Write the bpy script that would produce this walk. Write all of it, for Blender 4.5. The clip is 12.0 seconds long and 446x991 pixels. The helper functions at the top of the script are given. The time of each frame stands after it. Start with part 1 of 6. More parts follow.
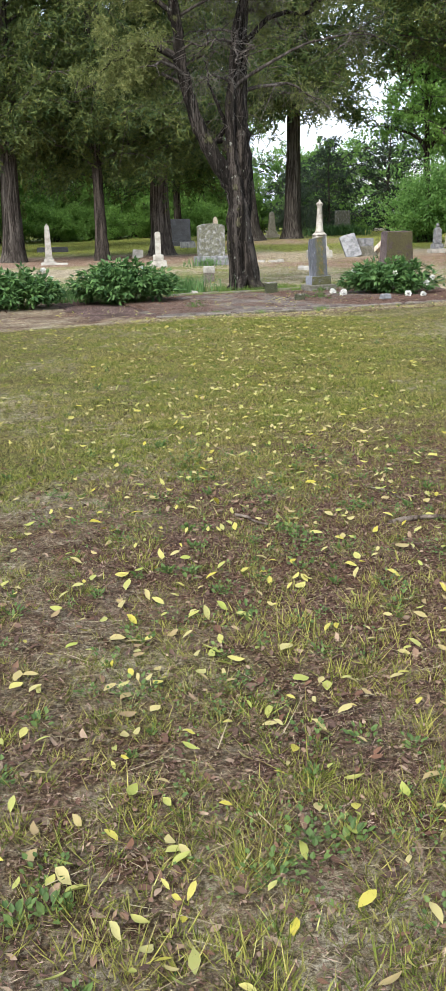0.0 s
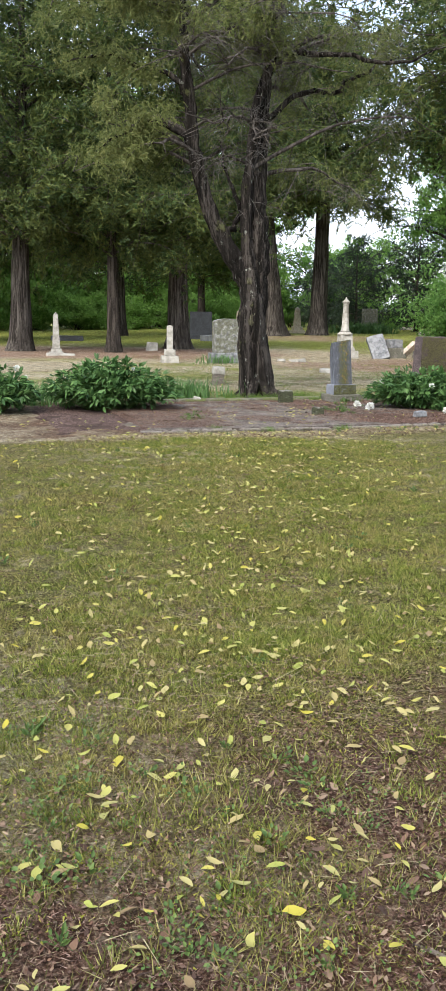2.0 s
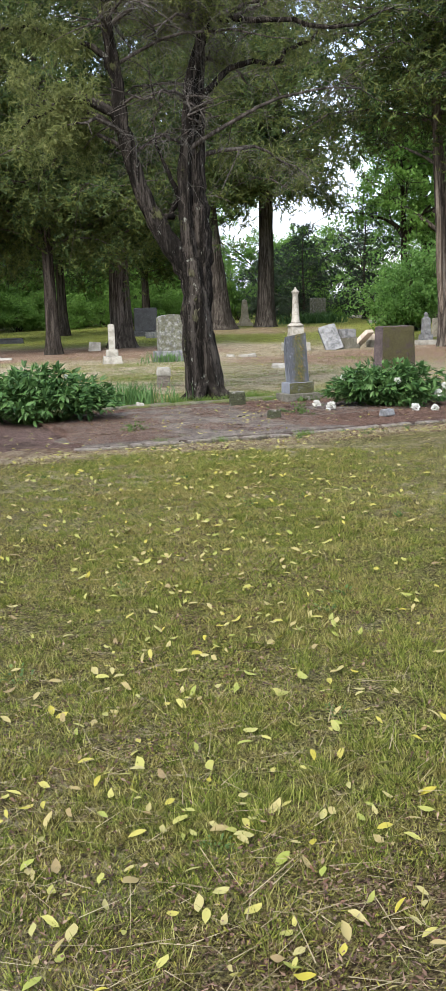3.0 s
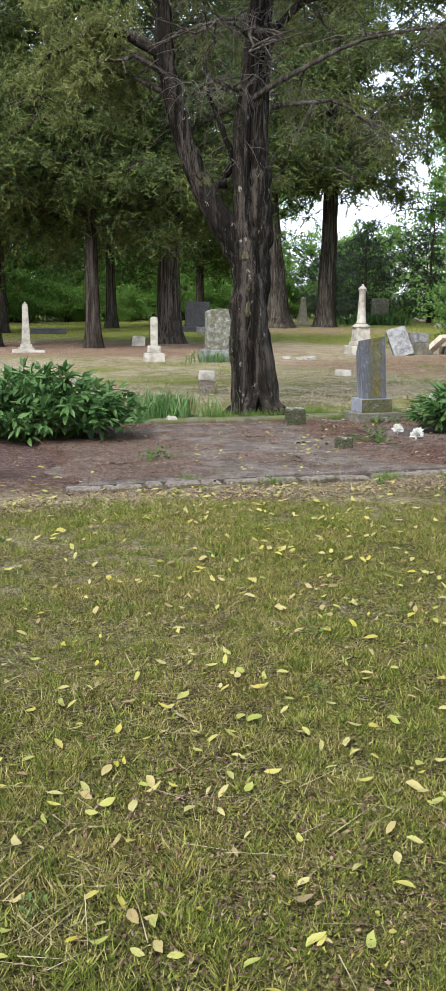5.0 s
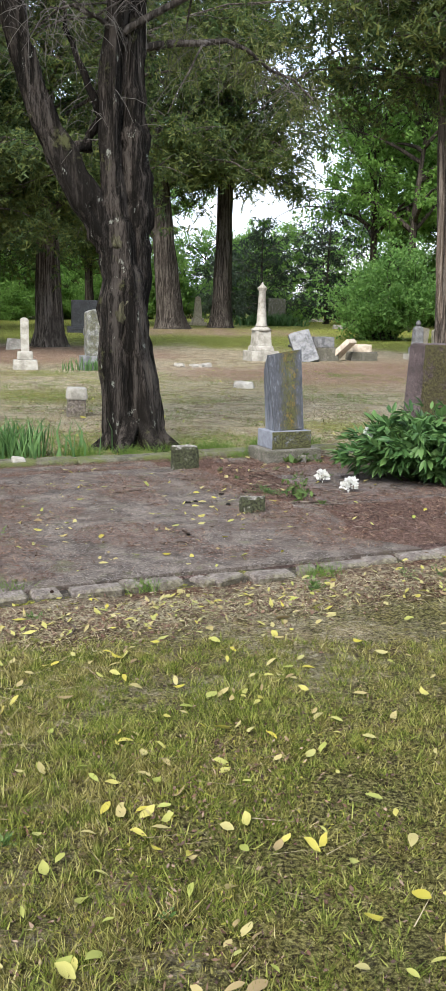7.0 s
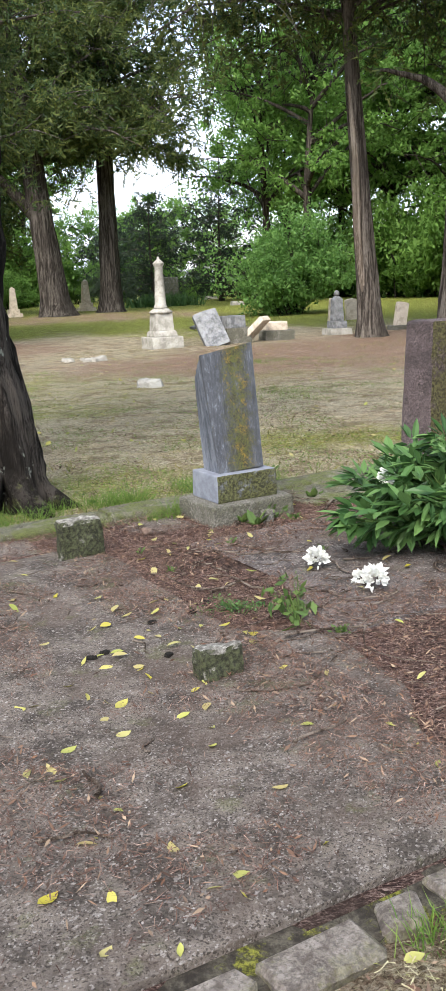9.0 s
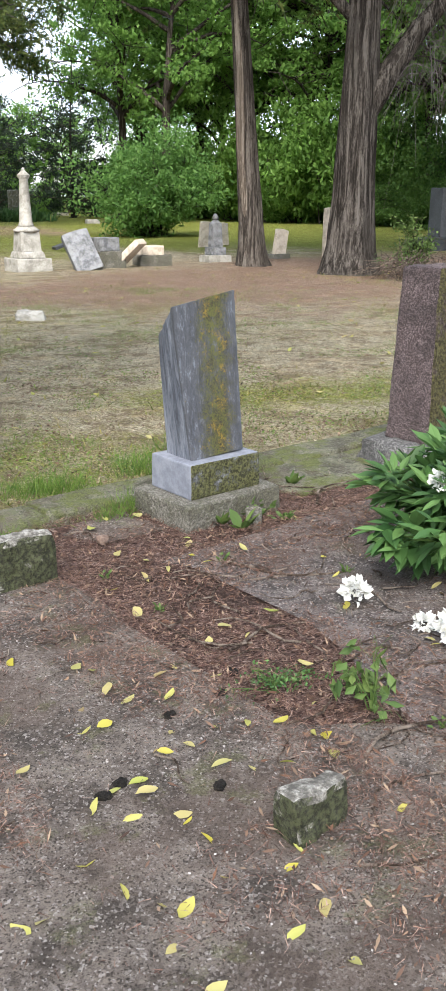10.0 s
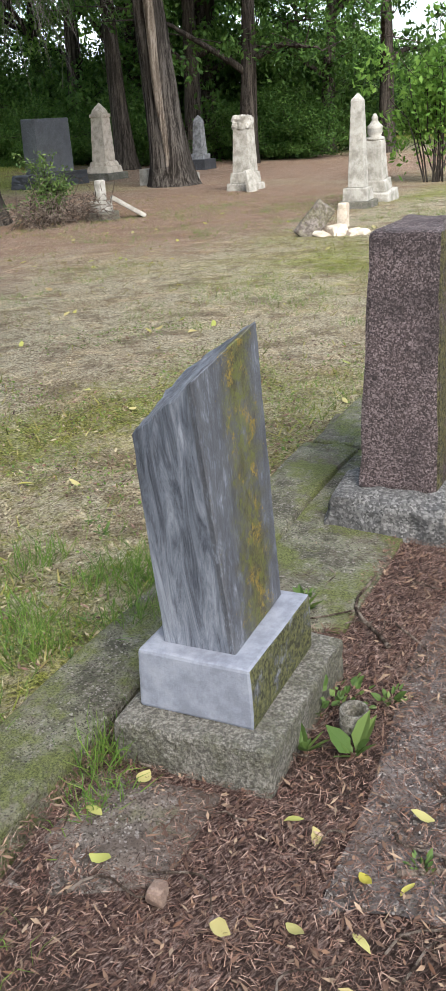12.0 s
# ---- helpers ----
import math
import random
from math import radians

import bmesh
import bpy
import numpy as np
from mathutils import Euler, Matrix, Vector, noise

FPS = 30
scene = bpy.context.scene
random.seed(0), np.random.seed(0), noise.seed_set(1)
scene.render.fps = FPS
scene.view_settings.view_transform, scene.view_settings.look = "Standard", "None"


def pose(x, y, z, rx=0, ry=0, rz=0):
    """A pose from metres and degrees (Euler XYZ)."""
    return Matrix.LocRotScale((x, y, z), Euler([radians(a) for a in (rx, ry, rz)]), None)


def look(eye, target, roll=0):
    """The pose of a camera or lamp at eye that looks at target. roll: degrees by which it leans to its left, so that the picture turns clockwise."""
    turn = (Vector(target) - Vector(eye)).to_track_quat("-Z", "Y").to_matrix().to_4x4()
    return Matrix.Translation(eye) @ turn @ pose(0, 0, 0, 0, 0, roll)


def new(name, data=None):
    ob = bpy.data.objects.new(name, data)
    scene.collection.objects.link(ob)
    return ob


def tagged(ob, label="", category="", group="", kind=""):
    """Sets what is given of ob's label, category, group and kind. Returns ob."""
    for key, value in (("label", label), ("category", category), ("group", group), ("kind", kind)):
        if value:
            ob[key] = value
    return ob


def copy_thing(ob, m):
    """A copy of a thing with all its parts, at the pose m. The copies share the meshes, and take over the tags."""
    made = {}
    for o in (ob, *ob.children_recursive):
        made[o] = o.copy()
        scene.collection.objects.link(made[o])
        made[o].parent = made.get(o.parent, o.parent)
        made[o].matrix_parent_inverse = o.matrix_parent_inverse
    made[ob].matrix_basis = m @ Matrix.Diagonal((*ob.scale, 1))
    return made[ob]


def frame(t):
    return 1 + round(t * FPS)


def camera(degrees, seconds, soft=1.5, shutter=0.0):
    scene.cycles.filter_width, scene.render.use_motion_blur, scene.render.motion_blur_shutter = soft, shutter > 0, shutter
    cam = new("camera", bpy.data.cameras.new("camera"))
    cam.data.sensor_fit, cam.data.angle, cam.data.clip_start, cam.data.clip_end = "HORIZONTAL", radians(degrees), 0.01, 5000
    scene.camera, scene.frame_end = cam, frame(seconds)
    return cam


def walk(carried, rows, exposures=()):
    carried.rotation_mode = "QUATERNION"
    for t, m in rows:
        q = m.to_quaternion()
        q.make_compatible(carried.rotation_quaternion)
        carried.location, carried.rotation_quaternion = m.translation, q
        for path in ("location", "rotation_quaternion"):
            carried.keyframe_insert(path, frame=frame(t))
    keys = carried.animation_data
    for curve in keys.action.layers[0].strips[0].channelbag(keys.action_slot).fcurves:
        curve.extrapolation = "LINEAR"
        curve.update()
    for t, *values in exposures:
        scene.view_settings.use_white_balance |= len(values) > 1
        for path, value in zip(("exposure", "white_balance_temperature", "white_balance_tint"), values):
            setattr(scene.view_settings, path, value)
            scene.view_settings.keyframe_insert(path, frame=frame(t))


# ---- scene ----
cam = camera(26.5, 12.0)
EXPOSURE = 1.22
PATH = [
    (0, (0.279, 0.325, 1.403), (0.251, 2.244, 0.84), -1.4),
    (0.5, (0.381, 1.007, 1.404), (0.365, 2.942, 0.899), -0.6),
    (1, (0.471, 1.711, 1.427), (0.437, 3.67, 1.029), -0.2),
    (1.5, (0.525, 2.416, 1.469), (0.503, 4.38, 1.093), -0.1),
    (2, (0.567, 3.142, 1.47), (0.497, 5.104, 1.086), 0.7),
    (2.5, (0.558, 3.854, 1.477), (0.551, 5.815, 1.084), -1.8),
    (3, (0.595, 4.575, 1.484), (0.618, 6.535, 1.087), -1.6),
    (3.5, (0.597, 5.311, 1.455), (0.552, 7.271, 1.063), -1.6),
    (3.7, (0.592, 5.62, 1.471), (0.574, 7.581, 1.078), -1.3),
    (5.3, (0.63, 7.92, 1.405), (0.537, 9.877, 1.002), 1.1),
    (5.5, (0.636, 8.191, 1.419), (0.545, 10.149, 1.018), 1.5),
    (6, (0.638, 8.927, 1.402), (0.573, 10.888, 1.014), -0.1),
    (6.5, (0.715, 9.648, 1.403), (0.759, 11.608, 1.008), 0.8),
    (7, (0.778, 10.336, 1.433), (0.915, 12.29, 1.032), 1.1),
    (7.2, (0.794, 10.643, 1.445), (1.002, 12.592, 1.047), 1.4),
    (8.8, (0.961, 13.235, 1.373), (1.295, 15.16, 0.946), -1.4),
    (9, (0.93, 13.562, 1.376), (1.264, 15.483, 0.933), -2.4),
    (9.5, (0.764, 14.266, 1.384), (1.176, 16.168, 0.923), -0.8),
    (10, (0.608, 14.937, 1.421), (1.242, 16.735, 0.817), 0.2),
    (10.5, (0.483, 15.542, 1.533), (1.125, 17.322, 0.888), -1.3),
    (11, (0.399, 16.22, 1.507), (1.222, 17.912, 0.83), -4.4),
    (11.5, (0.476, 16.859, 1.497), (1.576, 18.37, 0.785), -2.3),
    (12, (0.479, 17.456, 1.466), (1.778, 18.783, 0.723), -3.2),
]
walk(cam, [(t, look(eye, target, roll)) for t, eye, target, roll in PATH], exposures=[(0, EXPOSURE + 0.1), (3, EXPOSURE - 0.02), (7, EXPOSURE + 0.05), (9, EXPOSURE + 0.16), (10, EXPOSURE + 0.22), (12, EXPOSURE + 0.14)])

# ---- light: an overcast day in late spring ----
world = bpy.data.worlds.new("overcast_sky")
scene.world = world
world.use_nodes = True
wn = world.node_tree.nodes
sky = wn.new("ShaderNodeTexSky")
sky.sky_type = "NISHITA"
sky.sun_disc = False
sky.sun_elevation = radians(44)
sky.sun_rotation = radians(205)
sky.dust_density = 1.5
sky.ozone_density = 0.6
wmix = wn.new("ShaderNodeMix")
wmix.data_type = "RGBA"
wmix.inputs[7].default_value = (6.5, 7.3, 8.5, 1)
cloud = wn.new("ShaderNodeTexNoise")
cloud.inputs["Scale"].default_value = 5.0
cloud.inputs["Detail"].default_value = 5
cover_range = wn.new("ShaderNodeMapRange")
cover_range.inputs[1].default_value, cover_range.inputs[2].default_value = 0.40, 0.60
cover_range.inputs[3].default_value, cover_range.inputs[4].default_value = 0.2, 0.9
sky_way = wn.new("ShaderNodeTexCoord")
world.node_tree.links.new(sky_way.outputs["Generated"], cloud.inputs["Vector"])
world.node_tree.links.new(cloud.outputs[0], cover_range.inputs[0])
world.node_tree.links.new(cover_range.outputs[0], wmix.inputs[0])
world.node_tree.links.new(sky.outputs[0], wmix.inputs[6])
world.node_tree.links.new(wmix.outputs[2], wn["Background"].inputs[0])
wn["Background"].inputs[1].default_value = 0.115
sun = new("sun", bpy.data.lights.new("sun", "SUN"))
sun.data.energy = 2.4
sun.data.angle = radians(34)
sun.data.color = (1.0, 0.95, 0.88)
sun.matrix_world = look((-6, -13, 14), (0, 0, 0))


# ---- materials ----
class Mat:
    """A small builder for node materials."""

    def __init__(self, name, rough=0.8, metal=0.0, spec=0.3):
        self.m = bpy.data.materials.new(name)
        self.m.use_nodes = True
        self.t = self.m.node_tree
        self.bsdf = self.t.nodes["Principled BSDF"]
        self.bsdf.inputs["Roughness"].default_value = rough
        self.bsdf.inputs["Metallic"].default_value = metal
        self.bsdf.inputs["Specular IOR Level"].default_value = spec
        self.co = self.t.nodes.new("ShaderNodeTexCoord").outputs["Object"]

    def link(self, a, b):
        self.t.links.new(a, b)

    def noise(self, scale, detail=6, rough=0.6, stretch=None, distort=0.0, vec=None):
        n = self.t.nodes.new("ShaderNodeTexNoise")
        n.inputs["Scale"].default_value = scale
        n.inputs["Detail"].default_value = detail
        n.inputs["Roughness"].default_value = rough
        n.inputs["Distortion"].default_value = distort
        v = vec or self.co
        if stretch:
            mp = self.t.nodes.new("ShaderNodeMapping")
            mp.inputs["Scale"].default_value = stretch
            self.link(v, mp.inputs[0])
            v = mp.outputs[0]
        self.link(v, n.inputs["Vector"])
        return n.outputs[0]

    def voronoi(self, scale, out="Distance", stretch=None, feature="F1"):
        n = self.t.nodes.new("ShaderNodeTexVoronoi")
        n.feature = feature
        n.inputs["Scale"].default_value = scale
        v = self.co
        if stretch:
            mp = self.t.nodes.new("ShaderNodeMapping")
            mp.inputs["Scale"].default_value = stretch
            self.link(v, mp.inputs[0])
            v = mp.outputs[0]
        self.link(v, n.inputs["Vector"])
        return n.outputs[out]

    def ramp(self, value, *stops):
        n = self.t.nodes.new("ShaderNodeValToRGB")
        e = n.color_ramp.elements
        while len(e) < len(stops):
            e.new(0.5)
        for el, (p, c) in zip(e, stops):
            el.position = p
            el.color = (*c, 1) if len(c) == 3 else c
        self.link(value, n.inputs[0])
        return n.outputs[0]

    def tone(self, value, *stops):
        """A ramp over noise, which keeps close to a half: the stops are drawn together."""
        return self.ramp(value, *[(0.5 + (p - 0.5) * 0.45, c) for p, c in stops])

    def step(self, value, a, b):
        n = self.t.nodes.new("ShaderNodeMapRange")
        n.interpolation_type = "SMOOTHSTEP"
        n.inputs[1].default_value, n.inputs[2].default_value = a, b
        self.link(value, n.inputs[0])
        return n.outputs[0]

    def mix(self, fac, a, b, mode="MIX"):
        n = self.t.nodes.new("ShaderNodeMix")
        n.data_type = "RGBA"
        n.blend_type = mode
        for i, v in ((0, fac), (6, a), (7, b)):
            if isinstance(v, (int, float)):
                n.inputs[i].default_value = v
            elif isinstance(v, tuple):
                n.inputs[i].default_value = (*v, 1)
            else:
                self.link(v, n.inputs[i])
        return n.outputs[2]

    def calc(self, op, a, b=0.0):
        n = self.t.nodes.new("ShaderNodeMath")
        n.operation = op
        for i, v in ((0, a), (1, b)):
            if isinstance(v, (int, float)):
                n.inputs[i].default_value = v
            else:
                self.link(v, n.inputs[i])
        return n.outputs[0]

    def attr(self, name):
        n = self.t.nodes.new("ShaderNodeAttribute")
        n.attribute_name = name
        return n.outputs["Fac"]

    def island(self):
        return self.t.nodes.new("ShaderNodeNewGeometry").outputs["Random Per Island"]

    def each(self):
        return self.t.nodes.new("ShaderNodeObjectInfo").outputs["Random"]

    def normal_z(self):
        g = self.t.nodes.new("ShaderNodeNewGeometry")
        s = self.t.nodes.new("ShaderNodeSeparateXYZ")
        self.link(g.outputs["Normal"], s.inputs[0])
        return s.outputs[2]

    def done(self, colour, bump=None, strength=0.4, distance=0.01, translucent=0.0):
        self.link(colour, self.bsdf.inputs["Base Color"])
        if bump is not None:
            b = self.t.nodes.new("ShaderNodeBump")
            b.inputs["Strength"].default_value = strength
            b.inputs["Distance"].default_value = distance
            self.link(bump, b.inputs["Height"])
            self.link(b.outputs[0], self.bsdf.inputs["Normal"])
        if translucent:
            tr = self.t.nodes.new("ShaderNodeBsdfTranslucent")
            self.link(colour, tr.inputs[0])
            mx = self.t.nodes.new("ShaderNodeMixShader")
            mx.inputs[0].default_value = translucent
            self.link(self.bsdf.outputs[0], mx.inputs[1])
            self.link(tr.outputs[0], mx.inputs[2])
            self.link(mx.outputs[0], self.t.nodes["Material Output"].inputs[0])
        return self.m


def leaf_mat(name, *colours, rough=0.55, translucent=0.3, spread=2.0):
    m = Mat(name, rough, spec=0.25)
    n = len(colours)
    c = m.ramp(m.island(), *[(i / max(1, n - 1), col) for i, col in enumerate(colours)])
    big = m.step(m.noise(spread, 2), 0.35, 0.7)
    c = m.mix(m.calc("MULTIPLY", big, 0.35), c, colours[-1])
    return m.done(c, translucent=translucent)


def ground_mat():
    m = Mat("ground_cover", 0.95, spec=0.08)
    fine = m.noise(75, 9, 0.8)
    grit = m.noise(210, 4, 0.8)
    mid = m.noise(8, 7, 0.7)
    broad = m.noise(0.9, 6, 0.65)
    straw = m.noise(42, 9, 0.8, (1.0, 1.5, 1.0), 1.2)
    soil = m.tone(fine, (0.28, (0.040, 0.024, 0.017)), (0.45, (0.085, 0.043, 0.030)), (0.58, (0.165, 0.095, 0.067)), (0.72, (0.36, 0.25, 0.185)))
    dry = m.tone(straw, (0.30, (0.11, 0.086, 0.055)), (0.44, (0.36, 0.305, 0.205)), (0.56, (0.54, 0.47, 0.335)), (0.69, (0.76, 0.70, 0.55)))
    green = m.tone(fine, (0.32, (0.022, 0.018, 0.009)), (0.46, (0.105, 0.098, 0.034)), (0.57, (0.225, 0.215, 0.070)), (0.70, (0.41, 0.38, 0.16)))
    open_grass = m.tone(fine, (0.32, (0.045, 0.055, 0.012)), (0.46, (0.16, 0.19, 0.035)), (0.57, (0.32, 0.36, 0.075)), (0.70, (0.50, 0.50, 0.16)))
    green = m.mix(m.attr("meadow"), green, open_grass)
    needles = m.tone(m.noise(45, 8, 0.8, (1, 3, 1), 1.0), (0.30, (0.08, 0.046, 0.034)), (0.46, (0.26, 0.165, 0.120)), (0.57, (0.41, 0.29, 0.22)), (0.71, (0.60, 0.49, 0.39)))
    ragged = m.calc("ADD", m.calc("MULTIPLY", mid, 0.6), m.calc("ADD", m.calc("MULTIPLY", broad, 0.6), m.calc("MULTIPLY", m.noise(26, 5, 0.7), 0.5)))

    def edge(key, a, b):
        return m.step(m.calc("ADD", m.attr(key), m.calc("MULTIPLY", m.calc("SUBTRACT", ragged, 0.85), 1.5)), a, b)

    worn = m.step(m.noise(3.2, 7, 0.72), 0.50, 0.60)
    dry = m.mix(m.calc("MULTIPLY", worn, 0.6), dry, m.mix(m.step(fine, 0.42, 0.58), (0.055, 0.038, 0.024), (0.22, 0.165, 0.11)))
    c = m.mix(edge("green", 0.2, 0.75), dry, green)
    c = m.mix(edge("needle", 0.2, 0.85), c, needles)
    c = m.mix(edge("soil", 0.2, 0.85), c, soil)
    crumb = m.voronoi(85, "Color")
    c = m.mix(m.calc("MULTIPLY", m.step(crumb, 0.35, 0.0), 0.75), c, (0.028, 0.020, 0.013))
    c = m.mix(m.calc("MULTIPLY", m.step(crumb, 0.86, 1.0), 0.55), c, (0.46, 0.39, 0.27))
    c = m.mix(m.step(grit, 0.50, 0.42), c, m.mix(0.5, c, (0.03, 0.022, 0.014)))
    c = m.mix(m.calc("MULTIPLY", m.step(m.noise(1.3, 8, 0.78, None, 0.6), 0.47, 0.60), 0.4), c, m.mix(1.0, c, (0.62, 0.50, 0.42), "MULTIPLY"))
    c = m.mix(m.calc("MULTIPLY", m.step(m.noise(2.9, 7, 0.78), 0.50, 0.62), 0.5), c, m.mix(1.0, c, (1.55, 1.42, 1.28), "MULTIPLY"))
    bump = m.calc("ADD", m.calc("ADD", fine, m.calc("MULTIPLY", grit, 0.6)), m.calc("MULTIPLY", mid, 1.5))
    return m.done(c, bump, 1.0, 0.03)


def concrete_mat(name="exposed_aggregate_concrete", moss=0.35, tone=(0.145, 0.121, 0.104), pebble=0.6):
    m = Mat(name, 0.92, spec=0.2)
    speck = m.noise(170, 6, 0.85)
    peb = m.voronoi(115, "Color")
    small = m.voronoi(210, "Color")
    base = m.mix(m.step(m.noise(7, 8, 0.75), 0.38, 0.62), tuple(v * 0.45 for v in tone), tuple(v * 1.45 for v in tone))
    c = m.mix(m.calc("MULTIPLY", m.step(peb, 0.5, 0.9), pebble), base, m.ramp(peb, (0.5, (0.15, 0.125, 0.11)), (0.85, (0.27, 0.235, 0.215)), (0.97, (0.58, 0.54, 0.51))))
    c = m.mix(m.calc("MULTIPLY", m.calc("LESS_THAN", small, 0.22), 0.75), c, (0.03, 0.024, 0.020))
    c = m.mix(m.calc("MULTIPLY", m.calc("GREATER_THAN", small, 0.84), pebble), c, (0.40, 0.365, 0.34))
    c = m.mix(m.calc("MULTIPLY", m.step(speck, 0.48, 0.42), 0.7), c, (0.03, 0.024, 0.019))
    c = m.mix(m.calc("MULTIPLY", m.step(m.noise(1.9, 8, 0.75), 0.48, 0.60), 0.5), c, m.mix(speck, (0.045, 0.033, 0.027), (0.14, 0.10, 0.08)))
    c = m.mix(m.calc("MULTIPLY", m.step(m.noise(5, 7, 0.75), 0.60 - 0.15 * moss, 0.66 - 0.05 * moss), moss), c, m.mix(m.step(speck, 0.40, 0.60), (0.045, 0.055, 0.02), (0.18, 0.195, 0.07)))
    return m.done(c, m.calc("ADD", speck, m.noise(40, 6, 0.7)), 0.8, 0.012)


def mossy_stone(name, tones, moss=0.6, moss_col=(0.075, 0.085, 0.03), scale=14, lichen=0.3, rough=0.85, bump=0.5, up=0.5, cover=0.0, grime=0.6):
    """Weathered stone: mottled, with moss on its sides and pale lichen spots."""
    m = Mat(name, rough, spec=0.25)
    c = m.tone(m.noise(scale, 8, 0.7), (0.3, tones[0]), (0.5, tones[1]), (0.72, tones[2]))
    c = m.mix(m.calc("MULTIPLY", m.step(m.noise(75, 5, 0.8), 0.49, 0.58), grime), c, tuple(v * 0.45 for v in tones[1]))
    if lichen:
        spots = m.step(m.calc("ADD", m.voronoi(22), m.calc("MULTIPLY", m.noise(8, 5), 0.5)), 0.40, 0.30)
        c = m.mix(m.calc("MULTIPLY", spots, lichen), c, (0.50, 0.51, 0.44))
    if moss:
        k = m.step(m.calc("SUBTRACT", m.noise(6, 7, 0.75), m.calc("MULTIPLY", m.normal_z(), up * 0.14)), 0.44 - cover, 0.52 - cover)
        c = m.mix(m.calc("MULTIPLY", k, moss), c, m.mix(m.step(m.noise(65, 6, 0.8), 0.40, 0.60), tuple(v * 0.3 for v in moss_col), tuple(v * 1.9 for v in moss_col)))
    return m.done(c, m.calc("ADD", m.noise(55, 7, 0.75), m.calc("MULTIPLY", m.noise(scale, 6), 0.7)), bump, 0.012)


def marble_grey():
    m = Mat("grey_veined_marble", 0.55, spec=0.3)
    vein = m.noise(3.2, 12, 0.80, (8.0, 8.0, 1.1), 0.8)
    c = m.tone(vein, (0.25, (0.040, 0.044, 0.056)), (0.43, (0.098, 0.107, 0.130)), (0.57, (0.150, 0.162, 0.192)), (0.78, (0.235, 0.25, 0.285)))
    c = m.mix(m.calc("MULTIPLY", m.step(m.noise(7, 5, 0.6, (5, 5, 0.22), 0.6), 0.66, 0.72), 0.7), c, (0.50, 0.51, 0.53))
    # lichen runs down the front of the stone
    s = m.t.nodes.new("ShaderNodeSeparateXYZ")
    m.link(m.co, s.inputs[0])
    front = m.step(s.outputs[1], -0.075, -0.082)
    across = m.calc("ABSOLUTE", m.calc("SUBTRACT", m.calc("ADD", s.outputs[0], m.calc("MULTIPLY", m.calc("SUBTRACT", m.noise(9, 6, 0.7), 0.5), 0.20)), 0.01))
    band = m.calc("MULTIPLY", m.step(across, 0.12, 0.02), front)
    cell = m.voronoi(430, "Color")
    cell2 = m.voronoi(190, "Color")
    dark = m.calc("MULTIPLY", m.calc("MULTIPLY", front, m.step(m.noise(60, 8, 0.85, (1, 1, 0.35)), 0.39, 0.50)), 0.75)
    c = m.mix(dark, c, m.mix(cell, (0.030, 0.030, 0.033), (0.075, 0.075, 0.08)))
    stain = m.calc("MULTIPLY", band, m.calc("MULTIPLY", m.step(m.noise(5, 6, 0.7, (1, 1, 0.5)), 0.30, 0.48), 0.92))
    c = m.mix(stain, c, m.mix(m.step(m.noise(90, 6, 0.8), 0.4, 0.6), (0.024, 0.023, 0.014), (0.085, 0.075, 0.03)))
    lich = m.mix(m.step(m.noise(14, 5), 0.53, 0.60), (0.09, 0.095, 0.027), (0.20, 0.14, 0.027))
    odds = m.calc("MULTIPLY", m.calc("ADD", m.calc("MULTIPLY", band, 0.66), 0.07), m.step(m.noise(48, 8, 0.85), 0.40, 0.60))
    spots = m.calc("MAXIMUM", m.calc("LESS_THAN", cell, odds), m.calc("LESS_THAN", cell2, m.calc("MULTIPLY", odds, 0.6)))
    c = m.mix(m.calc("MULTIPLY", front, spots), c, lich)
    return m.done(c, m.calc("ADD", m.noise(120, 6, 0.8), m.calc("MULTIPLY", vein, 0.4)), 0.3, 0.006)


def granite(name, a, b, c3, rough=0.75, bump=0.6, scale=130):
    m = Mat(name, rough, spec=0.35)
    c = m.ramp(m.voronoi(scale, "Color"), (0.05, a), (0.5, b), (0.92, c3))
    c = m.mix(m.calc("MULTIPLY", m.step(m.noise(4, 6, 0.7), 0.45, 0.6), 0.5), c, a)
    return m.done(c, m.calc("ADD", m.noise(45, 8, 0.8), m.noise(9, 5)), bump, 0.02)


def bark_mat(name, dark, mid, light, moss=0.0, stripe=26, pale=0.0):
    m = Mat(name, 0.95, spec=0.08)
    coarse = m.noise(stripe * 0.38, 8, 0.7, (1.0, 1.0, 0.06), 0.4)
    strips = m.noise(stripe, 8, 0.75, (1.0, 1.0, 0.07), 0.6)
    fine = m.noise(stripe * 4, 6, 0.75, (1.0, 1.0, 0.12))
    h = m.calc("ADD", m.calc("MULTIPLY", coarse, 0.45), m.calc("ADD", m.calc("MULTIPLY", strips, 0.35), m.calc("MULTIPLY", fine, 0.2)))
    c = m.tone(h, (0.40, dark), (0.5, mid), (0.60, light))
    c = m.mix(m.calc("MULTIPLY", m.step(m.noise(1.6, 6, 0.65, (1, 1, 0.35)), 0.48, 0.6), 0.6), c, m.mix(0.4, dark, mid))
    if pale:
        spots = m.step(m.noise(9, 7, 0.75, (1, 1, 0.6)), 0.61, 0.66)
        c = m.mix(m.calc("MULTIPLY", spots, pale), c, (0.42, 0.44, 0.38))
    if moss:
        c = m.mix(m.calc("MULTIPLY", m.step(m.noise(2.2, 7, 0.75), 0.58, 0.68), moss), c, (0.14, 0.15, 0.06))
    return m.done(c, h, 1.0, 0.08)


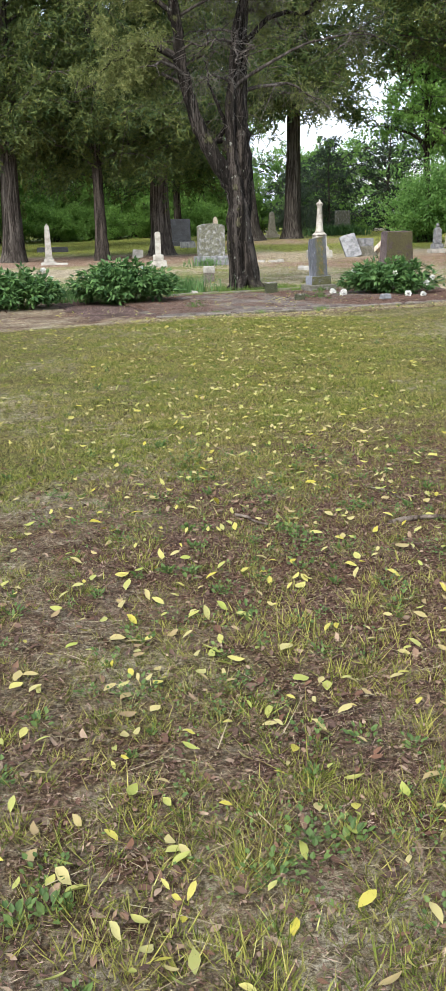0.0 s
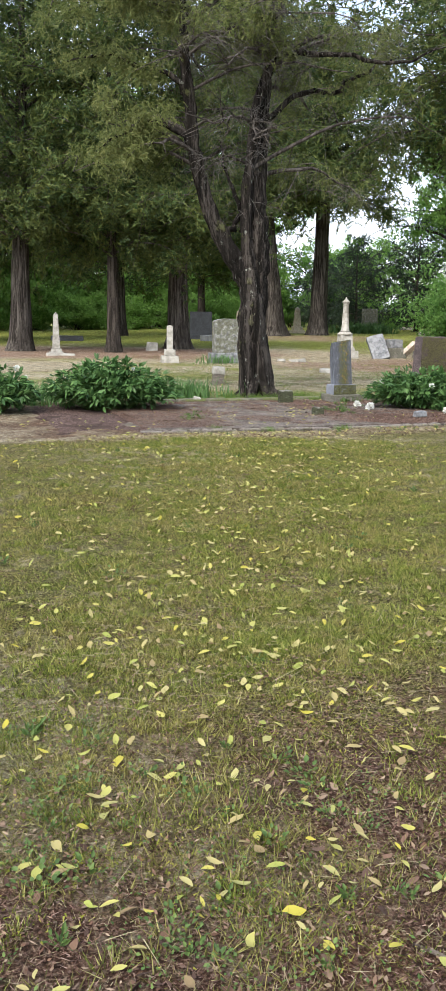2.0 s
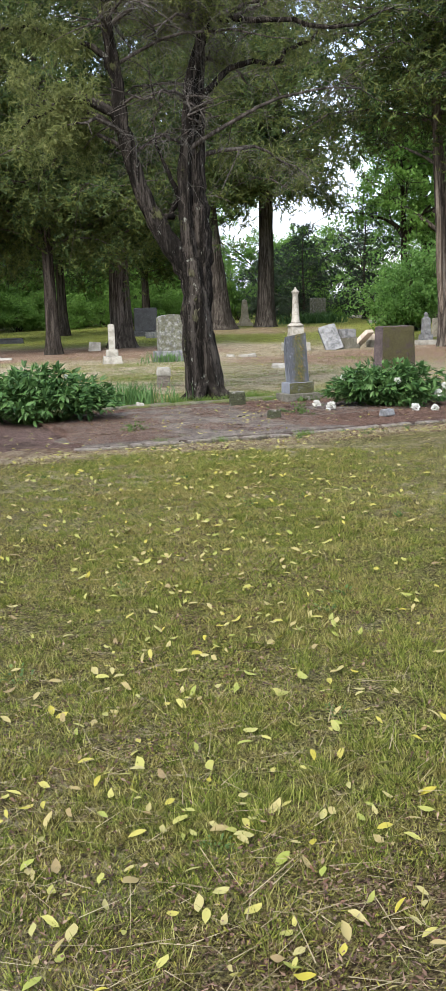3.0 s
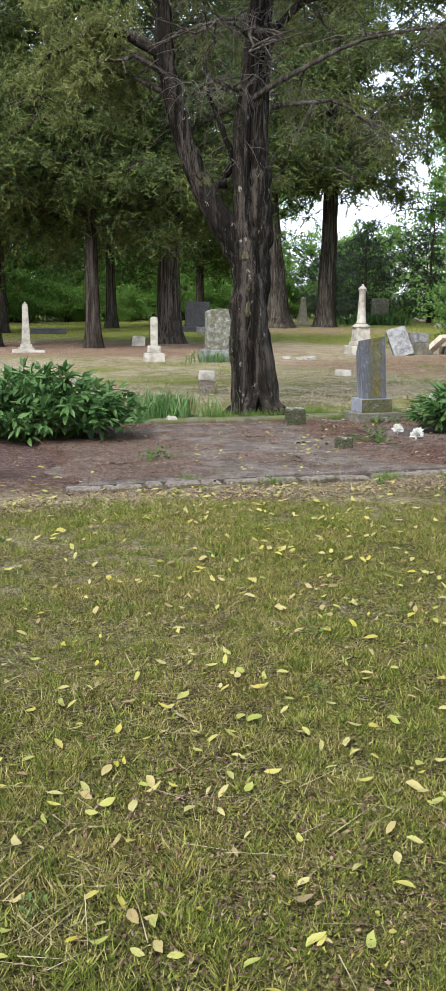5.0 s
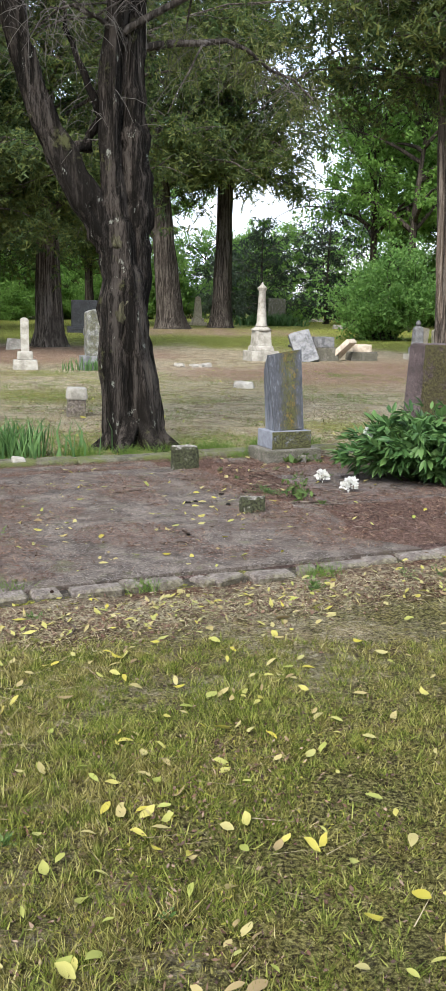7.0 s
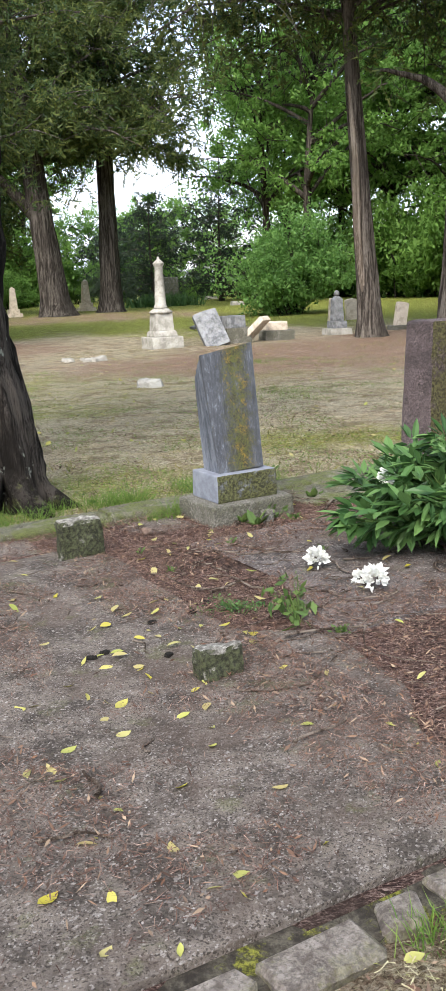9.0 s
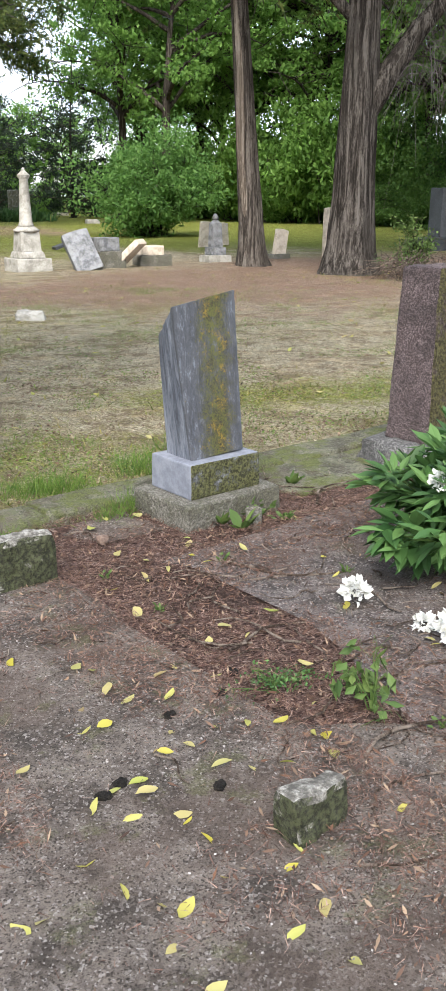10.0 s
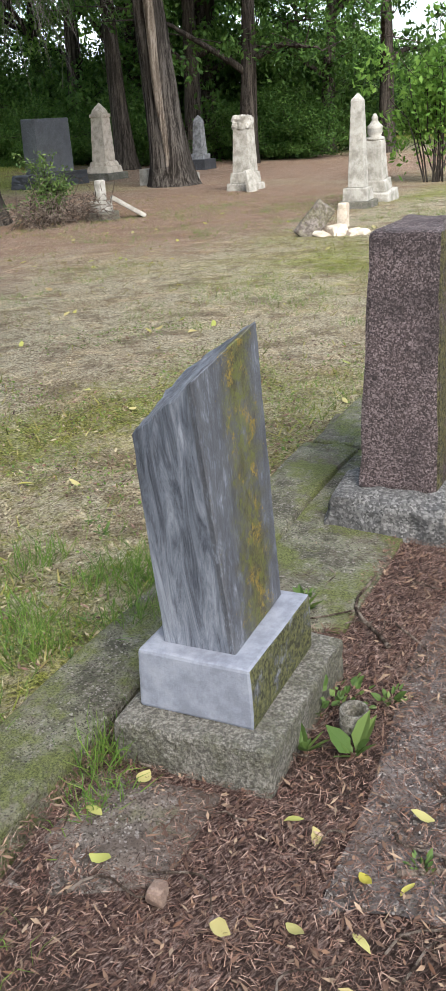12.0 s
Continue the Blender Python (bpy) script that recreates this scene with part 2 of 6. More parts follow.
M_GROUND = ground_mat()
M_CONCRETE = concrete_mat()
M_STAINED = concrete_mat("dark_stained_concrete", 0.2, (0.145, 0.126, 0.122), 0.8)
M_KERB = concrete_mat("mossy_kerb_concrete", 1.0, (0.15, 0.15, 0.105), 0.5)
M_PAVER = mossy_stone("tan_paver_stone", ((0.10, 0.083, 0.071), (0.185, 0.158, 0.138), (0.27, 0.238, 0.212)), 0.35, (0.085, 0.085, 0.025), 26, 0.08, 0.92, 1.0)
M_MARBLE = marble_grey()
M_PALE_MARBLE = mossy_stone("pale_grey_marble", ((0.165, 0.175, 0.21), (0.205, 0.218, 0.258), (0.24, 0.254, 0.295)), 0.0, lichen=0.0, rough=0.55, bump=0.2, grime=0.12)
M_MOSS_FACE = mossy_stone("lichen_covered_marble", ((0.05, 0.05, 0.052), (0.10, 0.104, 0.115), (0.19, 0.20, 0.225)), 0.95, (0.058, 0.058, 0.022), 20, 0.0, cover=0.07)
M_PLINTH = mossy_stone("weathered_limestone", ((0.10, 0.094, 0.080), (0.195, 0.182, 0.155), (0.31, 0.295, 0.255)), 0.45, (0.055, 0.056, 0.028), 110, 0.08, bump=1.0, grime=0.6)
M_FOOT = mossy_stone("moss_grown_stone", ((0.11, 0.102, 0.09), (0.23, 0.215, 0.19), (0.40, 0.385, 0.35)), 0.95, (0.036, 0.040, 0.018), 40, 0.10, up=2.2, cover=0.13, bump=1.0)
M_WHITE = mossy_stone("weathered_white_marble", ((0.25, 0.235, 0.205), (0.36, 0.342, 0.305), (0.455, 0.435, 0.395)), 0.12, (0.20, 0.19, 0.13), 5, 0.0, 0.8, 0.3, grime=0.2)
M_CREAM = mossy_stone("cream_marble", ((0.42, 0.355, 0.28), (0.57, 0.49, 0.395), (0.66, 0.58, 0.48)), 0.1, (0.25, 0.21, 0.14), 5, 0.0, 0.8, 0.3, grime=0.12)
M_GREYSTONE = mossy_stone("grey_monument_stone", ((0.11, 0.113, 0.12), (0.19, 0.193, 0.205), (0.27, 0.275, 0.29)), 0.15, (0.12, 0.12, 0.07), 7, 0.0, 0.75, 0.3, grime=0.2)
M_LICHEN_GRANITE = mossy_stone("lichened_granite", ((0.10, 0.10, 0.095), (0.19, 0.19, 0.18), (0.33, 0.33, 0.32)), 0.6, (0.085, 0.085, 0.04), 10, 0.3)
M_BROWN_GRANITE = granite("rough_brown_granite", (0.022, 0.016, 0.017), (0.085, 0.06, 0.06), (0.27, 0.215, 0.215), 0.75, 0.9, 210)
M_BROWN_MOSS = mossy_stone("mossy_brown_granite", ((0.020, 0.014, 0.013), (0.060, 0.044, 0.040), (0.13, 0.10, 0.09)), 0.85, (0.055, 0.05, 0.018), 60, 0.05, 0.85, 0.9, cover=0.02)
M_ROCKFACE = granite("rock_faced_grey_granite", (0.035, 0.034, 0.034), (0.105, 0.102, 0.100), (0.25, 0.243, 0.235))
M_DARK_GRANITE = granite("dark_grey_granite", (0.022, 0.023, 0.027), (0.045, 0.047, 0.054), (0.09, 0.093, 0.102), 0.45, 0.1)
M_SLATE = granite("polished_grey_granite", (0.06, 0.063, 0.07), (0.10, 0.105, 0.115), (0.17, 0.175, 0.19), 0.4, 0.1)
M_BARK = bark_mat("cedar_bark", (0.020, 0.017, 0.0145), (0.062, 0.053, 0.046), (0.135, 0.120, 0.106))
M_BARK_MAIN = bark_mat("gnarled_cedar_bark", (0.008, 0.007, 0.006), (0.027, 0.0225, 0.0195), (0.078, 0.067, 0.058), 0.5, 24, 0.5)
M_BARK_BROWN = bark_mat("reddish_cedar_bark", (0.030, 0.025, 0.021), (0.094, 0.079, 0.067), (0.185, 0.162, 0.140))
M_BARK_FAR = bark_mat("dark_wood_bark", (0.02, 0.017, 0.014), (0.05, 0.042, 0.036), (0.10, 0.085, 0.072))
M_BURL = bark_mat("pale_mossy_burl", (0.030, 0.028, 0.018), (0.095, 0.088, 0.058), (0.19, 0.175, 0.12), 0.9, 30, 0.6)
M_BRANCH = bark_mat("grey_branch_bark", (0.035, 0.03, 0.026), (0.085, 0.073, 0.064), (0.16, 0.14, 0.125))
M_BAREWOOD = bark_mat("bare_split_wood", (0.10, 0.08, 0.062), (0.22, 0.18, 0.145), (0.36, 0.31, 0.26))
M_TWIG = leaf_mat("dead_grey_twigs", (0.045, 0.040, 0.036), (0.11, 0.10, 0.09), (0.20, 0.185, 0.17), rough=0.9, translucent=0.0)
M_CEDAR = leaf_mat("dark_cedar_foliage", (0.016, 0.038, 0.015), (0.042, 0.080, 0.026), (0.080, 0.122, 0.034), (0.15, 0.165, 0.042), translucent=0.38, spread=0.7)
M_CEDAR_OLIVE = leaf_mat("olive_cedar_foliage", (0.032, 0.056, 0.016), (0.085, 0.118, 0.030), (0.155, 0.182, 0.052), (0.23, 0.24, 0.09), translucent=0.36, spread=0.7)
M_CEDAR_BLUE = leaf_mat("young_cedar_foliage", (0.012, 0.026, 0.018), (0.025, 0.045, 0.028), (0.045, 0.07, 0.035), translucent=0.2, spread=0.7)
M_LEAF_A = leaf_mat("bright_wood_leaves", (0.075, 0.165, 0.03), (0.145, 0.285, 0.05), (0.24, 0.40, 0.085), translucent=0.55, spread=0.35)
M_LEAF_B = leaf_mat("mid_wood_leaves", (0.065, 0.145, 0.03), (0.125, 0.245, 0.048), (0.21, 0.36, 0.085), translucent=0.55, spread=0.35)
# darker copy of the wood leaves: the closed canopy's shade is put into the colour
M_LEAF_SHADE = leaf_mat("shade_darkened_leaves", (0.024, 0.066, 0.014), (0.055, 0.124, 0.025), (0.105, 0.195, 0.042), translucent=0.42, spread=0.5)
M_SHRUB = leaf_mat("shrub_leaves", (0.08, 0.17, 0.045), (0.14, 0.28, 0.07), (0.23, 0.40, 0.11), translucent=0.5, spread=0.8)
M_PEONY = leaf_mat("peony_leaves", (0.026, 0.070, 0.022), (0.058, 0.130, 0.038), (0.125, 0.225, 0.070), rough=0.42, translucent=0.28, spread=4.0)
M_IRIS = leaf_mat("iris_blades", (0.05, 0.115, 0.04), (0.09, 0.18, 0.055), (0.15, 0.26, 0.09), rough=0.45, translucent=0.3, spread=4.0)
M_WEED = leaf_mat("weed_leaves", (0.045, 0.085, 0.024), (0.085, 0.145, 0.038), (0.15, 0.215, 0.062), translucent=0.3, spread=5.0)
M_GRASS = leaf_mat("lawn_grass", (0.028, 0.040, 0.006), (0.095, 0.128, 0.016), (0.19, 0.22, 0.034), (0.36, 0.31, 0.12), (0.085, 0.10, 0.014), (0.32, 0.295, 0.075), (0.17, 0.125, 0.055), rough=0.7, translucent=0.3, spread=1.2)


def lawn_mat():
    """Grass blades whose clumps are green, yellowing or dry."""
    m = Mat("mown_lawn_blades", 0.7, spec=0.2)
    pick = m.island()
    fresh = m.ramp(pick, (0.0, (0.034, 0.047, 0.008)), (0.4, (0.108, 0.142, 0.022)), (0.75, (0.215, 0.250, 0.045)), (1.0, (0.36, 0.37, 0.10)))
    tired = m.ramp(pick, (0.0, (0.066, 0.053, 0.018)), (0.4, (0.195, 0.170, 0.050)), (0.75, (0.335, 0.290, 0.100)), (1.0, (0.50, 0.44, 0.22)))
    mixed = m.calc("ADD", m.calc("MULTIPLY", m.noise(11, 4, 0.6), 0.6), m.calc("MULTIPLY", m.noise(1.3, 4, 0.6), 0.4))
    return m.done(m.mix(m.calc("MULTIPLY", m.step(mixed, 0.45, 0.58), 0.85), fresh, tired), translucent=0.3)


M_LAWN = lawn_mat()
M_START = leaf_mat("yellow_green_tufts", (0.075, 0.095, 0.014), (0.17, 0.195, 0.028), (0.31, 0.305, 0.06), (0.42, 0.38, 0.12), rough=0.65, translucent=0.35, spread=2.5)
M_FRESH = leaf_mat("kerb_grass", (0.05, 0.11, 0.018), (0.10, 0.185, 0.03), (0.19, 0.27, 0.06), rough=0.6, translucent=0.35, spread=3.0)
M_STRAW = leaf_mat("dry_straw", (0.16, 0.125, 0.07), (0.27, 0.22, 0.13), (0.40, 0.34, 0.21), rough=0.8, translucent=0.1, spread=3.0)
M_CHIPS = leaf_mat("brown_litter", (0.020, 0.012, 0.010), (0.060, 0.031, 0.025), (0.108, 0.054, 0.042), (0.165, 0.092, 0.070), (0.36, 0.25, 0.20), (0.034, 0.020, 0.017), (0.125, 0.067, 0.051), (0.23, 0.145, 0.108), rough=0.9, translucent=0.0, spread=1.3)
M_STICK = bark_mat("fallen_stick_bark", (0.05, 0.036, 0.028), (0.13, 0.10, 0.08), (0.28, 0.23, 0.19))
M_PETAL = leaf_mat("white_petals", (0.66, 0.66, 0.60), (0.80, 0.80, 0.77), (0.86, 0.86, 0.84), rough=0.6, translucent=0.3)


def yellow_leaf_mat():
    m = Mat("fallen_yellow_leaf", 0.55, spec=0.3)
    pick = m.calc("FRACT", m.calc("ADD", m.each(), m.island()))
    c = m.ramp(pick, (0.0, (0.40, 0.35, 0.045)), (0.25, (0.42, 0.39, 0.12)), (0.45, (0.27, 0.31, 0.065)), (0.62, (0.40, 0.36, 0.15)), (0.86, (0.37, 0.31, 0.13)), (1.0, (0.24, 0.17, 0.09)))
    c = m.mix(m.step(m.noise(60, 5, 0.7), 0.58, 0.72), c, (0.40, 0.30, 0.10))
    return m.done(c, m.noise(120, 3), 0.2, 0.003, 0.25)


M_YELLOW = yellow_leaf_mat()


# ---- mesh helpers ----
RNG = np.random.default_rng(7)


def mesh_np(name, verts, faces, smooth=False):
    """A mesh from arrays: verts (n,3) and faces (m,k)."""
    verts = np.asarray(verts, np.float32)
    faces = np.asarray(faces, np.int32)
    me = bpy.data.meshes.new(name)
    me.vertices.add(len(verts))
    me.vertices.foreach_set("co", verts.ravel())
    k = faces.shape[1]
    me.loops.add(faces.size)
    me.loops.foreach_set("vertex_index", faces.ravel())
    me.polygons.add(len(faces))
    me.polygons.foreach_set("loop_start", np.arange(0, faces.size, k, dtype=np.int32))
    me.polygons.foreach_set("use_smooth", np.full(len(faces), smooth))
    me.update(calc_edges=True)
    return me


def put(name, me, mat, parent=None, label="", m=None):
    if mat and not me.materials:
        me.materials.append(mat)
    ob = new(name, me)
    if parent:
        ob.parent = parent
    if m is not None:
        ob.matrix_basis = m
    if label:
        ob["label"] = label
    return ob


def part(name, bm, material, parent, label="", m=None):
    me = bpy.data.meshes.new(name)
    bm.to_mesh(me)
    bm.free()
    return put(name, me, material, parent, label, m)


def thing(name, m, label, category, group=""):
    ob = new(name)
    ob.empty_display_size = 0.1
    ob.matrix_basis = m
    return tagged(ob, label, category, group)


def join(pieces):
    """Joins (verts, faces) pairs into one."""
    vs, fs, n = [], [], 0
    for v, f in pieces:
        vs.append(v)
        fs.append(np.asarray(f) + n)
        n += len(v)
    return np.concatenate(vs), np.concatenate(fs)


def tube(points, radii, sides=8, flute=0.0, lobes=5, seed=0, twist=0.0):
    """A tapering tube of quads along points, with fluted sides."""
    p = np.asarray(points, float)
    r = np.asarray(radii, float)
    d = np.gradient(p, axis=0)
    d /= np.linalg.norm(d, axis=1)[:, None] + 1e-9
    ref = np.array([1.0, 0.13, 0.0]) if abs(d[0][2]) > 0.6 else np.array([0.0, 0.0, 1.0])
    a = ref - (d @ ref)[:, None] * d
    a /= np.linalg.norm(a, axis=1)[:, None] + 1e-9
    b = np.cross(d, a)
    ang = np.linspace(0, 2 * np.pi, sides, endpoint=False)
    rng = np.random.default_rng(seed)
    prof = np.ones((len(p), sides))
    if flute:
        ph = rng.uniform(0, 6.28, 4)
        tw = np.linspace(0, twist, len(p))[:, None]
        prof += flute * (np.sin(lobes * ang + ph[0] + tw) * 0.6 + np.sin((2 * lobes + 1) * ang + ph[1] + tw * 1.4) * 0.4)
        prof += flute * 0.35 * rng.normal(0, 1, prof.shape)
    c, s = np.cos(ang), np.sin(ang)
    v = p[:, None, :] + (r[:, None] * prof)[:, :, None] * (a[:, None, :] * c[None, :, None] + b[:, None, :] * s[None, :, None])
    n = len(p)
    i, j = np.meshgrid(np.arange(n - 1), np.arange(sides), indexing="ij")
    j2 = (j + 1) % sides
    f = np.stack([i * sides + j, i * sides + j2, (i + 1) * sides + j2, (i + 1) * sides + j], -1).reshape(-1, 4)
    return v.reshape(-1, 3), f


def blades(base, tip, width, side):
    """One thin triangle from each base to each tip."""
    n = len(base)
    v = np.empty((n, 3, 3))
    v[:, 0] = base - side * width[:, None]
    v[:, 1] = base + side * width[:, None]
    v[:, 2] = tip
    return v.reshape(-1, 3), np.arange(n * 3).reshape(n, 3)


def leaf_quads(centre, axis, side, length, width, fold=0.0):
    """Pointed leaves: a four-cornered blade about each centre."""
    n = len(centre)
    v = np.empty((n, 4, 3))
    nor = np.cross(axis, side)
    v[:, 0] = centre - axis * length[:, None] * 0.5
    v[:, 1] = centre + side * width[:, None] * 0.5 - axis * length[:, None] * 0.08 + nor * (fold * width)[:, None]
    v[:, 2] = centre + axis * length[:, None] * 0.5
    v[:, 3] = centre - side * width[:, None] * 0.5 - axis * length[:, None] * 0.08 + nor * (fold * width)[:, None]
    return v.reshape(-1, 3), np.arange(n * 4).reshape(n, 4)


def leaf_hex(centre, axis, side, length, width, fold=0.15):
    """Broader pointed leaves: two halves folded along the rib."""
    n = len(centre)
    nor = np.cross(axis, side)
    L, W = length[:, None], width[:, None]
    up = -nor * W * fold
    v = np.stack([centre - axis * L * 0.5, centre - axis * L * 0.2 + side * W * 0.5 + up, centre + axis * L * 0.15 + side * W * 0.42 + up, centre + axis * L * 0.5,
                  centre + axis * L * 0.15 - side * W * 0.42 + up, centre - axis * L * 0.2 - side * W * 0.5 + up], 1).reshape(-1, 3)
    k = np.arange(n)[:, None] * 6
    return v, np.concatenate([k + [0, 1, 2, 3], k + [3, 4, 5, 0]])


def unit(v):
    return v / (np.linalg.norm(v, axis=-1, keepdims=True) + 1e-9)


def hash2(ix, iy, seed):
    h = np.sin(ix * 127.1 + iy * 311.7 + seed * 74.7) * 43758.5453
    return h - np.floor(h)


def vnoise(x, y, scale=1.0, seed=0):
    """Smooth value noise, 0 to 1."""
    x, y = np.asarray(x, float) * scale, np.asarray(y, float) * scale
    ix, iy = np.floor(x), np.floor(y)
    fx, fy = x - ix, y - iy
    fx, fy = fx * fx * (3 - 2 * fx), fy * fy * (3 - 2 * fy)
    a, b = hash2(ix, iy, seed), hash2(ix + 1, iy, seed)
    c, d = hash2(ix, iy + 1, seed), hash2(ix + 1, iy + 1, seed)
    return (a * (1 - fx) + b * fx) * (1 - fy) + (c * (1 - fx) + d * fx) * fy


def smooth(x, a, b):
    t = np.clip((np.asarray(x, float) - a) / (b - a), 0, 1)
    return t * t * (3 - 2 * t)


def blob(x, y, cx, cy, rx, ry):
    return smooth(1 - np.hypot((x - cx) / rx, (y - cy) / ry), 0, 0.5)


# the grave plot is turned against the walk
TURN = radians(20)
CU, SU = math.cos(TURN), math.sin(TURN)


def to_uv(x, y):
    return x * CU + y * SU, -x * SU + y * CU


def to_xy(u, v):
    return u * CU - v * SU, u * SU + v * CU


def plotted(u, v, z=0.0, turn=0.0):
    x, y = to_xy(u, v)
    return pose(x, y, z, 0, 0, 20 + turn)


def height(x, y):
    """The ground's height: small bumps, lower under the plot."""
    h = 0.03 * (vnoise(x, y, 0.9, 3) - 0.5) + 0.022 * (vnoise(x, y, 3.5, 4) - 0.5) + 0.010 * (vnoise(x, y, 9, 5) - 0.5)
    u, v = to_uv(x, y)
    inside = smooth(u, 4.1, 4.4) * smooth(-u, -10.4, -10.1) * smooth(v, 13.75, 13.95) * smooth(-v, -17.65, -17.45)
    far = smooth(np.hypot(x, y - 15), 25, 60)
    return h * (1 - inside) * (1 - far) - 0.05 * inside


def cover(x, y):
    """How much of the ground is green, needle bed and bare soil."""
    u, v = to_uv(x, y)
    n1, n2 = vnoise(x, y, 0.7, 11), vnoise(x, y, 2.2, 12)
    soil = (0.45 + 0.6 * vnoise(x, y, 1.9, 14)) * blob(x, y, 1.7, 4.9, 2.9, 2.6) + 0.30 * blob(x, y, -0.3, 4.0, 2.2, 1.6)
    soil = np.maximum(soil, (0.42 + 0.5 * vnoise(x, y, 1.6, 13)) * smooth(-y, -5.0, -3.2))
    soil = np.maximum(soil, 0.60 * smooth(v, 13.45, 13.75) * smooth(-v, -17.8, -17.3) * smooth(-u, -11, -10) * smooth(u, -0.5, 1.5))
    soil = np.maximum(soil, 0.42 * smooth(v, 12.95, 13.3) * smooth(-v, -13.9, -13.7))
    soil = np.clip(soil + 0.30 * (n2 - 0.5), 0, 1)
    front = smooth(-v, -13.68, -13.2)
    mid = smooth(v, 17.3, 17.6) * smooth(-y, -46, -40)
    far = smooth(y, 38, 46)
    green = front * (0.74 + 0.45 * (n1 - 0.5)) * (0.62 + 0.38 * smooth(y, 4.5, 6.8)) + mid * (0.25 + 0.7 * (n1 - 0.5) + 0.22 * smooth(-v, -18.3, -17.6)) + far * 0.85
    needle = 0.48 * blob(x, y, 7.5, 28.8, 8, 5.5) + 0.85 * blob(x, y, -5, 36, 9, 7) + 0.62 * blob(x, y, 10, 31.5, 8, 6.0) + 0.55 * blob(x, y, 15.5, 33, 9, 7) + 0.6 * blob(x, y, 3, 56, 9, 9) + 0.45 * blob(x, y, 4, 30, 6, 3) + 0.8 * blob(x, y, 24, 40, 9, 12)
    needle = np.clip(needle + 0.25 * (n2 - 0.5), 0, 1) * smooth(v, 18, 20)
    return green, needle, soil


# ---- ground ----
def axis_steps(near_a, near_b, step, far):
    near = np.arange(near_a, near_b, step)
    out, s = [], step
    p = near[-1]
    while p < far:
        s *= 1.22
        p += s
        out.append(p)
    low, s, p = [], step, near[0]
    while p > -far:
        s *= 1.22
        p -= s
        low.append(p)
    return np.concatenate([low[::-1], near, out])


gx, gy = axis_steps(-4, 6, 0.09, 900), axis_steps(0, 21, 0.09, 900)
GX, GY = np.meshgrid(gx, gy)
gv = np.stack([GX, GY, height(GX, GY)], -1).reshape(-1, 3)
iy, ix = np.meshgrid(np.arange(len(gy) - 1), np.arange(len(gx) - 1), indexing="ij")
gf = np.stack([iy * len(gx) + ix, iy * len(gx) + ix + 1, (iy + 1) * len(gx) + ix + 1, (iy + 1) * len(gx) + ix], -1).reshape(-1, 4)
ground_mesh = mesh_np("ground", gv, gf, True)
for key, values in zip(("green", "needle", "soil"), cover(gv[:, 0], gv[:, 1])):
    ground_mesh.attributes.new(key, "FLOAT", "POINT").data.foreach_set("value", values.astype(np.float32))
ground_mesh.attributes.new("meadow", "FLOAT", "POINT").data.foreach_set("value", smooth(to_uv(gv[:, 0], gv[:, 1])[1], 17.4, 17.8).astype(np.float32))
tagged(put("ground", ground_mesh, M_GROUND), "mown dry lawn with bare brown soil and needle litter", "ground", kind="structure")


# ---- stone building blocks ----
def block(w, d, h, z=0.0, bevel=0.01, top=(1.0, 1.0), cuts=0, rough=0.0, seed=0, at=(0, 0), segs=2):
    """A bevelled block standing at z, its top scaled by top, its faces roughened."""
    bm = bmesh.new()
    bmesh.ops.create_cube(bm, size=1)
    for v in bm.verts:
        k = top if v.co.z > 0 else (1, 1)
        v.co = Vector((v.co.x * w * k[0] + at[0], v.co.y * d * k[1] + at[1], z + (v.co.z + 0.5) * h))
    if bevel:
        bmesh.ops.bevel(bm, geom=bm.edges[:], offset=bevel, segments=segs, affect="EDGES", profile=0.6)
    if cuts:
        bmesh.ops.subdivide_edges(bm, edges=[e for e in bm.edges if e.calc_length() > 0.06], cuts=cuts, use_grid_fill=True)
    if rough:
        off = Vector((seed * 3.1, seed * 1.7, seed))
        for v in bm.verts:
            v.co += rough * noise.noise_vector(v.co * 9 + off) + rough * 0.5 * noise.noise_vector(v.co * 25 + off)
    return bm


def lathe(profile, seg=20, z=0.0):
    """A turned shape from (radius, height) pairs."""
    bm = bmesh.new()
    rings = []
    for r, h in profile:
        rings.append([bm.verts.new((max(r, 0.001) * math.cos(a), max(r, 0.001) * math.sin(a), z + h)) for a in (2 * math.pi * i / seg for i in range(seg))])
    for a, b in zip(rings, rings[1:]):
        for i in range(seg):
            f = bm.faces.new((a[i], a[(i + 1) % seg], b[(i + 1) % seg], b[i]))
            f.smooth = True
    bm.faces.new(rings[0][::-1])
    bm.faces.new(rings[-1])
    return bm


def arched(w, d, h, rise, z=0.0, n=10, bevel=0.008):
    """A slab whose top edge is a low arch."""
    bm = bmesh.new()
    pts = [(-w / 2, 0), (w / 2, 0)] + [(w / 2 * math.cos(math.pi * i / n), h - rise + rise * math.sin(math.pi * i / n)) for i in range(n + 1)]
    a = [bm.verts.new((x, -d / 2, z + q)) for x, q in pts]
    b = [bm.verts.new((x, d / 2, z + q)) for x, q in pts]
    bm.faces.new(a)
    bm.faces.new(b[::-1])
    for i in range(len(pts)):
        j = (i + 1) % len(pts)
        bm.faces.new((a[j], a[i], b[i], b[j]))
    bmesh.ops.bevel(bm, geom=[e for e in bm.edges if len(e.link_faces) == 2 and e.calc_face_angle(0) > 0.9], offset=bevel, segments=2, affect="EDGES")
    return bm


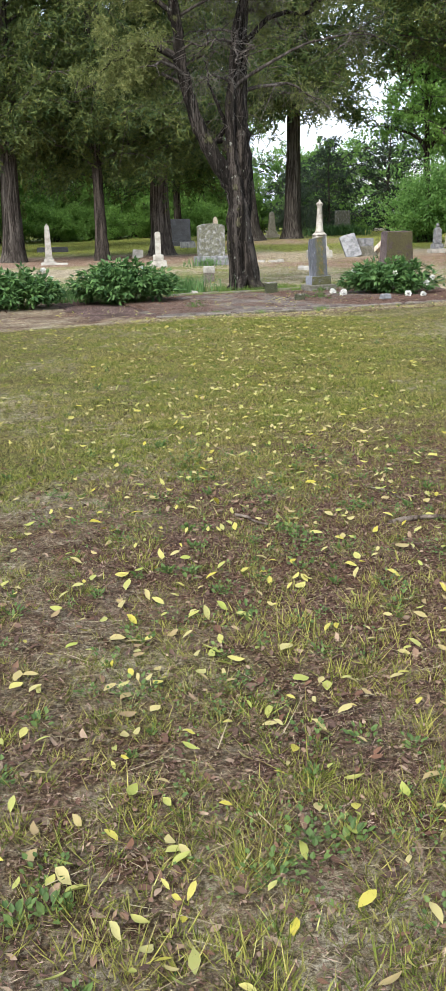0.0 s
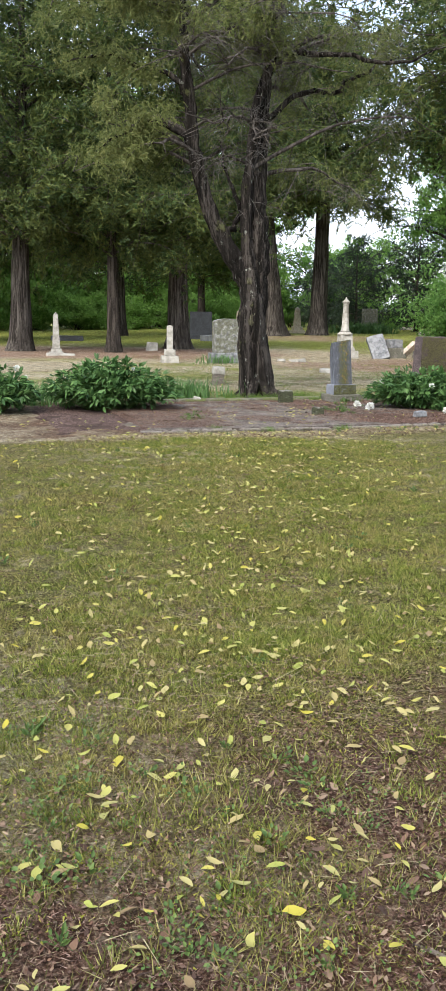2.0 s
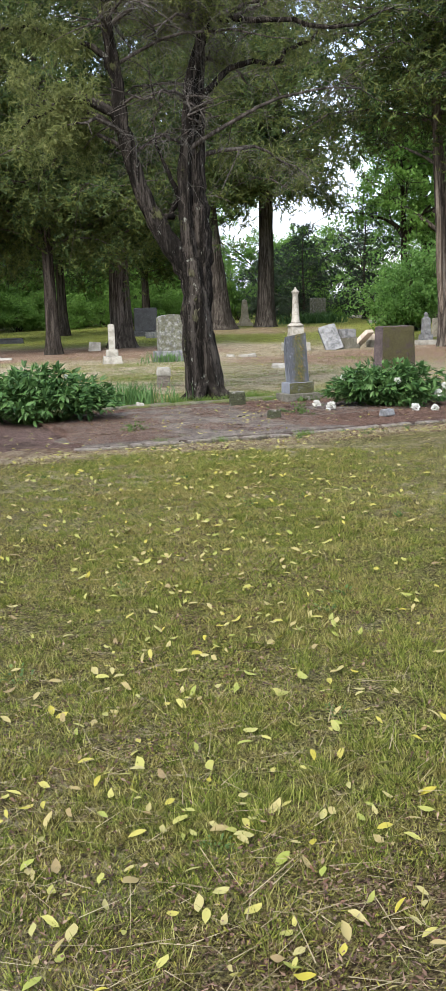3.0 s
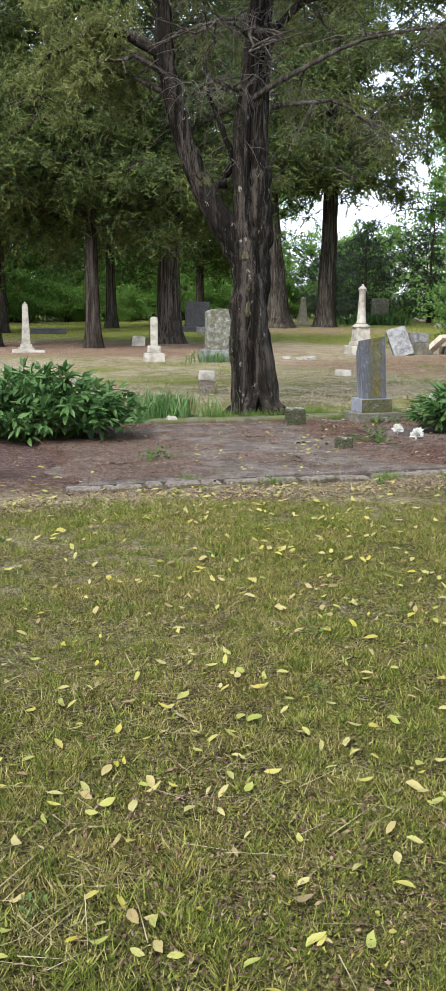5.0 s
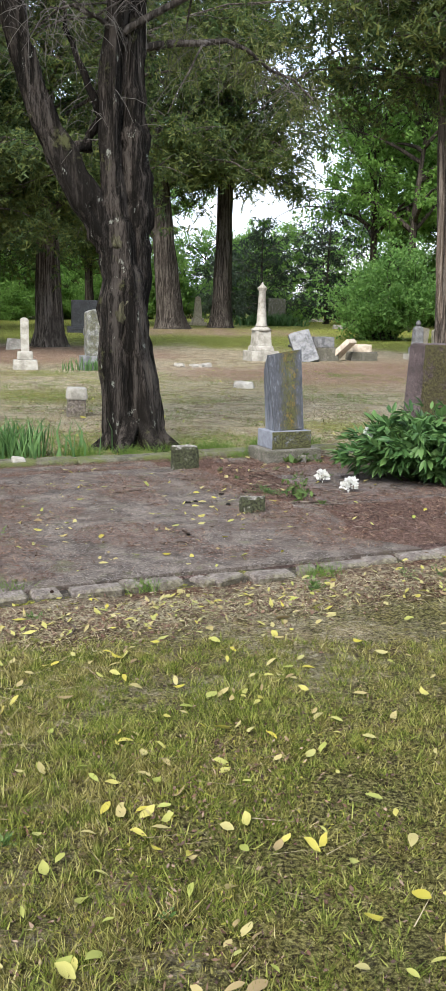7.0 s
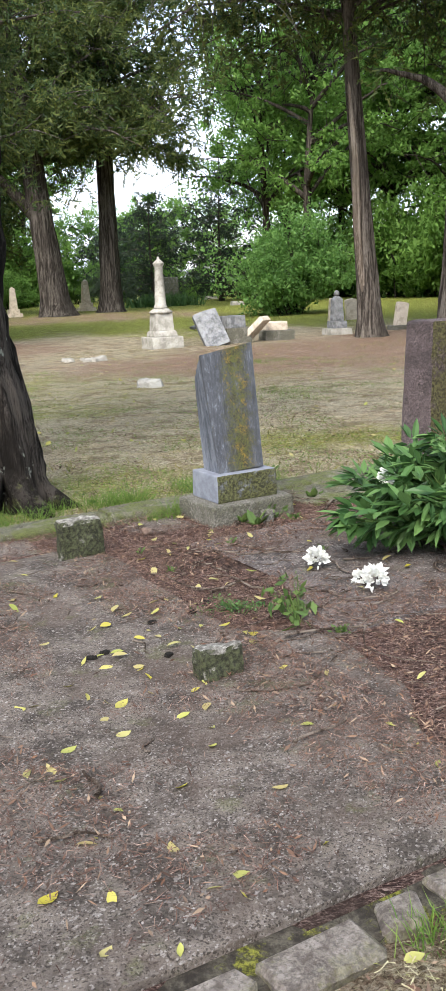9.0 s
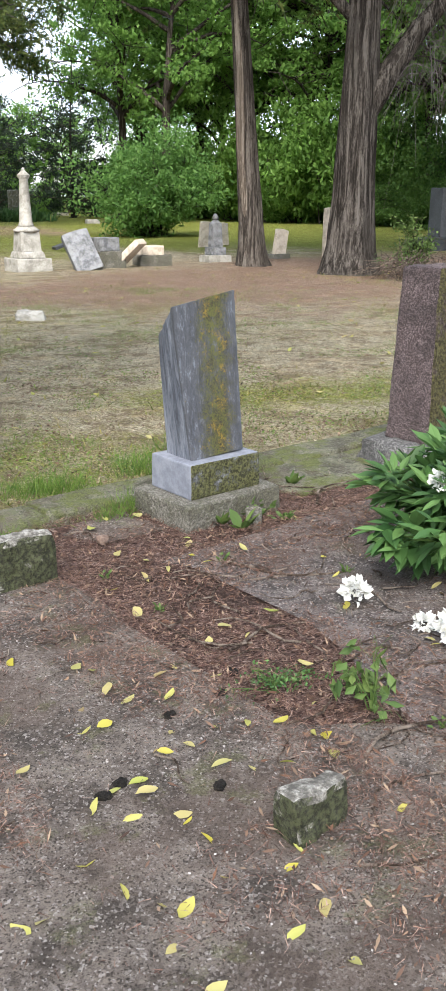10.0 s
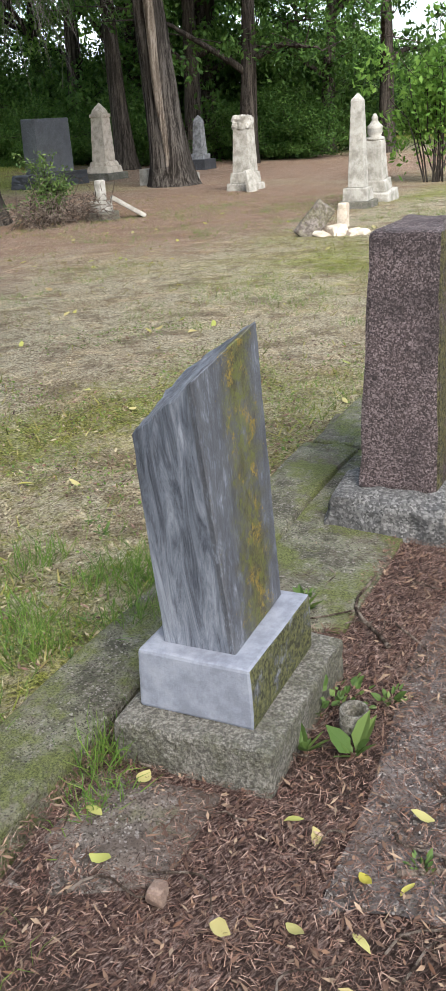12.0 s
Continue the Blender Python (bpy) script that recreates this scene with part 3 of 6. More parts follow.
def spire(w, d, h, taper, cap, z=0.0, bevel=0.01):
    """A tapering square shaft with a pyramid point."""
    bm = bmesh.new()
    low = [bm.verts.new((sx * w / 2, sy * d / 2, z)) for sx, sy in ((-1, -1), (1, -1), (1, 1), (-1, 1))]
    up = [bm.verts.new((v.co.x * taper, v.co.y * taper, z + h)) for v in low]
    tip = [bm.verts.new((v.co.x * taper * 0.08, v.co.y * taper * 0.08, z + h + cap)) for v in low]
    bm.faces.new(low[::-1])
    for a, b in ((low, up), (up, tip)):
        for i in range(4):
            bm.faces.new((a[i], a[(i + 1) % 4], b[(i + 1) % 4], b[i]))
    bm.faces.new(tip)
    bmesh.ops.bevel(bm, geom=[e for e in bm.edges if e.calc_length() > 0.05], offset=bevel, segments=2, affect="EDGES")
    return bm


# ---- the grave plot ----
def ragged_slab(name, u0, u1, v0, v1, top, thick, mat, wobble, label, seed):
    """A cast slab in the plot, with broken edges."""
    nu, nv = int((u1 - u0) / 0.07), int((v1 - v0) / 0.07)
    U, V = np.meshgrid(np.linspace(u0, u1, nu), np.linspace(v0, v1, nv))
    su, sv = (U - u0) / (u1 - u0), (V - v0) / (v1 - v0)
    U2 = U + wobble * (vnoise(V, V * 0 + seed, 2.3, seed) - 0.5) * (su > 0.98) - wobble * (vnoise(V, V * 0, 2.6, seed + 3) - 0.5) * (su < 0.02)
    V2 = V + wobble * (vnoise(U, U * 0 + seed, 2.3, seed + 1) - 0.5) * (sv > 0.98)
    X, Y = to_xy(U2, V2)
    Z = top + 0.012 * (vnoise(X, Y, 1.6, seed) - 0.5) + 0.006 * (vnoise(X, Y, 7, seed) - 0.5)
    rim = (su < 0.001) | (su > 0.999) | (sv < 0.001) | (sv > 0.999)
    Z = np.where(rim, Z - 0.012, Z)
    v = np.stack([X, Y, Z], -1).reshape(-1, 3)
    i, j = np.meshgrid(np.arange(nv - 1), np.arange(nu - 1), indexing="ij")
    f = np.stack([i * nu + j, i * nu + j + 1, (i + 1) * nu + j + 1, (i + 1) * nu + j], -1).reshape(-1, 4)
    edge = np.concatenate([np.arange(nu), np.arange(1, nv) * nu + nu - 1, (nv - 1) * nu + np.arange(nu - 2, -1, -1), np.arange(nv - 2, 0, -1) * nu])
    n = len(v)
    low = v[edge].copy()
    low[:, 2] = top - thick
    m = len(edge)
    k = np.arange(m)
    f = np.concatenate([f, np.stack([edge[k], n + k, n + (k + 1) % m, edge[(k + 1) % m]], -1)])
    me = mesh_np(name, np.concatenate([v, low]), f, False)
    return tagged(put(name, me, mat), label, "concrete slab", kind="structure")


def litter_mat():
    m = Mat("needle_litter_bed", 0.97, spec=0.08)
    a = m.noise(38, 8, 0.75, (1, 2.6, 1), 1.6)
    c = m.tone(a, (0.28, (0.030, 0.019, 0.018)), (0.45, (0.085, 0.052, 0.045)), (0.58, (0.185, 0.122, 0.104)), (0.72, (0.42, 0.32, 0.28)))
    c = m.mix(m.calc("MULTIPLY", m.step(m.voronoi(80, "Color", (1, 2, 1)), 0.4, 0.0), 0.7), c, (0.022, 0.014, 0.011))
    c = m.mix(m.calc("MULTIPLY", m.step(m.noise(2.3, 6), 0.5, 0.6), 0.6), c, (0.05, 0.036, 0.03))
    return m.done(c, a, 1.0, 0.03)


M_LITTER = litter_mat()
M_PEBBLE = mossy_stone("brown_pebble", ((0.12, 0.08, 0.062), (0.18, 0.125, 0.098), (0.25, 0.185, 0.15)), 0.0, scale=30, lichen=0.0, rough=0.7, bump=0.3, grime=0.3)
tagged(ragged_slab("soil_bed", 3.2, 10.6, 13.9, 17.42, 0.012, 0.08, M_LITTER, 0.3, "", 2), "dark bed of needle litter inside the kerb", "soil bed", kind="structure")
ragged_slab("plot_slab", 4.3, 7.36, 13.93, 17.0, 0.036, 0.07, M_CONCRETE, 0.46, "worn exposed-aggregate concrete grave slab with stains", 5)
ragged_slab("plot_slab_far", 7.72, 9.6, 15.2, 16.8, 0.026, 0.06, M_STAINED, 0.45, "littered exposed-aggregate concrete slab before the headstone", 9)
ragged_slab("plot_slab_strip", 5.6, 7.12, 17.08, 17.40, 0.028, 0.06, M_CONCRETE, 0.16, "narrow concrete strip along the back kerb", 14)
ragged_slab("plot_slab_corner", 7.66, 8.02, 17.04, 17.36, 0.028, 0.06, M_CONCRETE, 0.16, "small broken corner of concrete beside the headstone", 15)

M_MOSS_BED = mossy_stone("mossy_mortar", ((0.025, 0.020, 0.016), (0.055, 0.047, 0.036), (0.10, 0.088, 0.068)), 0.9, (0.12, 0.12, 0.018), 26, 0.0, 0.95, 1.0, cover=-0.02)
kerb = thing("back_kerb", pose(0, 0, 0), "low mossy concrete kerb behind the graves", "kerb")
kerb["kind"] = "structure"
kr = random.Random(4)
u = 2.6
while u < 11.2:
    w = kr.uniform(1.15, 1.5)
    bm = block(w - 0.008, 0.27, 0.14, -0.085, 0.018, (1, 0.9), 4, 0.013, int(u * 10))
    part("kerb_stone", bm, M_KERB, kerb, m=plotted(u + w / 2, 17.54 + kr.uniform(-0.01, 0.01), kr.uniform(-0.01, 0.006), kr.uniform(-0.5, 0.5)))
    u += w
apron = ragged_slab("apron", 8.75, 10.9, 17.0, 17.7, 0.034, 0.06, M_KERB, 0.12, "mossy concrete apron under the brown headstone", 21)

front = thing("front_kerb", pose(0, 0, 0), "row of worn tan paving stones edging the plot", "kerb")
front["kind"] = "structure"
paver_shapes = []
for i, (w, d) in enumerate(((0.14, 0.12), (0.17, 0.13), (0.18, 0.11), (0.26, 0.13), (0.08, 0.12), (0.16, 0.13), (0.20, 0.12), (0.12, 0.11))):
    me = bpy.data.meshes.new("paver")
    b = block(w, d, 0.09, -0.07, 0.012, (0.97, 0.95), 0, 0, segs=1)
    for v in b.verts:
        q = noise.noise_vector(v.co * 7 + Vector((i * 5, 0, 0)))
        v.co += Vector((q.x * 0.045, q.y * 0.04, q.z * 0.010))
    b.to_mesh(me)
    b.free()
    me.materials.append(M_PAVER)
    paver_shapes.append((w, me))
u = 4.15
while u < 10.2:
    w, me = paver_shapes[kr.randrange(8)]
    m = plotted(u + w / 2, 13.86 + kr.uniform(-0.025, 0.025) + 0.03 * math.sin(u * 1.7), kr.uniform(-0.004, 0.008), kr.uniform(-9, 9)) @ Matrix.Rotation(radians(kr.uniform(-4, 4)), 4, "X") @ Matrix.Rotation(radians(kr.uniform(-3, 3)), 4, "Y")
    put("paver", me, M_PAVER, front, m=m)
    u += w + kr.uniform(0.015, 0.055)
part("bed_edge", block(6.1, 0.20, 0.10, -0.085, 0.02, (1, 0.9), 5, 0.012), M_MOSS_BED, front, "dark mossy mortar bed", plotted(7.15, 13.88, -0.014))

# ---- the grey headstone ----
hs = thing("headstone", pose(1.945, 18.945, 0.0, 0, 0, 20), "broken grey veined marble headstone with lichen on stepped bases", "headstone")
part("base", block(0.55, 0.41, 0.19, -0.06, 0.014, (1, 1), 4, 0.007, 3), M_PLINTH, hs, "mossy weathered limestone base")
bm = block(0.405, 0.305, 0.16, 0.13, 0.009, (0.99, 0.97), 3, 0.002, 5, (0.0, 0.014))
mid = part("pedestal", bm, M_PALE_MARBLE, hs, "pale grey marble pedestal, mossy in front")
mid.data.materials.append(M_MOSS_FACE)
for f in mid.data.polygons:
    if f.normal.y < -0.7:
        f.material_index = 1


def slanted_tablet(w, d, h, back, n=12):
    """A thick upright stone whose top breaks away towards the back and whose near edge leans outwards."""
    foot = [(-w / 2, -d / 2, 0), (w / 2, -d / 2, 0), (w / 2, d / 2, 0), (-w / 2, d / 2, 0)]
    head = [(-w / 2 - 0.062, -d / 2, h - 0.04), (w / 2 - 0.012, -d / 2, h), (w / 2, d / 2, back + 0.07), (-w / 2, d / 2 + 0.01, back)]
    foot, head = [Vector(p) for p in foot], [Vector(p) for p in head]
    quads = [(foot[i], foot[(i + 1) % 4], head[(i + 1) % 4], head[i]) for i in range(4)] + [tuple(head), tuple(foot[::-1])]
    bm = bmesh.new()
    for a, b, c, e in quads:
        grid = [[bm.verts.new(a.lerp(b, i / n).lerp(e.lerp(c, i / n), j / n)) for j in range(n + 1)] for i in range(n + 1)]
        for i in range(n):
            for j in range(n):
                bm.faces.new((grid[i][j], grid[i + 1][j], grid[i + 1][j + 1], grid[i][j + 1]))
    bmesh.ops.remove_doubles(bm, verts=bm.verts[:], dist=0.0005)
    bmesh.ops.recalc_face_normals(bm, faces=bm.faces[:])
    sharp = [e for e in bm.edges if e.calc_face_angle(0) > 0.6]
    bmesh.ops.bevel(bm, geom=sharp, offset=0.0035, segments=1, affect="EDGES")
    for v in bm.verts:
        v.co += 0.0022 * noise.noise_vector(v.co * 18)
        if v.co.y > -0.08 and v.co.z > back - 0.06:
            v.co += 0.007 * noise.noise_vector(v.co * 30)
    return bm


part("tablet", slanted_tablet(0.30, 0.19, 0.73, 0.545), M_MARBLE, hs, "dark-veined grey marble shaft with broken top", pose(0.004, 0.022, 0.289, -2.0, -2.2, 0))

# ---- the brown granite headstone ----
rb = thing("headstone", pose(3.50, 19.43, 0.0, 0, 0, 20), "tall rough brown granite headstone on a rock-faced base", "headstone")
part("base", block(0.92, 0.53, 0.20, -0.05, 0.04, (0.92, 0.88), 6, 0.024, 11), M_ROCKFACE, rb, "rock-faced grey granite base")
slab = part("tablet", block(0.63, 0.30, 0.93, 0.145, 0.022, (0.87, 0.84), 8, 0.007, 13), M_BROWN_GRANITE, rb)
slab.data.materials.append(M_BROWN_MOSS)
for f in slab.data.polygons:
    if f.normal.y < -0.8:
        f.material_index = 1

# ---- foot stones and small finds in the plot ----
for (x, y, turn, w, h, tip, label) in ((1.0, 18.27, 17, 0.25, 0.215, 3, "mossy squat footstone standing on the slab edge"), (1.42, 16.62, 20, 0.175, 0.12, -4, "small mossy footstone set in the concrete slab")):
    bm = block(w, 0.088, h + 0.05, -0.05, 0.022, (0.95, 0.82), 7, 0.013, int(x * 9))
    ob = part("footstone", bm, M_FOOT, None, m=pose(x, y, 0.02, tip, 0, turn))
    tagged(ob, label, "footstone", "footstones")
bm = lathe([(0.034, 0), (0.036, 0.004), (0.036, 0.125), (0.030, 0.125), (0.030, 0.05)], 20)
tagged(part("flower_vase", bm, M_PLINTH, None, m=pose(2.07, 18.66, -0.03, 2, -3, 0)), "small rusty grey metal vase pipe in the litter", "vase")
bm = block(0.062, 0.045, 0.032, 0.0, 0.014, (0.8, 0.7), 1, 0.01, 8)
tagged(part("pebble", bm, M_PEBBLE, None, m=pose(1.37, 18.62, 0.03, 0, 0, 30)), "rounded brown pebble lying in the litter", "pebble")
bm = block(0.20, 0.12, 0.09, 0.0, 0.02, (0.85, 0.8), 2, 0.012, 6)
tagged(part("stone_lump", bm, M_GREYSTONE, None, m=pose(2.86, 16.6, 0.02, 0, 0, 40)), "grey stone lump beside the peony bush", "stone")
bm = block(0.12, 0.09, 0.06, 0.0, 0.02, (0.8, 0.8), 2, 0.012, 7)
tagged(part("stone_lump", bm, M_WHITE, None, m=pose(-0.42, 18.46, 0.04, 0, 0, 20)), "small white stone on the back kerb", "stone")


# ---- monuments across the burial ground ----
def obelisk(x, y, h, w, mat, label, turn=15, lean=(0, 0), steps=((1.0, 0.10), (0.74, 0.14)), taper=0.62, cap=0.10, base_mat=None):
    """A stepped base with a tapering square shaft."""
    ob = thing("obelisk", pose(x, y, -0.02, lean[0], lean[1], turn), label, "obelisk", "obelisks")
    z = 0.0
    for i, (k, sh) in enumerate(steps):
        part("base", block(w * k, w * k, sh, z, 0.012, (0.97, 0.97), 2, 0.006, i + int(x * 3)), (base_mat or mat) if i == 0 else mat, ob)
        z += sh
    k = steps[-1][0] * 0.72
    part("shaft", spire(w * k, w * k, h - z - cap, taper, cap, z), mat, ob)
    return ob


# tall white column monument
ob = thing("column_monument", pose(3.32, 34.1, -0.02, 0, 0, 14), "tall white marble column monument on a stepped base", "monument")
part("base", block(0.72, 0.72, 0.27, 0, 0.02, (0.98, 0.98), 3, 0.012, 2), M_WHITE, ob)
part("base", block(0.54, 0.54, 0.13, 0.27, 0.03, (0.9, 0.9), 2, 0.006, 3), M_WHITE, ob)
part("die", block(0.42, 0.42, 0.36, 0.40, 0.012, (0.9, 0.9)), M_WHITE, ob)
part("moulding", lathe([(0.24, 0), (0.26, 0.03), (0.20, 0.07), (0.17, 0.10)], 24, 0.76), M_WHITE, ob)
part("shaft", lathe([(0.145, 0), (0.15, 0.03), (0.125, 0.08), (0.085, 0.86), (0.10, 0.88), (0.115, 0.91), (0.115, 0.93)], 24, 0.86), M_WHITE, ob)
part("finial", lathe([(0.12, 0), (0.125, 0.02), (0.05, 0.085), (0.025, 0.12), (0.03, 0.14), (0.001, 0.16)], 20, 1.78), M_WHITE, ob)

obelisk(-6.2, 34.9, 1.37, 0.46, M_WHITE, "slim white marble obelisk beside a flat slab", steps=((1.0, 0.07), (0.75, 0.10)), taper=0.6)
bm = block(0.9, 0.5, 0.09, -0.02, 0.015, (0.98, 0.98), 2, 0.008, 5)
tagged(part("flat_slab", bm, M_WHITE, None, m=pose(-5.7, 33.2, 0, 0, 2, 10)), "pale flat grave slab lying in the grass", "grave slab")
bm = block(1.5, 0.5, 0.26, -0.03, 0.02, (0.96, 0.9), 3, 0.015, 6)
tagged(part("grave_kerb_block", bm, M_DARK_GRANITE, None, m=pose(-8.3, 47.2, 0, 0, 0, 12)), "long low dark stone block under the trees", "grave block")

ms = thing("grave_marker", pose(-1.96, 30.2, -0.02, 0, 0, 10), "small white marble shaft marker on two blocks", "grave marker")
part("base", block(0.50, 0.40, 0.21, 0, 0.02, (0.96, 0.96), 2, 0.01, 2), M_WHITE, ms)
part("base", block(0.32, 0.27, 0.17, 0.21, 0.02, (0.95, 0.95), 2, 0.008, 3), M_WHITE, ms)
part("shaft", arched(0.165, 0.15, 0.68, 0.06, 0.38), M_WHITE, ms)

bs = thing("headstone", pose(-0.34, 30.4, -0.02, 0, 0, 14), "large lichened grey granite headstone on a wide base", "headstone")
part("base", block(1.02, 0.52, 0.30, 0, 0.02, (0.98, 0.96), 4, 0.014, 2), M_GREYSTONE, bs)
part("tablet", arched(0.80, 0.34, 0.96, 0.10, 0.30, 10, 0.02), M_LICHEN_GRANITE, bs)

dh = thing("headstone", pose(-2.45, 52.5, -0.02, 0, 0, 12), "dark granite headstone in the shade of cedars", "headstone")
part("base", block(1.5, 0.6, 0.28, 0, 0.02, (0.98, 0.96), 2, 0.012, 3), M_DARK_GRANITE, dh)
part("tablet", block(1.15, 0.36, 1.12, 0.28, 0.03, (0.97, 0.95), 3, 0.01, 4), M_DARK_GRANITE, dh)
bm = block(0.75, 0.4, 0.30, -0.02, 0.02, (0.96, 0.94), 2, 0.012, 8)
tagged(part("grave_block", bm, M_GREYSTONE, None, m=pose(-1.9, 49.5, 0, 0, 0, 10)), "low grey grave block in front of a dark headstone", "grave block")

wb = thing("grave_marker", pose(-0.24, 22.1, -0.02, 1, 2, 12), "short square marker post with a white cap", "grave marker")
part("post", block(0.225, 0.17, 0.24, 0, 0.01, (0.97, 0.97), 2, 0.006, 2), M_PAVER, wb, "tan weathered marble post")
part("cap", block(0.255, 0.20, 0.15, 0.24, 0.025, (0.9, 0.88), 2, 0.006, 3), M_WHITE, wb)
bm = block(0.42, 0.12, 0.36, -0.05, 0.015, (0.95, 0.9), 2, 0.008, 4)
tagged(part("grave_marker", bm, M_WHITE, None, m=pose(-3.3, 37.6, 0, -14, 5, 8)), "small square white marker tilted in the needles", "grave marker")
bm = block(0.36, 0.26, 0.13, -0.02, 0.03, (0.85, 0.8), 4, 0.024, 5)
tagged(part("fallen_stone", bm, M_WHITE, None, m=pose(2.22, 26.45, 0, 0, 3, -6)), "white block of fallen stone in the grass", "stone")


def rubble(x, y, n, r, mat, label, seed, size=0.15):
    rr = random.Random(seed)
    ob = thing("rubble_heap", pose(x, y, 0), label, "rubble")
    for i in range(n):
        s = size * rr.uniform(0.5, 1.2)
        a, q = rr.uniform(0, 6.28), r * math.sqrt(rr.random())
        bm = block(s * rr.uniform(1, 1.8), s, s * rr.uniform(0.3, 0.6), -0.01, s * 0.12, (0.85, 0.8), 1, s * 0.10, i)
        part("fragment", bm, mat, ob, m=pose(q * math.cos(a), q * math.sin(a) * 0.7, 0, rr.uniform(-12, 12), rr.uniform(-12, 12), rr.uniform(0, 360)))
    return ob


rubble(1.5, 31.6, 9, 0.36, M_WHITE, "low scatter of white marble fragments in grass", 3)

# leaning slab with its blocks
ob = tagged(part("leaning_slab", arched(0.54, 0.15, 0.88, 0.03, 0, 6, 0.012), M_GREYSTONE, None, m=pose(4.52, 33.95, -0.03, -30, -15, 6)), "grey marble tablet tilted off its base", "headstone")
ob = thing("monument_base", pose(4.98, 34.55, -0.02, 0, 0, 16), "two stacked grey base blocks of a toppled monument", "monument base")
part("block", block(0.62, 0.55, 0.36, 0, 0.02, (0.98, 0.98), 3, 0.012, 2), M_PLINTH, ob, "mossy lower block")
part("block", block(0.46, 0.42, 0.26, 0.36, 0.015, (0.98, 0.98), 2, 0.006, 3, (-0.03, 0)), M_GREYSTONE, ob)
bm = block(0.5, 0.34, 0.07, 0, 0.01, (1, 1), 2, 0.008, 5)
tagged(part("fallen_slab", bm, M_DARK_GRANITE, None, m=pose(5.2, 40.8, 0.12, 0, -20, 10)), "thin dark slab propped up at one end", "grave slab")

ob = tagged(part("fallen_slab", block(0.13, 0.45, 0.74, 0, 0.02, (1, 0.97), 2, 0.006, 4), M_CREAM, None, m=pose(5.22, 34.65, 0.03, 0, 48, -38)), "white marble tablet fallen against a base", "headstone")
ob = thing("monument_base", pose(6.05, 34.95, -0.02, 0, 0, 8), "pair of stacked limestone base blocks", "monument base")
part("block", block(0.72, 0.48, 0.24, 0, 0.02, (0.98, 0.98), 3, 0.014, 4), M_PLINTH, ob)
part("block", block(0.50, 0.42, 0.19, 0.24, 0.02, (0.96, 0.96), 2, 0.012, 6, (-0.05, 0)), M_CREAM, ob)

ob = thing("obelisk", pose(7.66, 35.5, -0.02, 0, 0, 12), "small grey obelisk with a rounded point on a pale base", "obelisk", "obelisks")
part("base", block(0.58, 0.48, 0.18, 0, 0.02, (0.97, 0.97), 3, 0.012, 2), M_WHITE, ob)
part("base", block(0.38, 0.34, 0.17, 0.18, 0.02, (0.96, 0.96), 2, 0.006, 3), M_GREYSTONE, ob)
part("shaft", spire(0.255, 0.24, 0.50, 0.86, 0.12, 0.35), M_GREYSTONE, ob)
part("finial", lathe([(0.05, 0), (0.075, 0.05), (0.05, 0.11), (0.02, 0.14)], 16, 0.92), M_GREYSTONE, ob)

ob = thing("grave_marker", pose(9.5, 36.3, -0.02, 0, 0, 18), "leaning tan tablet on a dark low base", "grave marker")
part("base", block(0.52, 0.34, 0.13, 0, 0.02, (0.95, 0.95), 2, 0.012, 2), M_PLINTH, ob)
part("tablet", arched(0.34, 0.10, 0.60, 0.03, 0.10, 6), M_CREAM, ob, m=pose(0, 0, 0, 0, 10, 0))
for x, y, w, h, t in ((9.5, 41.8, 0.42, 0.72, 4), (10.25, 42.4, 0.40, 0.66, -6)):
    tagged(part("grave_marker", arched(w, 0.10, h + 0.08, 0.05, -0.08), M_CREAM, None, m=pose(x, y, 0, 3, t, 15)), "pale weathered tablet half sunk in the lawn", "grave marker", "small tablets")
tagged(part("headstone", arched(0.46, 0.12, 1.23, 0.03, -0.08, 8), M_CREAM, None, m=pose(11.15, 36.9, 0, 0, 1, 18)), "upright cream marble tablet behind a cedar", "headstone")

ob = thing("headstone", pose(15.75, 38.75, -0.02, 0, 0, 16), "large dark granite headstone with rough sides", "headstone")
part("base", block(2.3, 0.80, 0.36, 0, 0.04, (0.95, 0.92), 5, 0.035, 3), M_DARK_GRANITE, ob)
part("tablet", block(1.42, 0.46, 1.30, 0.36, 0.02, (0.98, 0.97), 4, 0.012, 5), M_SLATE, ob)

ob = thing("obelisk", pose(17.9, 39.2, -0.02, 0, 0, 14), "cream marble obelisk with moulded base and pointed cap", "obelisk", "obelisks")
part("base", block(0.92, 0.92, 0.20, 0, 0.015, (0.98, 0.98), 2, 0.008, 3), M_PLINTH, ob)
part("base", block(0.72, 0.72, 0.18, 0.20, 0.02, (0.92, 0.92)), M_CREAM, ob)
part("base", block(0.60, 0.60, 0.12, 0.38, 0.02, (0.88, 0.88)), M_CREAM, ob)
part("shaft", block(0.46, 0.46, 1.12, 0.50, 0.012, (0.80, 0.80)), M_CREAM, ob)
part("cap", block(0.42, 0.42, 0.09, 1.62, 0.02, (1.0, 1.0)), M_CREAM, ob)
part("point", spire(0.34, 0.34, 0.10, 0.85, 0.18, 1.71), M_CREAM, ob)
for x, y, w in ((16.55, 35.9, 0.36), (17.3, 35.0, 0.24)):
    tagged(part("grave_marker", block(w, w * 0.7, w * 1.15, -0.04, 0.025, (0.95, 0.95), 2, 0.008, int(x)), M_WHITE, None, m=pose(x, y, 0, 0, 2, 18)), "stubby white marker block beside a cedar trunk", "grave marker", "marker blocks")

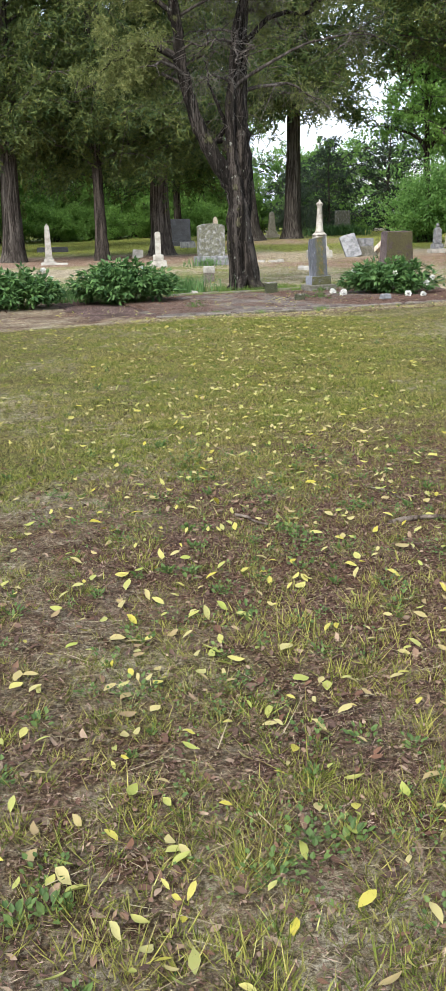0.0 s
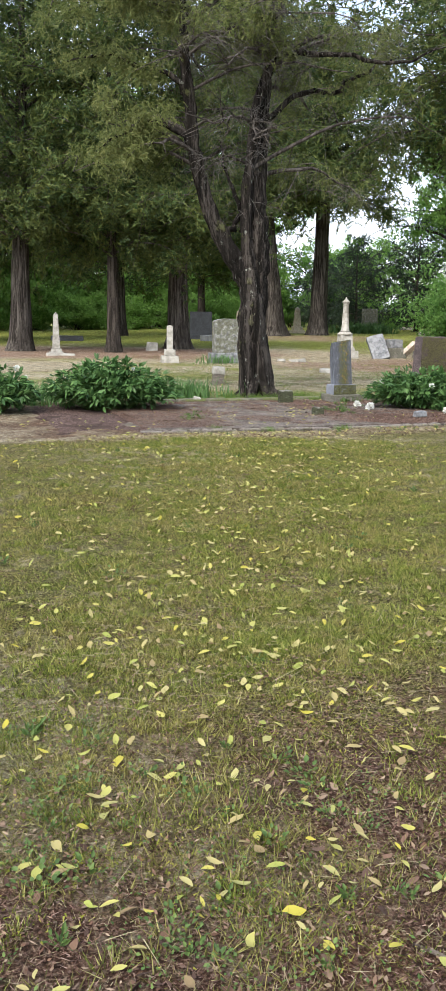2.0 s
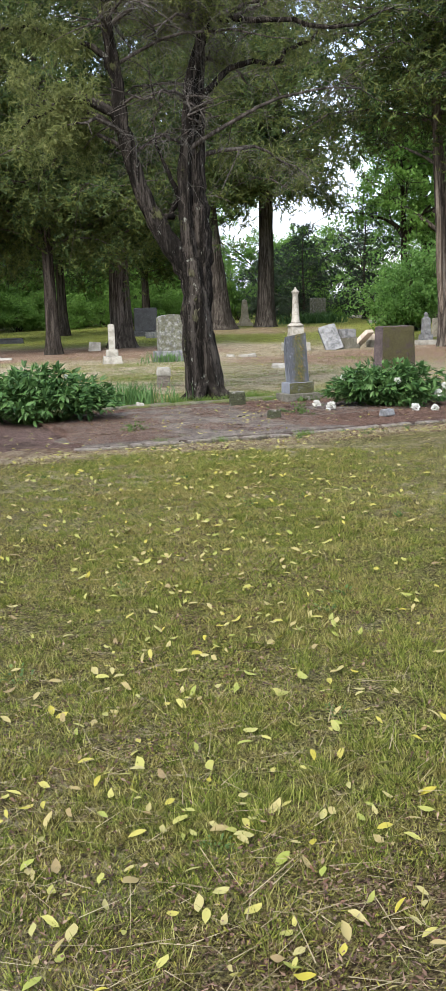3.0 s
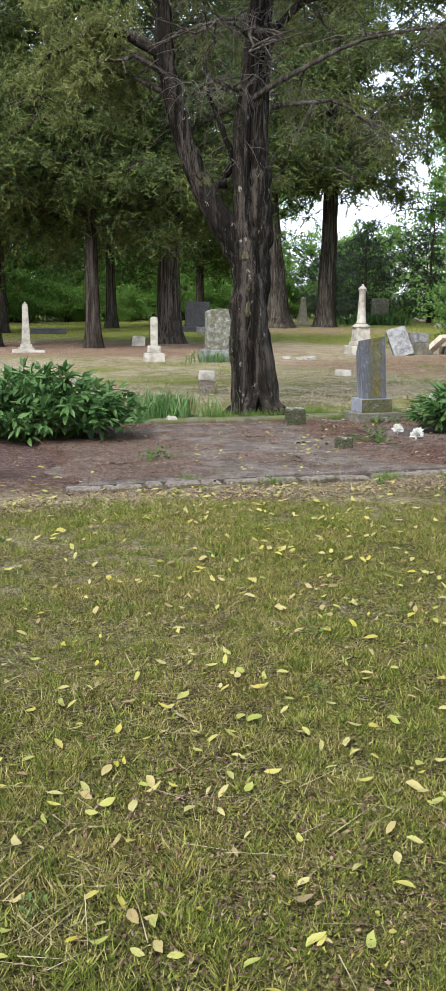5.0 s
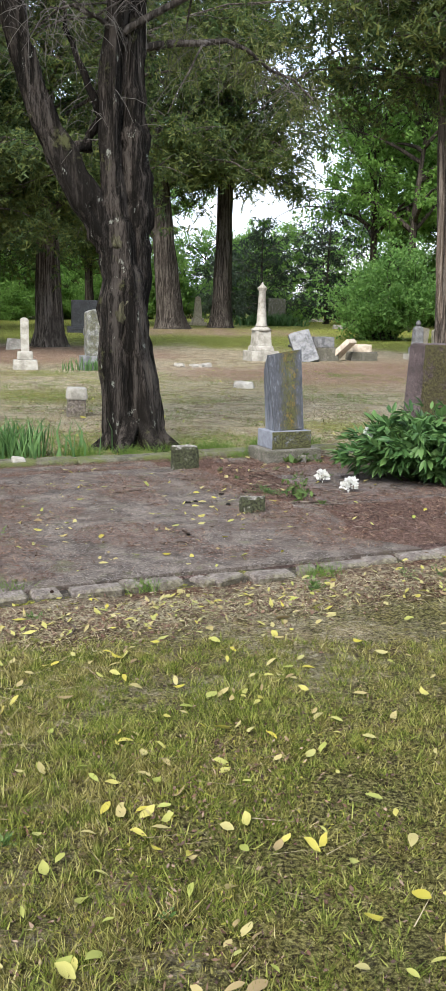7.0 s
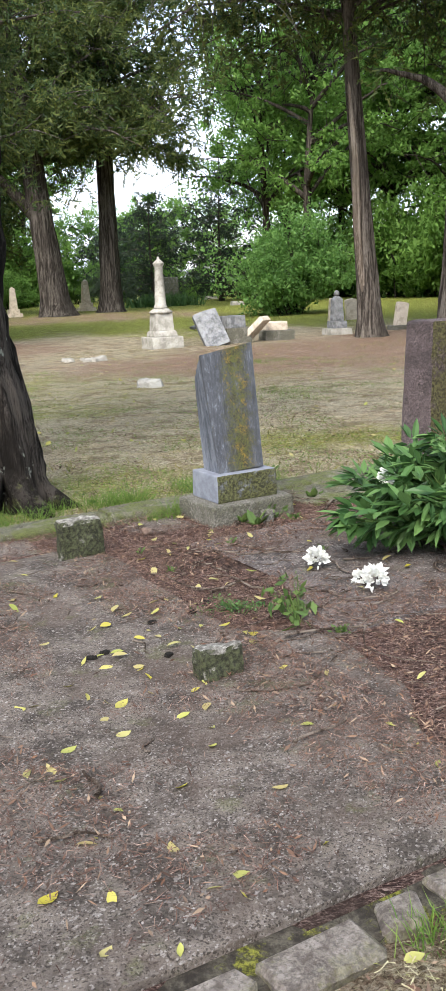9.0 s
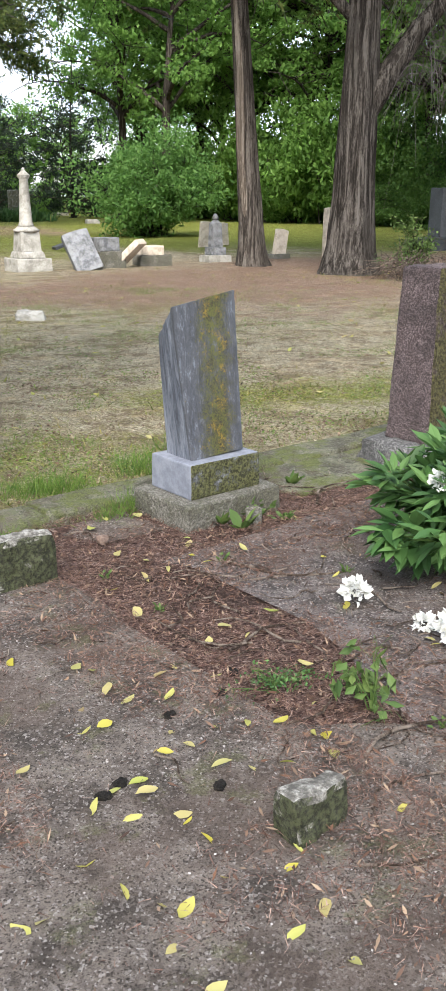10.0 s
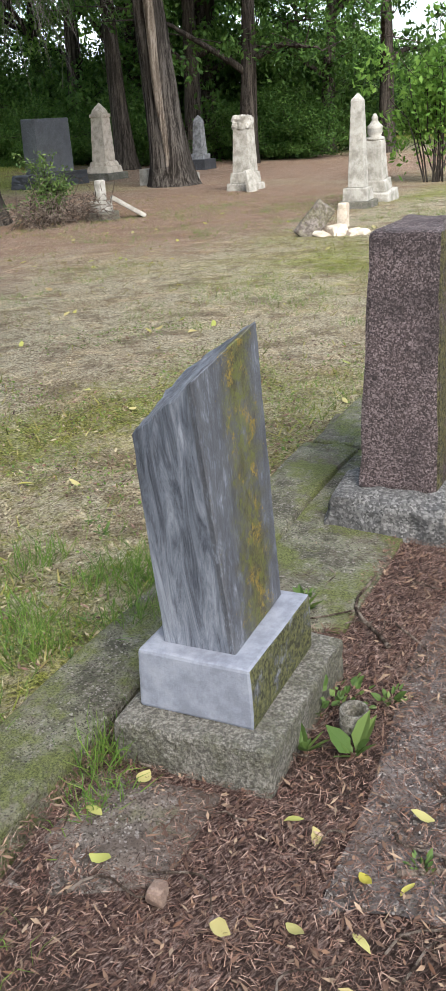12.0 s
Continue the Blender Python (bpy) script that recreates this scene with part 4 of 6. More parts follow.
ob = thing("grave_marker", pose(10.55, 30.2, -0.02, 0, 0, 10), "broken white shaft on a small stepped base", "grave marker")
part("base", block(0.46, 0.38, 0.14, 0, 0.02, (0.95, 0.95), 2, 0.01, 2), M_PLINTH, ob)
part("base", block(0.30, 0.26, 0.17, 0.14, 0.02, (0.93, 0.93), 2, 0.006, 3), M_WHITE, ob)
part("shaft", block(0.15, 0.14, 0.32, 0.31, 0.02, (0.92, 0.92), 2, 0.006, 4), M_WHITE, ob)
tagged(part("fallen_slab", block(0.07, 0.24, 0.62, 0, 0.01, (1, 0.97), 1, 0.003, 4), M_WHITE, None, m=pose(11.20, 29.9, 0.0, 0, -58, -30)), "narrow white tablet leaning on a broken marker", "headstone")

obelisk(21.6, 39.2, 1.55, 0.70, M_GREYSTONE, "grey obelisk on a dark base at the wood's edge", steps=((1.0, 0.32), (0.66, 0.14)), taper=0.72, cap=0.14, base_mat=M_DARK_GRANITE)

ob = thing("draped_monument", pose(15.7, 31.8, -0.02, 0, 0, 16), "white marble pillar monument with carved drapery on top", "monument")
part("base", block(0.62, 0.62, 0.16, 0, 0.02, (0.97, 0.97), 2, 0.01, 2), M_WHITE, ob)
part("base", block(0.50, 0.50, 0.22, 0.16, 0.02, (0.92, 0.92)), M_WHITE, ob)
part("die", block(0.40, 0.40, 0.86, 0.38, 0.015, (0.82, 0.82)), M_WHITE, ob)
part("drapery", block(0.38, 0.38, 0.28, 1.20, 0.06, (0.9, 0.9), 3, 0.035, 9), M_WHITE, ob)
tagged(part("leaning_tablet", arched(0.27, 0.07, 0.46, 0.03, 0, 6), M_WHITE, None, m=pose(15.3, 31.25, -0.02, -14, 6, 5)), "small bright white tablet leaning before a pillar", "grave marker")

ob = tagged(part("broken_headstone", block(0.28, 0.13, 0.52, 0, 0.03, (0.95, 0.85), 4, 0.018, 3), M_PAVER, None, m=pose(9.95, 25.45, -0.03, -6, 40, -45)), "tilted mossy broken headstone among rubble", "headstone")
rubble(10.45, 25.2, 12, 0.55, M_CREAM, "heap of broken cream marble pieces", 8, 0.20)
tagged(part("grave_marker", block(0.17, 0.14, 0.34, -0.03, 0.025, (0.9, 0.9), 2, 0.008, 3), M_CREAM, None, m=pose(11.0, 25.6, 0, 2, -3, 20)), "short tan stump of a marker by the rubble", "grave marker")

ob = thing("obelisk", pose(13.2, 27.0, -0.02, 0, -1, 20), "tall white marble obelisk on a square base", "obelisk", "obelisks")
part("base", block(0.52, 0.52, 0.13, 0, 0.015, (0.98, 0.98), 2, 0.008, 3), M_PLINTH, ob)
part("base", block(0.40, 0.40, 0.20, 0.13, 0.012, (0.96, 0.96)), M_WHITE, ob)
part("shaft", spire(0.265, 0.265, 1.28, 0.66, 0.10, 0.33), M_WHITE, ob)
ob = thing("urn_monument", pose(14.2, 27.4, -0.02, 1, -5, 20), "leaning white monument topped by a carved urn", "monument")
part("base", block(0.66, 0.66, 0.20, 0, 0.02, (0.96, 0.96), 2, 0.01, 3), M_WHITE, ob)
part("base", block(0.48, 0.48, 0.18, 0.20, 0.02, (0.92, 0.92)), M_WHITE, ob)
part("shaft", block(0.36, 0.36, 0.62, 0.38, 0.015, (0.78, 0.78)), M_WHITE, ob)
part("urn", lathe([(0.15, 0), (0.16, 0.03), (0.10, 0.06), (0.13, 0.12), (0.12, 0.17), (0.14, 0.20), (0.08, 0.25), (0.05, 0.30), (0.055, 0.34), (0.02, 0.40)], 20, 1.0), M_WHITE, ob)

# stones farther off
obelisk(3.12, 68.5, 1.75, 0.9, M_CREAM, "far cream obelisk between two cedars", steps=((1.0, 0.22), (0.7, 0.25)))
obelisk(-0.7, 62.5, 1.5, 0.75, M_CREAM, "far pale obelisk beside a cedar", steps=((1.0, 0.2), (0.7, 0.2)))
tagged(part("headstone", block(1.2, 0.4, 1.75, -0.05, 0.05, (0.96, 0.9), 3, 0.02, 3), M_LICHEN_GRANITE, None, m=pose(8.9, 76.5, 0, 0, 0, 5)), "far broad brown headstone near the hedge", "headstone")
for x, y, w in ((13.2, 86, 1.1), (11.3, 66, 0.7)):
    tagged(part("flat_slab", block(w, 0.5, 0.26, -0.05, 0.03, (0.95, 0.9), 2, 0.02, int(x)), M_WHITE, None, m=pose(x, y, 0, 0, 3, 5)), "far pale stone lying on green grass", "grave slab", "far slabs")


# ---- trees ----
def curve_pts(a, b, n, sag, wob, rng):
    """Points from a to b that bow by sag and wander by wob."""
    t = np.linspace(0, 1, n)[:, None]
    p = a + (b - a) * t
    p[:, 2] += sag * np.sin(np.pi * t[:, 0])
    w = rng.normal(0, wob, (n, 3))
    w[0] = 0
    return p + np.cumsum(w, 0) * t


def trunk_pts(h, lean, bend, rng, n=16, base=-0.15):
    t = np.linspace(0, 1, n)
    z = base + (h - base) * t ** 1.35
    q = (z - base) / (h - base)
    x = lean[0] * q + bend * np.sin(q * 5 + rng.uniform(0, 6)) * q
    y = lean[1] * q + bend * np.cos(q * 4 + rng.uniform(0, 6)) * q
    return np.stack([x - x[0], y - y[0], z], -1), q


def trunk_radii(r, q, h, flare=0.55, top=0.12):
    z = q * h
    return r * (1 - (1 - top) * q ** 0.9) * (1 + flare * np.exp(-z / 0.35) + 0.12 * np.exp(-z / 1.5))


def sprays(tips, n, spread, length, width, droop, rng):
    """Feathery foliage: fronds about the tips, each a row of narrow leaflets along a hanging axis."""
    per = 9
    k = n // per
    at = tips[rng.integers(0, len(tips), k)] + rng.normal(0, 1, (k, 3)) * np.asarray(spread) * (0.4 + 0.6 * rng.random((k, 1)))
    ax = unit(rng.normal(0, 1, (k, 3)) * (1, 1, 0.55) + (0, 0, droop))
    sd = unit(np.cross(ax, rng.normal(0, 1, (k, 3))))
    frond = length * rng.uniform(0.9, 1.9, k)
    t = (np.arange(per) / (per - 1))[None, :, None]
    c = at[:, None, :] + ax[:, None, :] * t * frond[:, None, None]
    c[:, :, 2] -= (t[:, :, 0] ** 2) * frond[:, None] * 0.35
    flip = np.where(np.arange(per) % 2 == 0, 1.0, -1.0)[None, :, None]
    d = unit(ax[:, None, :] * 0.8 + sd[:, None, :] * flip * 0.75 + rng.normal(0, 0.22, (k, per, 3)))
    c = (c + d * length * 0.2).reshape(-1, 3)
    d = d.reshape(-1, 3)
    s2 = unit(np.cross(d, rng.normal(0, 1, d.shape)))
    m = len(d)
    half = d * (length * 0.42 * rng.uniform(0.6, 1.4, m))[:, None]
    return blades(c - half, c + half, width * 0.42 * rng.uniform(0.6, 1.4, m), s2)


def cedar(x, y, h, r, crown_z, crown_r, label, seed, n_leaf=80000, lean=(0, 0), bark=None, leaf=None, limbs=52, leaf_len=0.22, low_limbs=(), clump=(0.36, 0.36, 0.20), top=0.12):
    """A tall old cedar: fluted trunk, spreading limbs and hanging sprays."""
    rng = np.random.default_rng(seed)
    tree = thing("cedar_tree", pose(x, y, 0), label, "tree", "cedars")
    pts, q = trunk_pts(h, lean, 0.10, rng, 22)
    rad = trunk_radii(r, q, h, top=top)
    put("trunk", mesh_np("trunk", *tube(pts, rad, 26, 0.10, 5, seed, 1.5), True), bark or M_BARK, tree)
    wood, tips = [], []
    for i in range(limbs):
        f = ((i + rng.random()) / limbs) ** 1.5
        z = crown_z + (h * 0.97 - crown_z) * f
        start = np.array([np.interp(z, pts[:, 2], pts[:, 0]), np.interp(z, pts[:, 2], pts[:, 1]), z])
        ang = i * 2.4 + rng.uniform(-0.5, 0.5)
        reach = crown_r * (0.35 + 0.65 * math.sin(math.pi * min(1, 0.36 + 0.64 * f))) * rng.uniform(0.6, 1.1)
        end = start + np.array([math.cos(ang) * reach, math.sin(ang) * reach, rng.uniform(-0.10, 0.35) * reach])
        line = curve_pts(start, end, 8, 0.12 * reach, 0.03 * reach, rng)
        r0 = np.interp(z, pts[:, 2], rad) * rng.uniform(0.22, 0.36)
        wood.append(tube(line, np.linspace(r0, 0.012, 8), 5))
        for j in range(int(4 + reach * 1.3)):
            s = rng.uniform(0.25, 1.0)
            a = line[int(s * 7)]
            side = rng.normal(0, 1, 3) * (1, 1, 0.45)
            b = a + side / np.linalg.norm(side) * reach * rng.uniform(0.15, 0.42)
            b[2] -= rng.uniform(0.0, 0.25) * reach * 0.4
            sub = curve_pts(a, b, 4, 0.05, 0.02, rng)
            wood.append(tube(sub, np.linspace(max(0.012, r0 * 0.28), 0.005, 4), 3))
            tips += [sub[1], sub[2], sub[3]]
        tips += [line[-1], line[-2]]
    for z, ang, reach, rise, r0 in low_limbs:
        start = np.array([np.interp(z, pts[:, 2], pts[:, 0]), np.interp(z, pts[:, 2], pts[:, 1]), z])
        end = start + np.array([math.cos(ang) * reach, math.sin(ang) * reach, rise])
        line = curve_pts(start, end, 12, 0.1 * reach, 0.02 * reach, rng)
        put("limb", mesh_np("limb", *tube(line, np.linspace(r0 * 1.25, r0 * 0.3, 12), 12, 0.06, 4, seed), True), bark or M_BARK, tree)
        tips += [line[-1], line[-2]]
    put("branchwork", mesh_np("branchwork", *join(wood), True), M_BRANCH, tree)
    put("crown", mesh_np("crown", *sprays(np.array(tips), n_leaf, clump, leaf_len, leaf_len * 0.25, -0.25, rng)), leaf or M_CEDAR, tree)
    return tree


def hanging_twigs(starts, n, length, rng, thick=0.004, droop=0.8):
    """Fine dead twigs that arch out and hang."""
    out = []
    for i in range(n):
        a = starts[rng.integers(0, len(starts))] + rng.normal(0, 0.08, 3)
        d = unit(rng.normal(0, 1, 3) * (1, 1, 0.6))
        L = length * rng.uniform(0.35, 1.2)
        t = np.linspace(0, 1, 5)[:, None]
        p = a + d * L * t + np.array([0, 0, -droop * L]) * t ** 2 + np.cumsum(rng.normal(0, 0.035 * L, (5, 3)), 0) * t
        out.append(tube(p, np.linspace(thick, thick * 0.35, 5), 3))
    return join(out)


# the gnarled cedar beside the plot: two stems fused and twisted, forking above head height
MAIN = thing("gnarled_cedar_tree", pose(0.55, 19.62, 0), "old gnarled cedar with a twisted forked trunk and dead twigs", "tree")
rng = np.random.default_rng(5)


def stem(keys, radii, n=26, sides=32, flute=0.15, lobes=4, seed=1, twist=2.5, wob=0.012):
    """A stem through a few key points, smoothed."""
    k = np.array(keys, float)
    t = np.linspace(0, len(k) - 1, n)
    i = np.clip(t.astype(int), 0, len(k) - 2)
    f = (t - i)[:, None]
    p0, p1, p2, p3 = k[np.clip(i - 1, 0, None)], k[i], k[i + 1], k[np.clip(i + 2, None, len(k) - 1)]
    p = 0.5 * (2 * p1 + (p2 - p0) * f + (2 * p0 - 5 * p1 + 4 * p2 - p3) * f ** 2 + (3 * p1 - p0 - 3 * p2 + p3) * f ** 3)
    r = np.interp(t, np.arange(len(k)), radii) * (1 + np.random.default_rng(seed + 50).normal(0, 0.055, n))
    w = np.random.default_rng(seed).normal(0, wob, (n, 3))
    w[0] = 0
    return p + w, r, tube(p + w, r, sides, flute, lobes, seed, twist)


leftp, leftr, lt = stem([(-0.13, -0.02, -0.15), (-0.14, -0.03, 0.3), (-0.18, -0.05, 0.8), (-0.20, -0.05, 1.25), (-0.18, -0.03, 1.6), (-0.21, 0.0, 1.9), (-0.33, 0.0, 2.15), (-0.50, -0.01, 2.42), (-0.70, -0.03, 2.8), (-0.87, -0.05, 3.15), (-1.00, -0.07, 3.55), (-1.09, -0.1, 3.95), (-1.15, -0.12, 4.4), (-1.19, -0.15, 4.8), (-1.26, -0.2, 5.4), (-1.30, -0.3, 6.3), (-1.5, -0.4, 8.2)], [0.185, 0.160, 0.150, 0.145, 0.130, 0.140, 0.150, 0.150, 0.138, 0.124, 0.116, 0.110, 0.106, 0.100, 0.085, 0.062, 0.024], 60, wob=0.008)
rightp, rightr, rt = stem([(0.15, -0.02, -0.15), (0.11, -0.04, 0.3), (0.03, -0.06, 0.8), (-0.03, -0.09, 1.25), (-0.06, -0.06, 1.6), (-0.12, -0.02, 1.95), (-0.18, 0.0, 2.3), (-0.22, 0.02, 2.7), (-0.23, 0.02, 3.1), (-0.22, 0.02, 3.6), (-0.15, 0.03, 4.2), (-0.10, 0.05, 4.75), (0.07, 0.08, 5.3), (0.20, 0.1, 5.85), (0.36, 0.1, 7.0), (0.5, 0.15, 8.6)], [0.205, 0.150, 0.128, 0.120, 0.130, 0.128, 0.112, 0.102, 0.098, 0.094, 0.090, 0.084, 0.076, 0.068, 0.045, 0.020], 56, seed=2, twist=-2.2, wob=0.008)
backp, backr, bt = stem([(0.14, 0.12, -0.15), (0.10, 0.13, 0.4), (0.03, 0.12, 0.9), (0.0, 0.10, 1.3), (0.02, 0.10, 1.7), (0.02, 0.10, 2.2), (0.0, 0.10, 2.6), (-0.02, 0.12, 3.0), (-0.03, 0.15, 3.5), (0.02, 0.2, 4.3), (0.12, 0.3, 6.0), (0.4, 0.3, 8.0)], [0.180, 0.140, 0.122, 0.118, 0.128, 0.132, 0.132, 0.124, 0.108, 0.078, 0.046, 0.016], 46, seed=3, twist=1.5, wob=0.008)
v, f = join([lt, rt, bt])
put("trunk", mesh_np("trunk", v, f, True), M_BARK_MAIN, MAIN)
for kx, ky, kz, kr2, kh in ((-0.09, -0.13, 1.31, 0.10, 0.14), (-0.15, -0.10, 1.95, 0.085, 0.075)):
    bm = bmesh.new()
    bmesh.ops.create_icosphere(bm, subdivisions=3, radius=1)
    for w in bm.verts:
        w.co = Vector((w.co.x * kr2, w.co.y * kr2 * 0.7, w.co.z * kh)) * (1 + 0.5 * noise.noise(w.co * 2.6 + Vector((kx, ky, kz)) * 9))
    for w in bm.faces:
        w.smooth = True
    part("burl", bm, M_BURL, MAIN, "swollen mossy burl", pose(kx, ky, kz))
roots = []
for a in (-2.7, -1.9, -0.9, -0.2, 0.8, 2.2):
    d = np.array([math.cos(a), math.sin(a), 0])
    roots.append(tube(np.array([d * 0.12 + (0, 0, 0.28), d * 0.26 + (0, 0, 0.10), d * 0.42 + (0, 0, 0.0), d * 0.58 + (0, 0, -0.07)]), [0.10, 0.085, 0.06, 0.03], 8, 0.1, 3, 4))
put("root_flare", mesh_np("root_flare", *join(roots), True), M_BARK_MAIN, MAIN)
wood, tips, deadpts = [], [], []
for ends in (((0.15, 0.08, 5.65), (0.65, -0.2, 5.5), (1.3, -0.4, 5.45), (2.1, -0.5, 5.3), (2.8, -0.6, 5.55)), ((0.2, 0.1, 5.9), (-0.6, -0.3, 6.4), (-1.6, -0.7, 6.5), (-2.4, -0.8, 6.2), (-3.0, -0.9, 6.0)),
             ((-1.19, -0.15, 4.85), (-1.55, -0.25, 5.2), (-2.0, -0.3, 5.3), (-2.5, -0.35, 5.45), (-3.2, -0.3, 5.35)), ((0.04, 0.2, 4.5), (0.6, 0.3, 5.0), (1.2, 0.4, 5.1), (1.7, 0.4, 5.4), (2.2, 0.3, 5.6)), ((-1.1, -0.1, 4.1), (-1.5, -0.3, 4.4), (-1.9, -0.5, 4.4), (-2.3, -0.6, 4.2), (-2.6, -0.6, 4.0)),
             ((-0.6, 0.0, 2.75), (-0.42, 0.1, 2.9), (-0.35, 0.1, 3.2), (-0.55, 0.15, 3.7), (-0.7, 0.2, 4.3))):
    lp, lr_, lt_ = stem(ends, [0.055, 0.045, 0.038, 0.026, 0.010], 18, 8, 0.06, 3, int(abs(ends[3][0]) * 10), 0.5, 0.022)
    put("limb", mesh_np("limb", *lt_, True), M_BARK_MAIN, MAIN)
    deadpts += list(lp[4:])
    tips += list(lp[7:])
for stems, n in ((leftp, 20), (rightp, 22), (backp, 14)):
    for i in range(n):
        k = int(rng.uniform(0.45, 0.99) * (len(stems) - 1))
        a = stems[k]
        if a[2] < 3.5:
            continue
        ang = rng.uniform(0, 6.28)
        reach = rng.uniform(1.0, 2.9) * (0.6 if math.sin(ang) < -0.3 else 1.0)
        b = a + np.array([math.cos(ang) * reach, math.sin(ang) * reach, rng.uniform(-0.15, 0.45) * reach])
        line = curve_pts(a, b, 9, 0.14 * reach, 0.035 * reach, rng)
        wood.append(tube(line, np.linspace(rng.uniform(0.025, 0.05), 0.007, 9), 6))
        deadpts += list(line[2:])
        for j in range(6):
            s = line[rng.integers(2, 9)]
            e = s + unit(rng.normal(0, 1, 3) * (1, 1, 0.5)) * rng.uniform(0.3, 0.9) - (0, 0, 0.12)
            sub = curve_pts(s, e, 5, 0.04, 0.03, rng)
            wood.append(tube(sub, np.linspace(0.012, 0.004, 5), 4))
            deadpts += list(sub[1:])
            tips += [sub[3], sub[4]]
put("branchwork", mesh_np("branchwork", *join(wood), True), M_BRANCH, MAIN)
deadpts, tips = np.array(deadpts), np.array(tips)
put("twig_tangle", mesh_np("twig_tangle", *hanging_twigs(deadpts[((deadpts[:, 1] > -0.35) | (deadpts[:, 2] > 5.5)) & (deadpts[:, 0] > -1.4)], 3400, 0.46, rng, 0.0032, 0.55), True), M_TWIG, MAIN, "tangle of fine grey dead twigs")
live = tips[((tips[:, 0] < -1.5) & (tips[:, 1] > -1.0)) | ((tips[:, 2] > 5.6) & (rng.random(len(tips)) < 0.7)) | ((tips[:, 1] > 0.3) & (rng.random(len(tips)) < 0.5))]
put("crown", mesh_np("crown", *sprays(live, 105000, (0.16, 0.16, 0.17), 0.085, 0.017, -0.7, rng)), M_CEDAR_OLIVE, MAIN, "thin olive-green hanging sprays")

cedar(-7.7, 36.2, 14, 0.36, 3.6, 4.6, "tall dark cedar with a pale furrowed trunk", 21, lean=(0.3, 0))
cedar(-4.45, 36.0, 13, 0.21, 3.2, 4.2, "slender dark cedar standing in a needle bed", 22, leaf=M_CEDAR, bark=M_BARK_FAR)
cedar(-2.5, 39.7, 15, 0.40, 3.9, 5.0, "broad old cedar with a thick straight trunk", 23, bark=M_BARK_BROWN)
cedar(1.4, 60.5, 19, 0.66, 7.0, 6.5, "great cedar with a massive fluted trunk", 24, lean=(-1.7, 0), top=0.4, low_limbs=((4.2, 3.3, 3.0, 3.4, 0.28),), leaf_len=0.34, clump=(0.5, 0.5, 0.28))
cedar(4.2, 63.7, 19, 0.53, 7.6, 6.6, "tall cedar trunk leaning against bright sky", 25, lean=(0.3, 0), top=0.4, leaf_len=0.34, clump=(0.5, 0.5, 0.28), low_limbs=())
T6 = cedar(8.05, 34.2, 14, 0.255, 6.4, 6.6, "straight red-brown cedar with a bare lower trunk", 26, bark=M_BARK_BROWN, lean=(-0.9, 0), n_leaf=56000, leaf_len=0.24)
T7 = cedar(9.05, 31.7, 14, 0.42, 6.6, 5.4, "large furrowed cedar with a forked limb", 27, bark=M_BARK, n_leaf=64000, leaf_len=0.24, lean=(0.3, 0), low_limbs=((2.7, -0.25, 2.6, 3.0, 0.2), (4.3, 2.9, 1.6, 0.9, 0.10)))
rng = np.random.default_rng(31)
tw = np.array([[1.0 + 1.6 * rng.random(), -0.4 + 0.8 * rng.random(), 3.6 + 2.0 * rng.random()] for i in range(40)])
put("twig_tangle", mesh_np("twig_tangle", *hanging_twigs(tw, 420, 1.1, rng, 0.006, 1.0), True), M_TWIG, T7, "grey dead twigs hanging from the limb")
T8 = cedar(16.5, 34.9, 15, 0.44, 5.8, 5.2, "leaning old cedar with a pale split in its bark", 28, bark=M_BARK, lean=(-1.3, 0.3))


def bare_strip(tree, x0, y0, lean_x, z0, z1, r, w):
    """A strip of bare split wood up the face of a trunk."""
    z = np.linspace(z0, z1, 14)
    wob = 0.03 * np.sin(z * 2.1)
    p = np.stack([x0 + lean_x * z / 15 + wob + 0 * z, y0 + 0 * z, z], -1) * 1.0
    p[:, :2] *= (1 - 0.035 * z)[:, None] * 0.35 + 0.65
    put("bare_wood", mesh_np("bare_wood", *tube(p, w * np.sin(np.linspace(0.35, 2.9, 14)) + 0.01, 8, 0.12, 3, 5), True), M_BAREWOOD, tree, "pale strip of bare split wood")


bare_strip(T8, -0.36, -0.26, -1.3, 0.15, 7.0, 0.44, 0.10)
bare_strip(T6, -0.17, -0.12, -0.9, 0.1, 5.5, 0.25, 0.085)
for x, y, s in ((-10.5, 48, 1.0), (-7.2, 57, 1.0), (-14.5, 42, 1.0), (-3.4, 69, 1.0), (-16, 58, 1.2)):
    cedar(x, y, 14 * s, 0.28 * s, 3.6 * s, 4.6, "shaded cedar at the back of the grounds", int(40 + x + y), n_leaf=24000, limbs=36, leaf_len=0.40, bark=M_BARK_FAR, clump=(0.5, 0.5, 0.3))


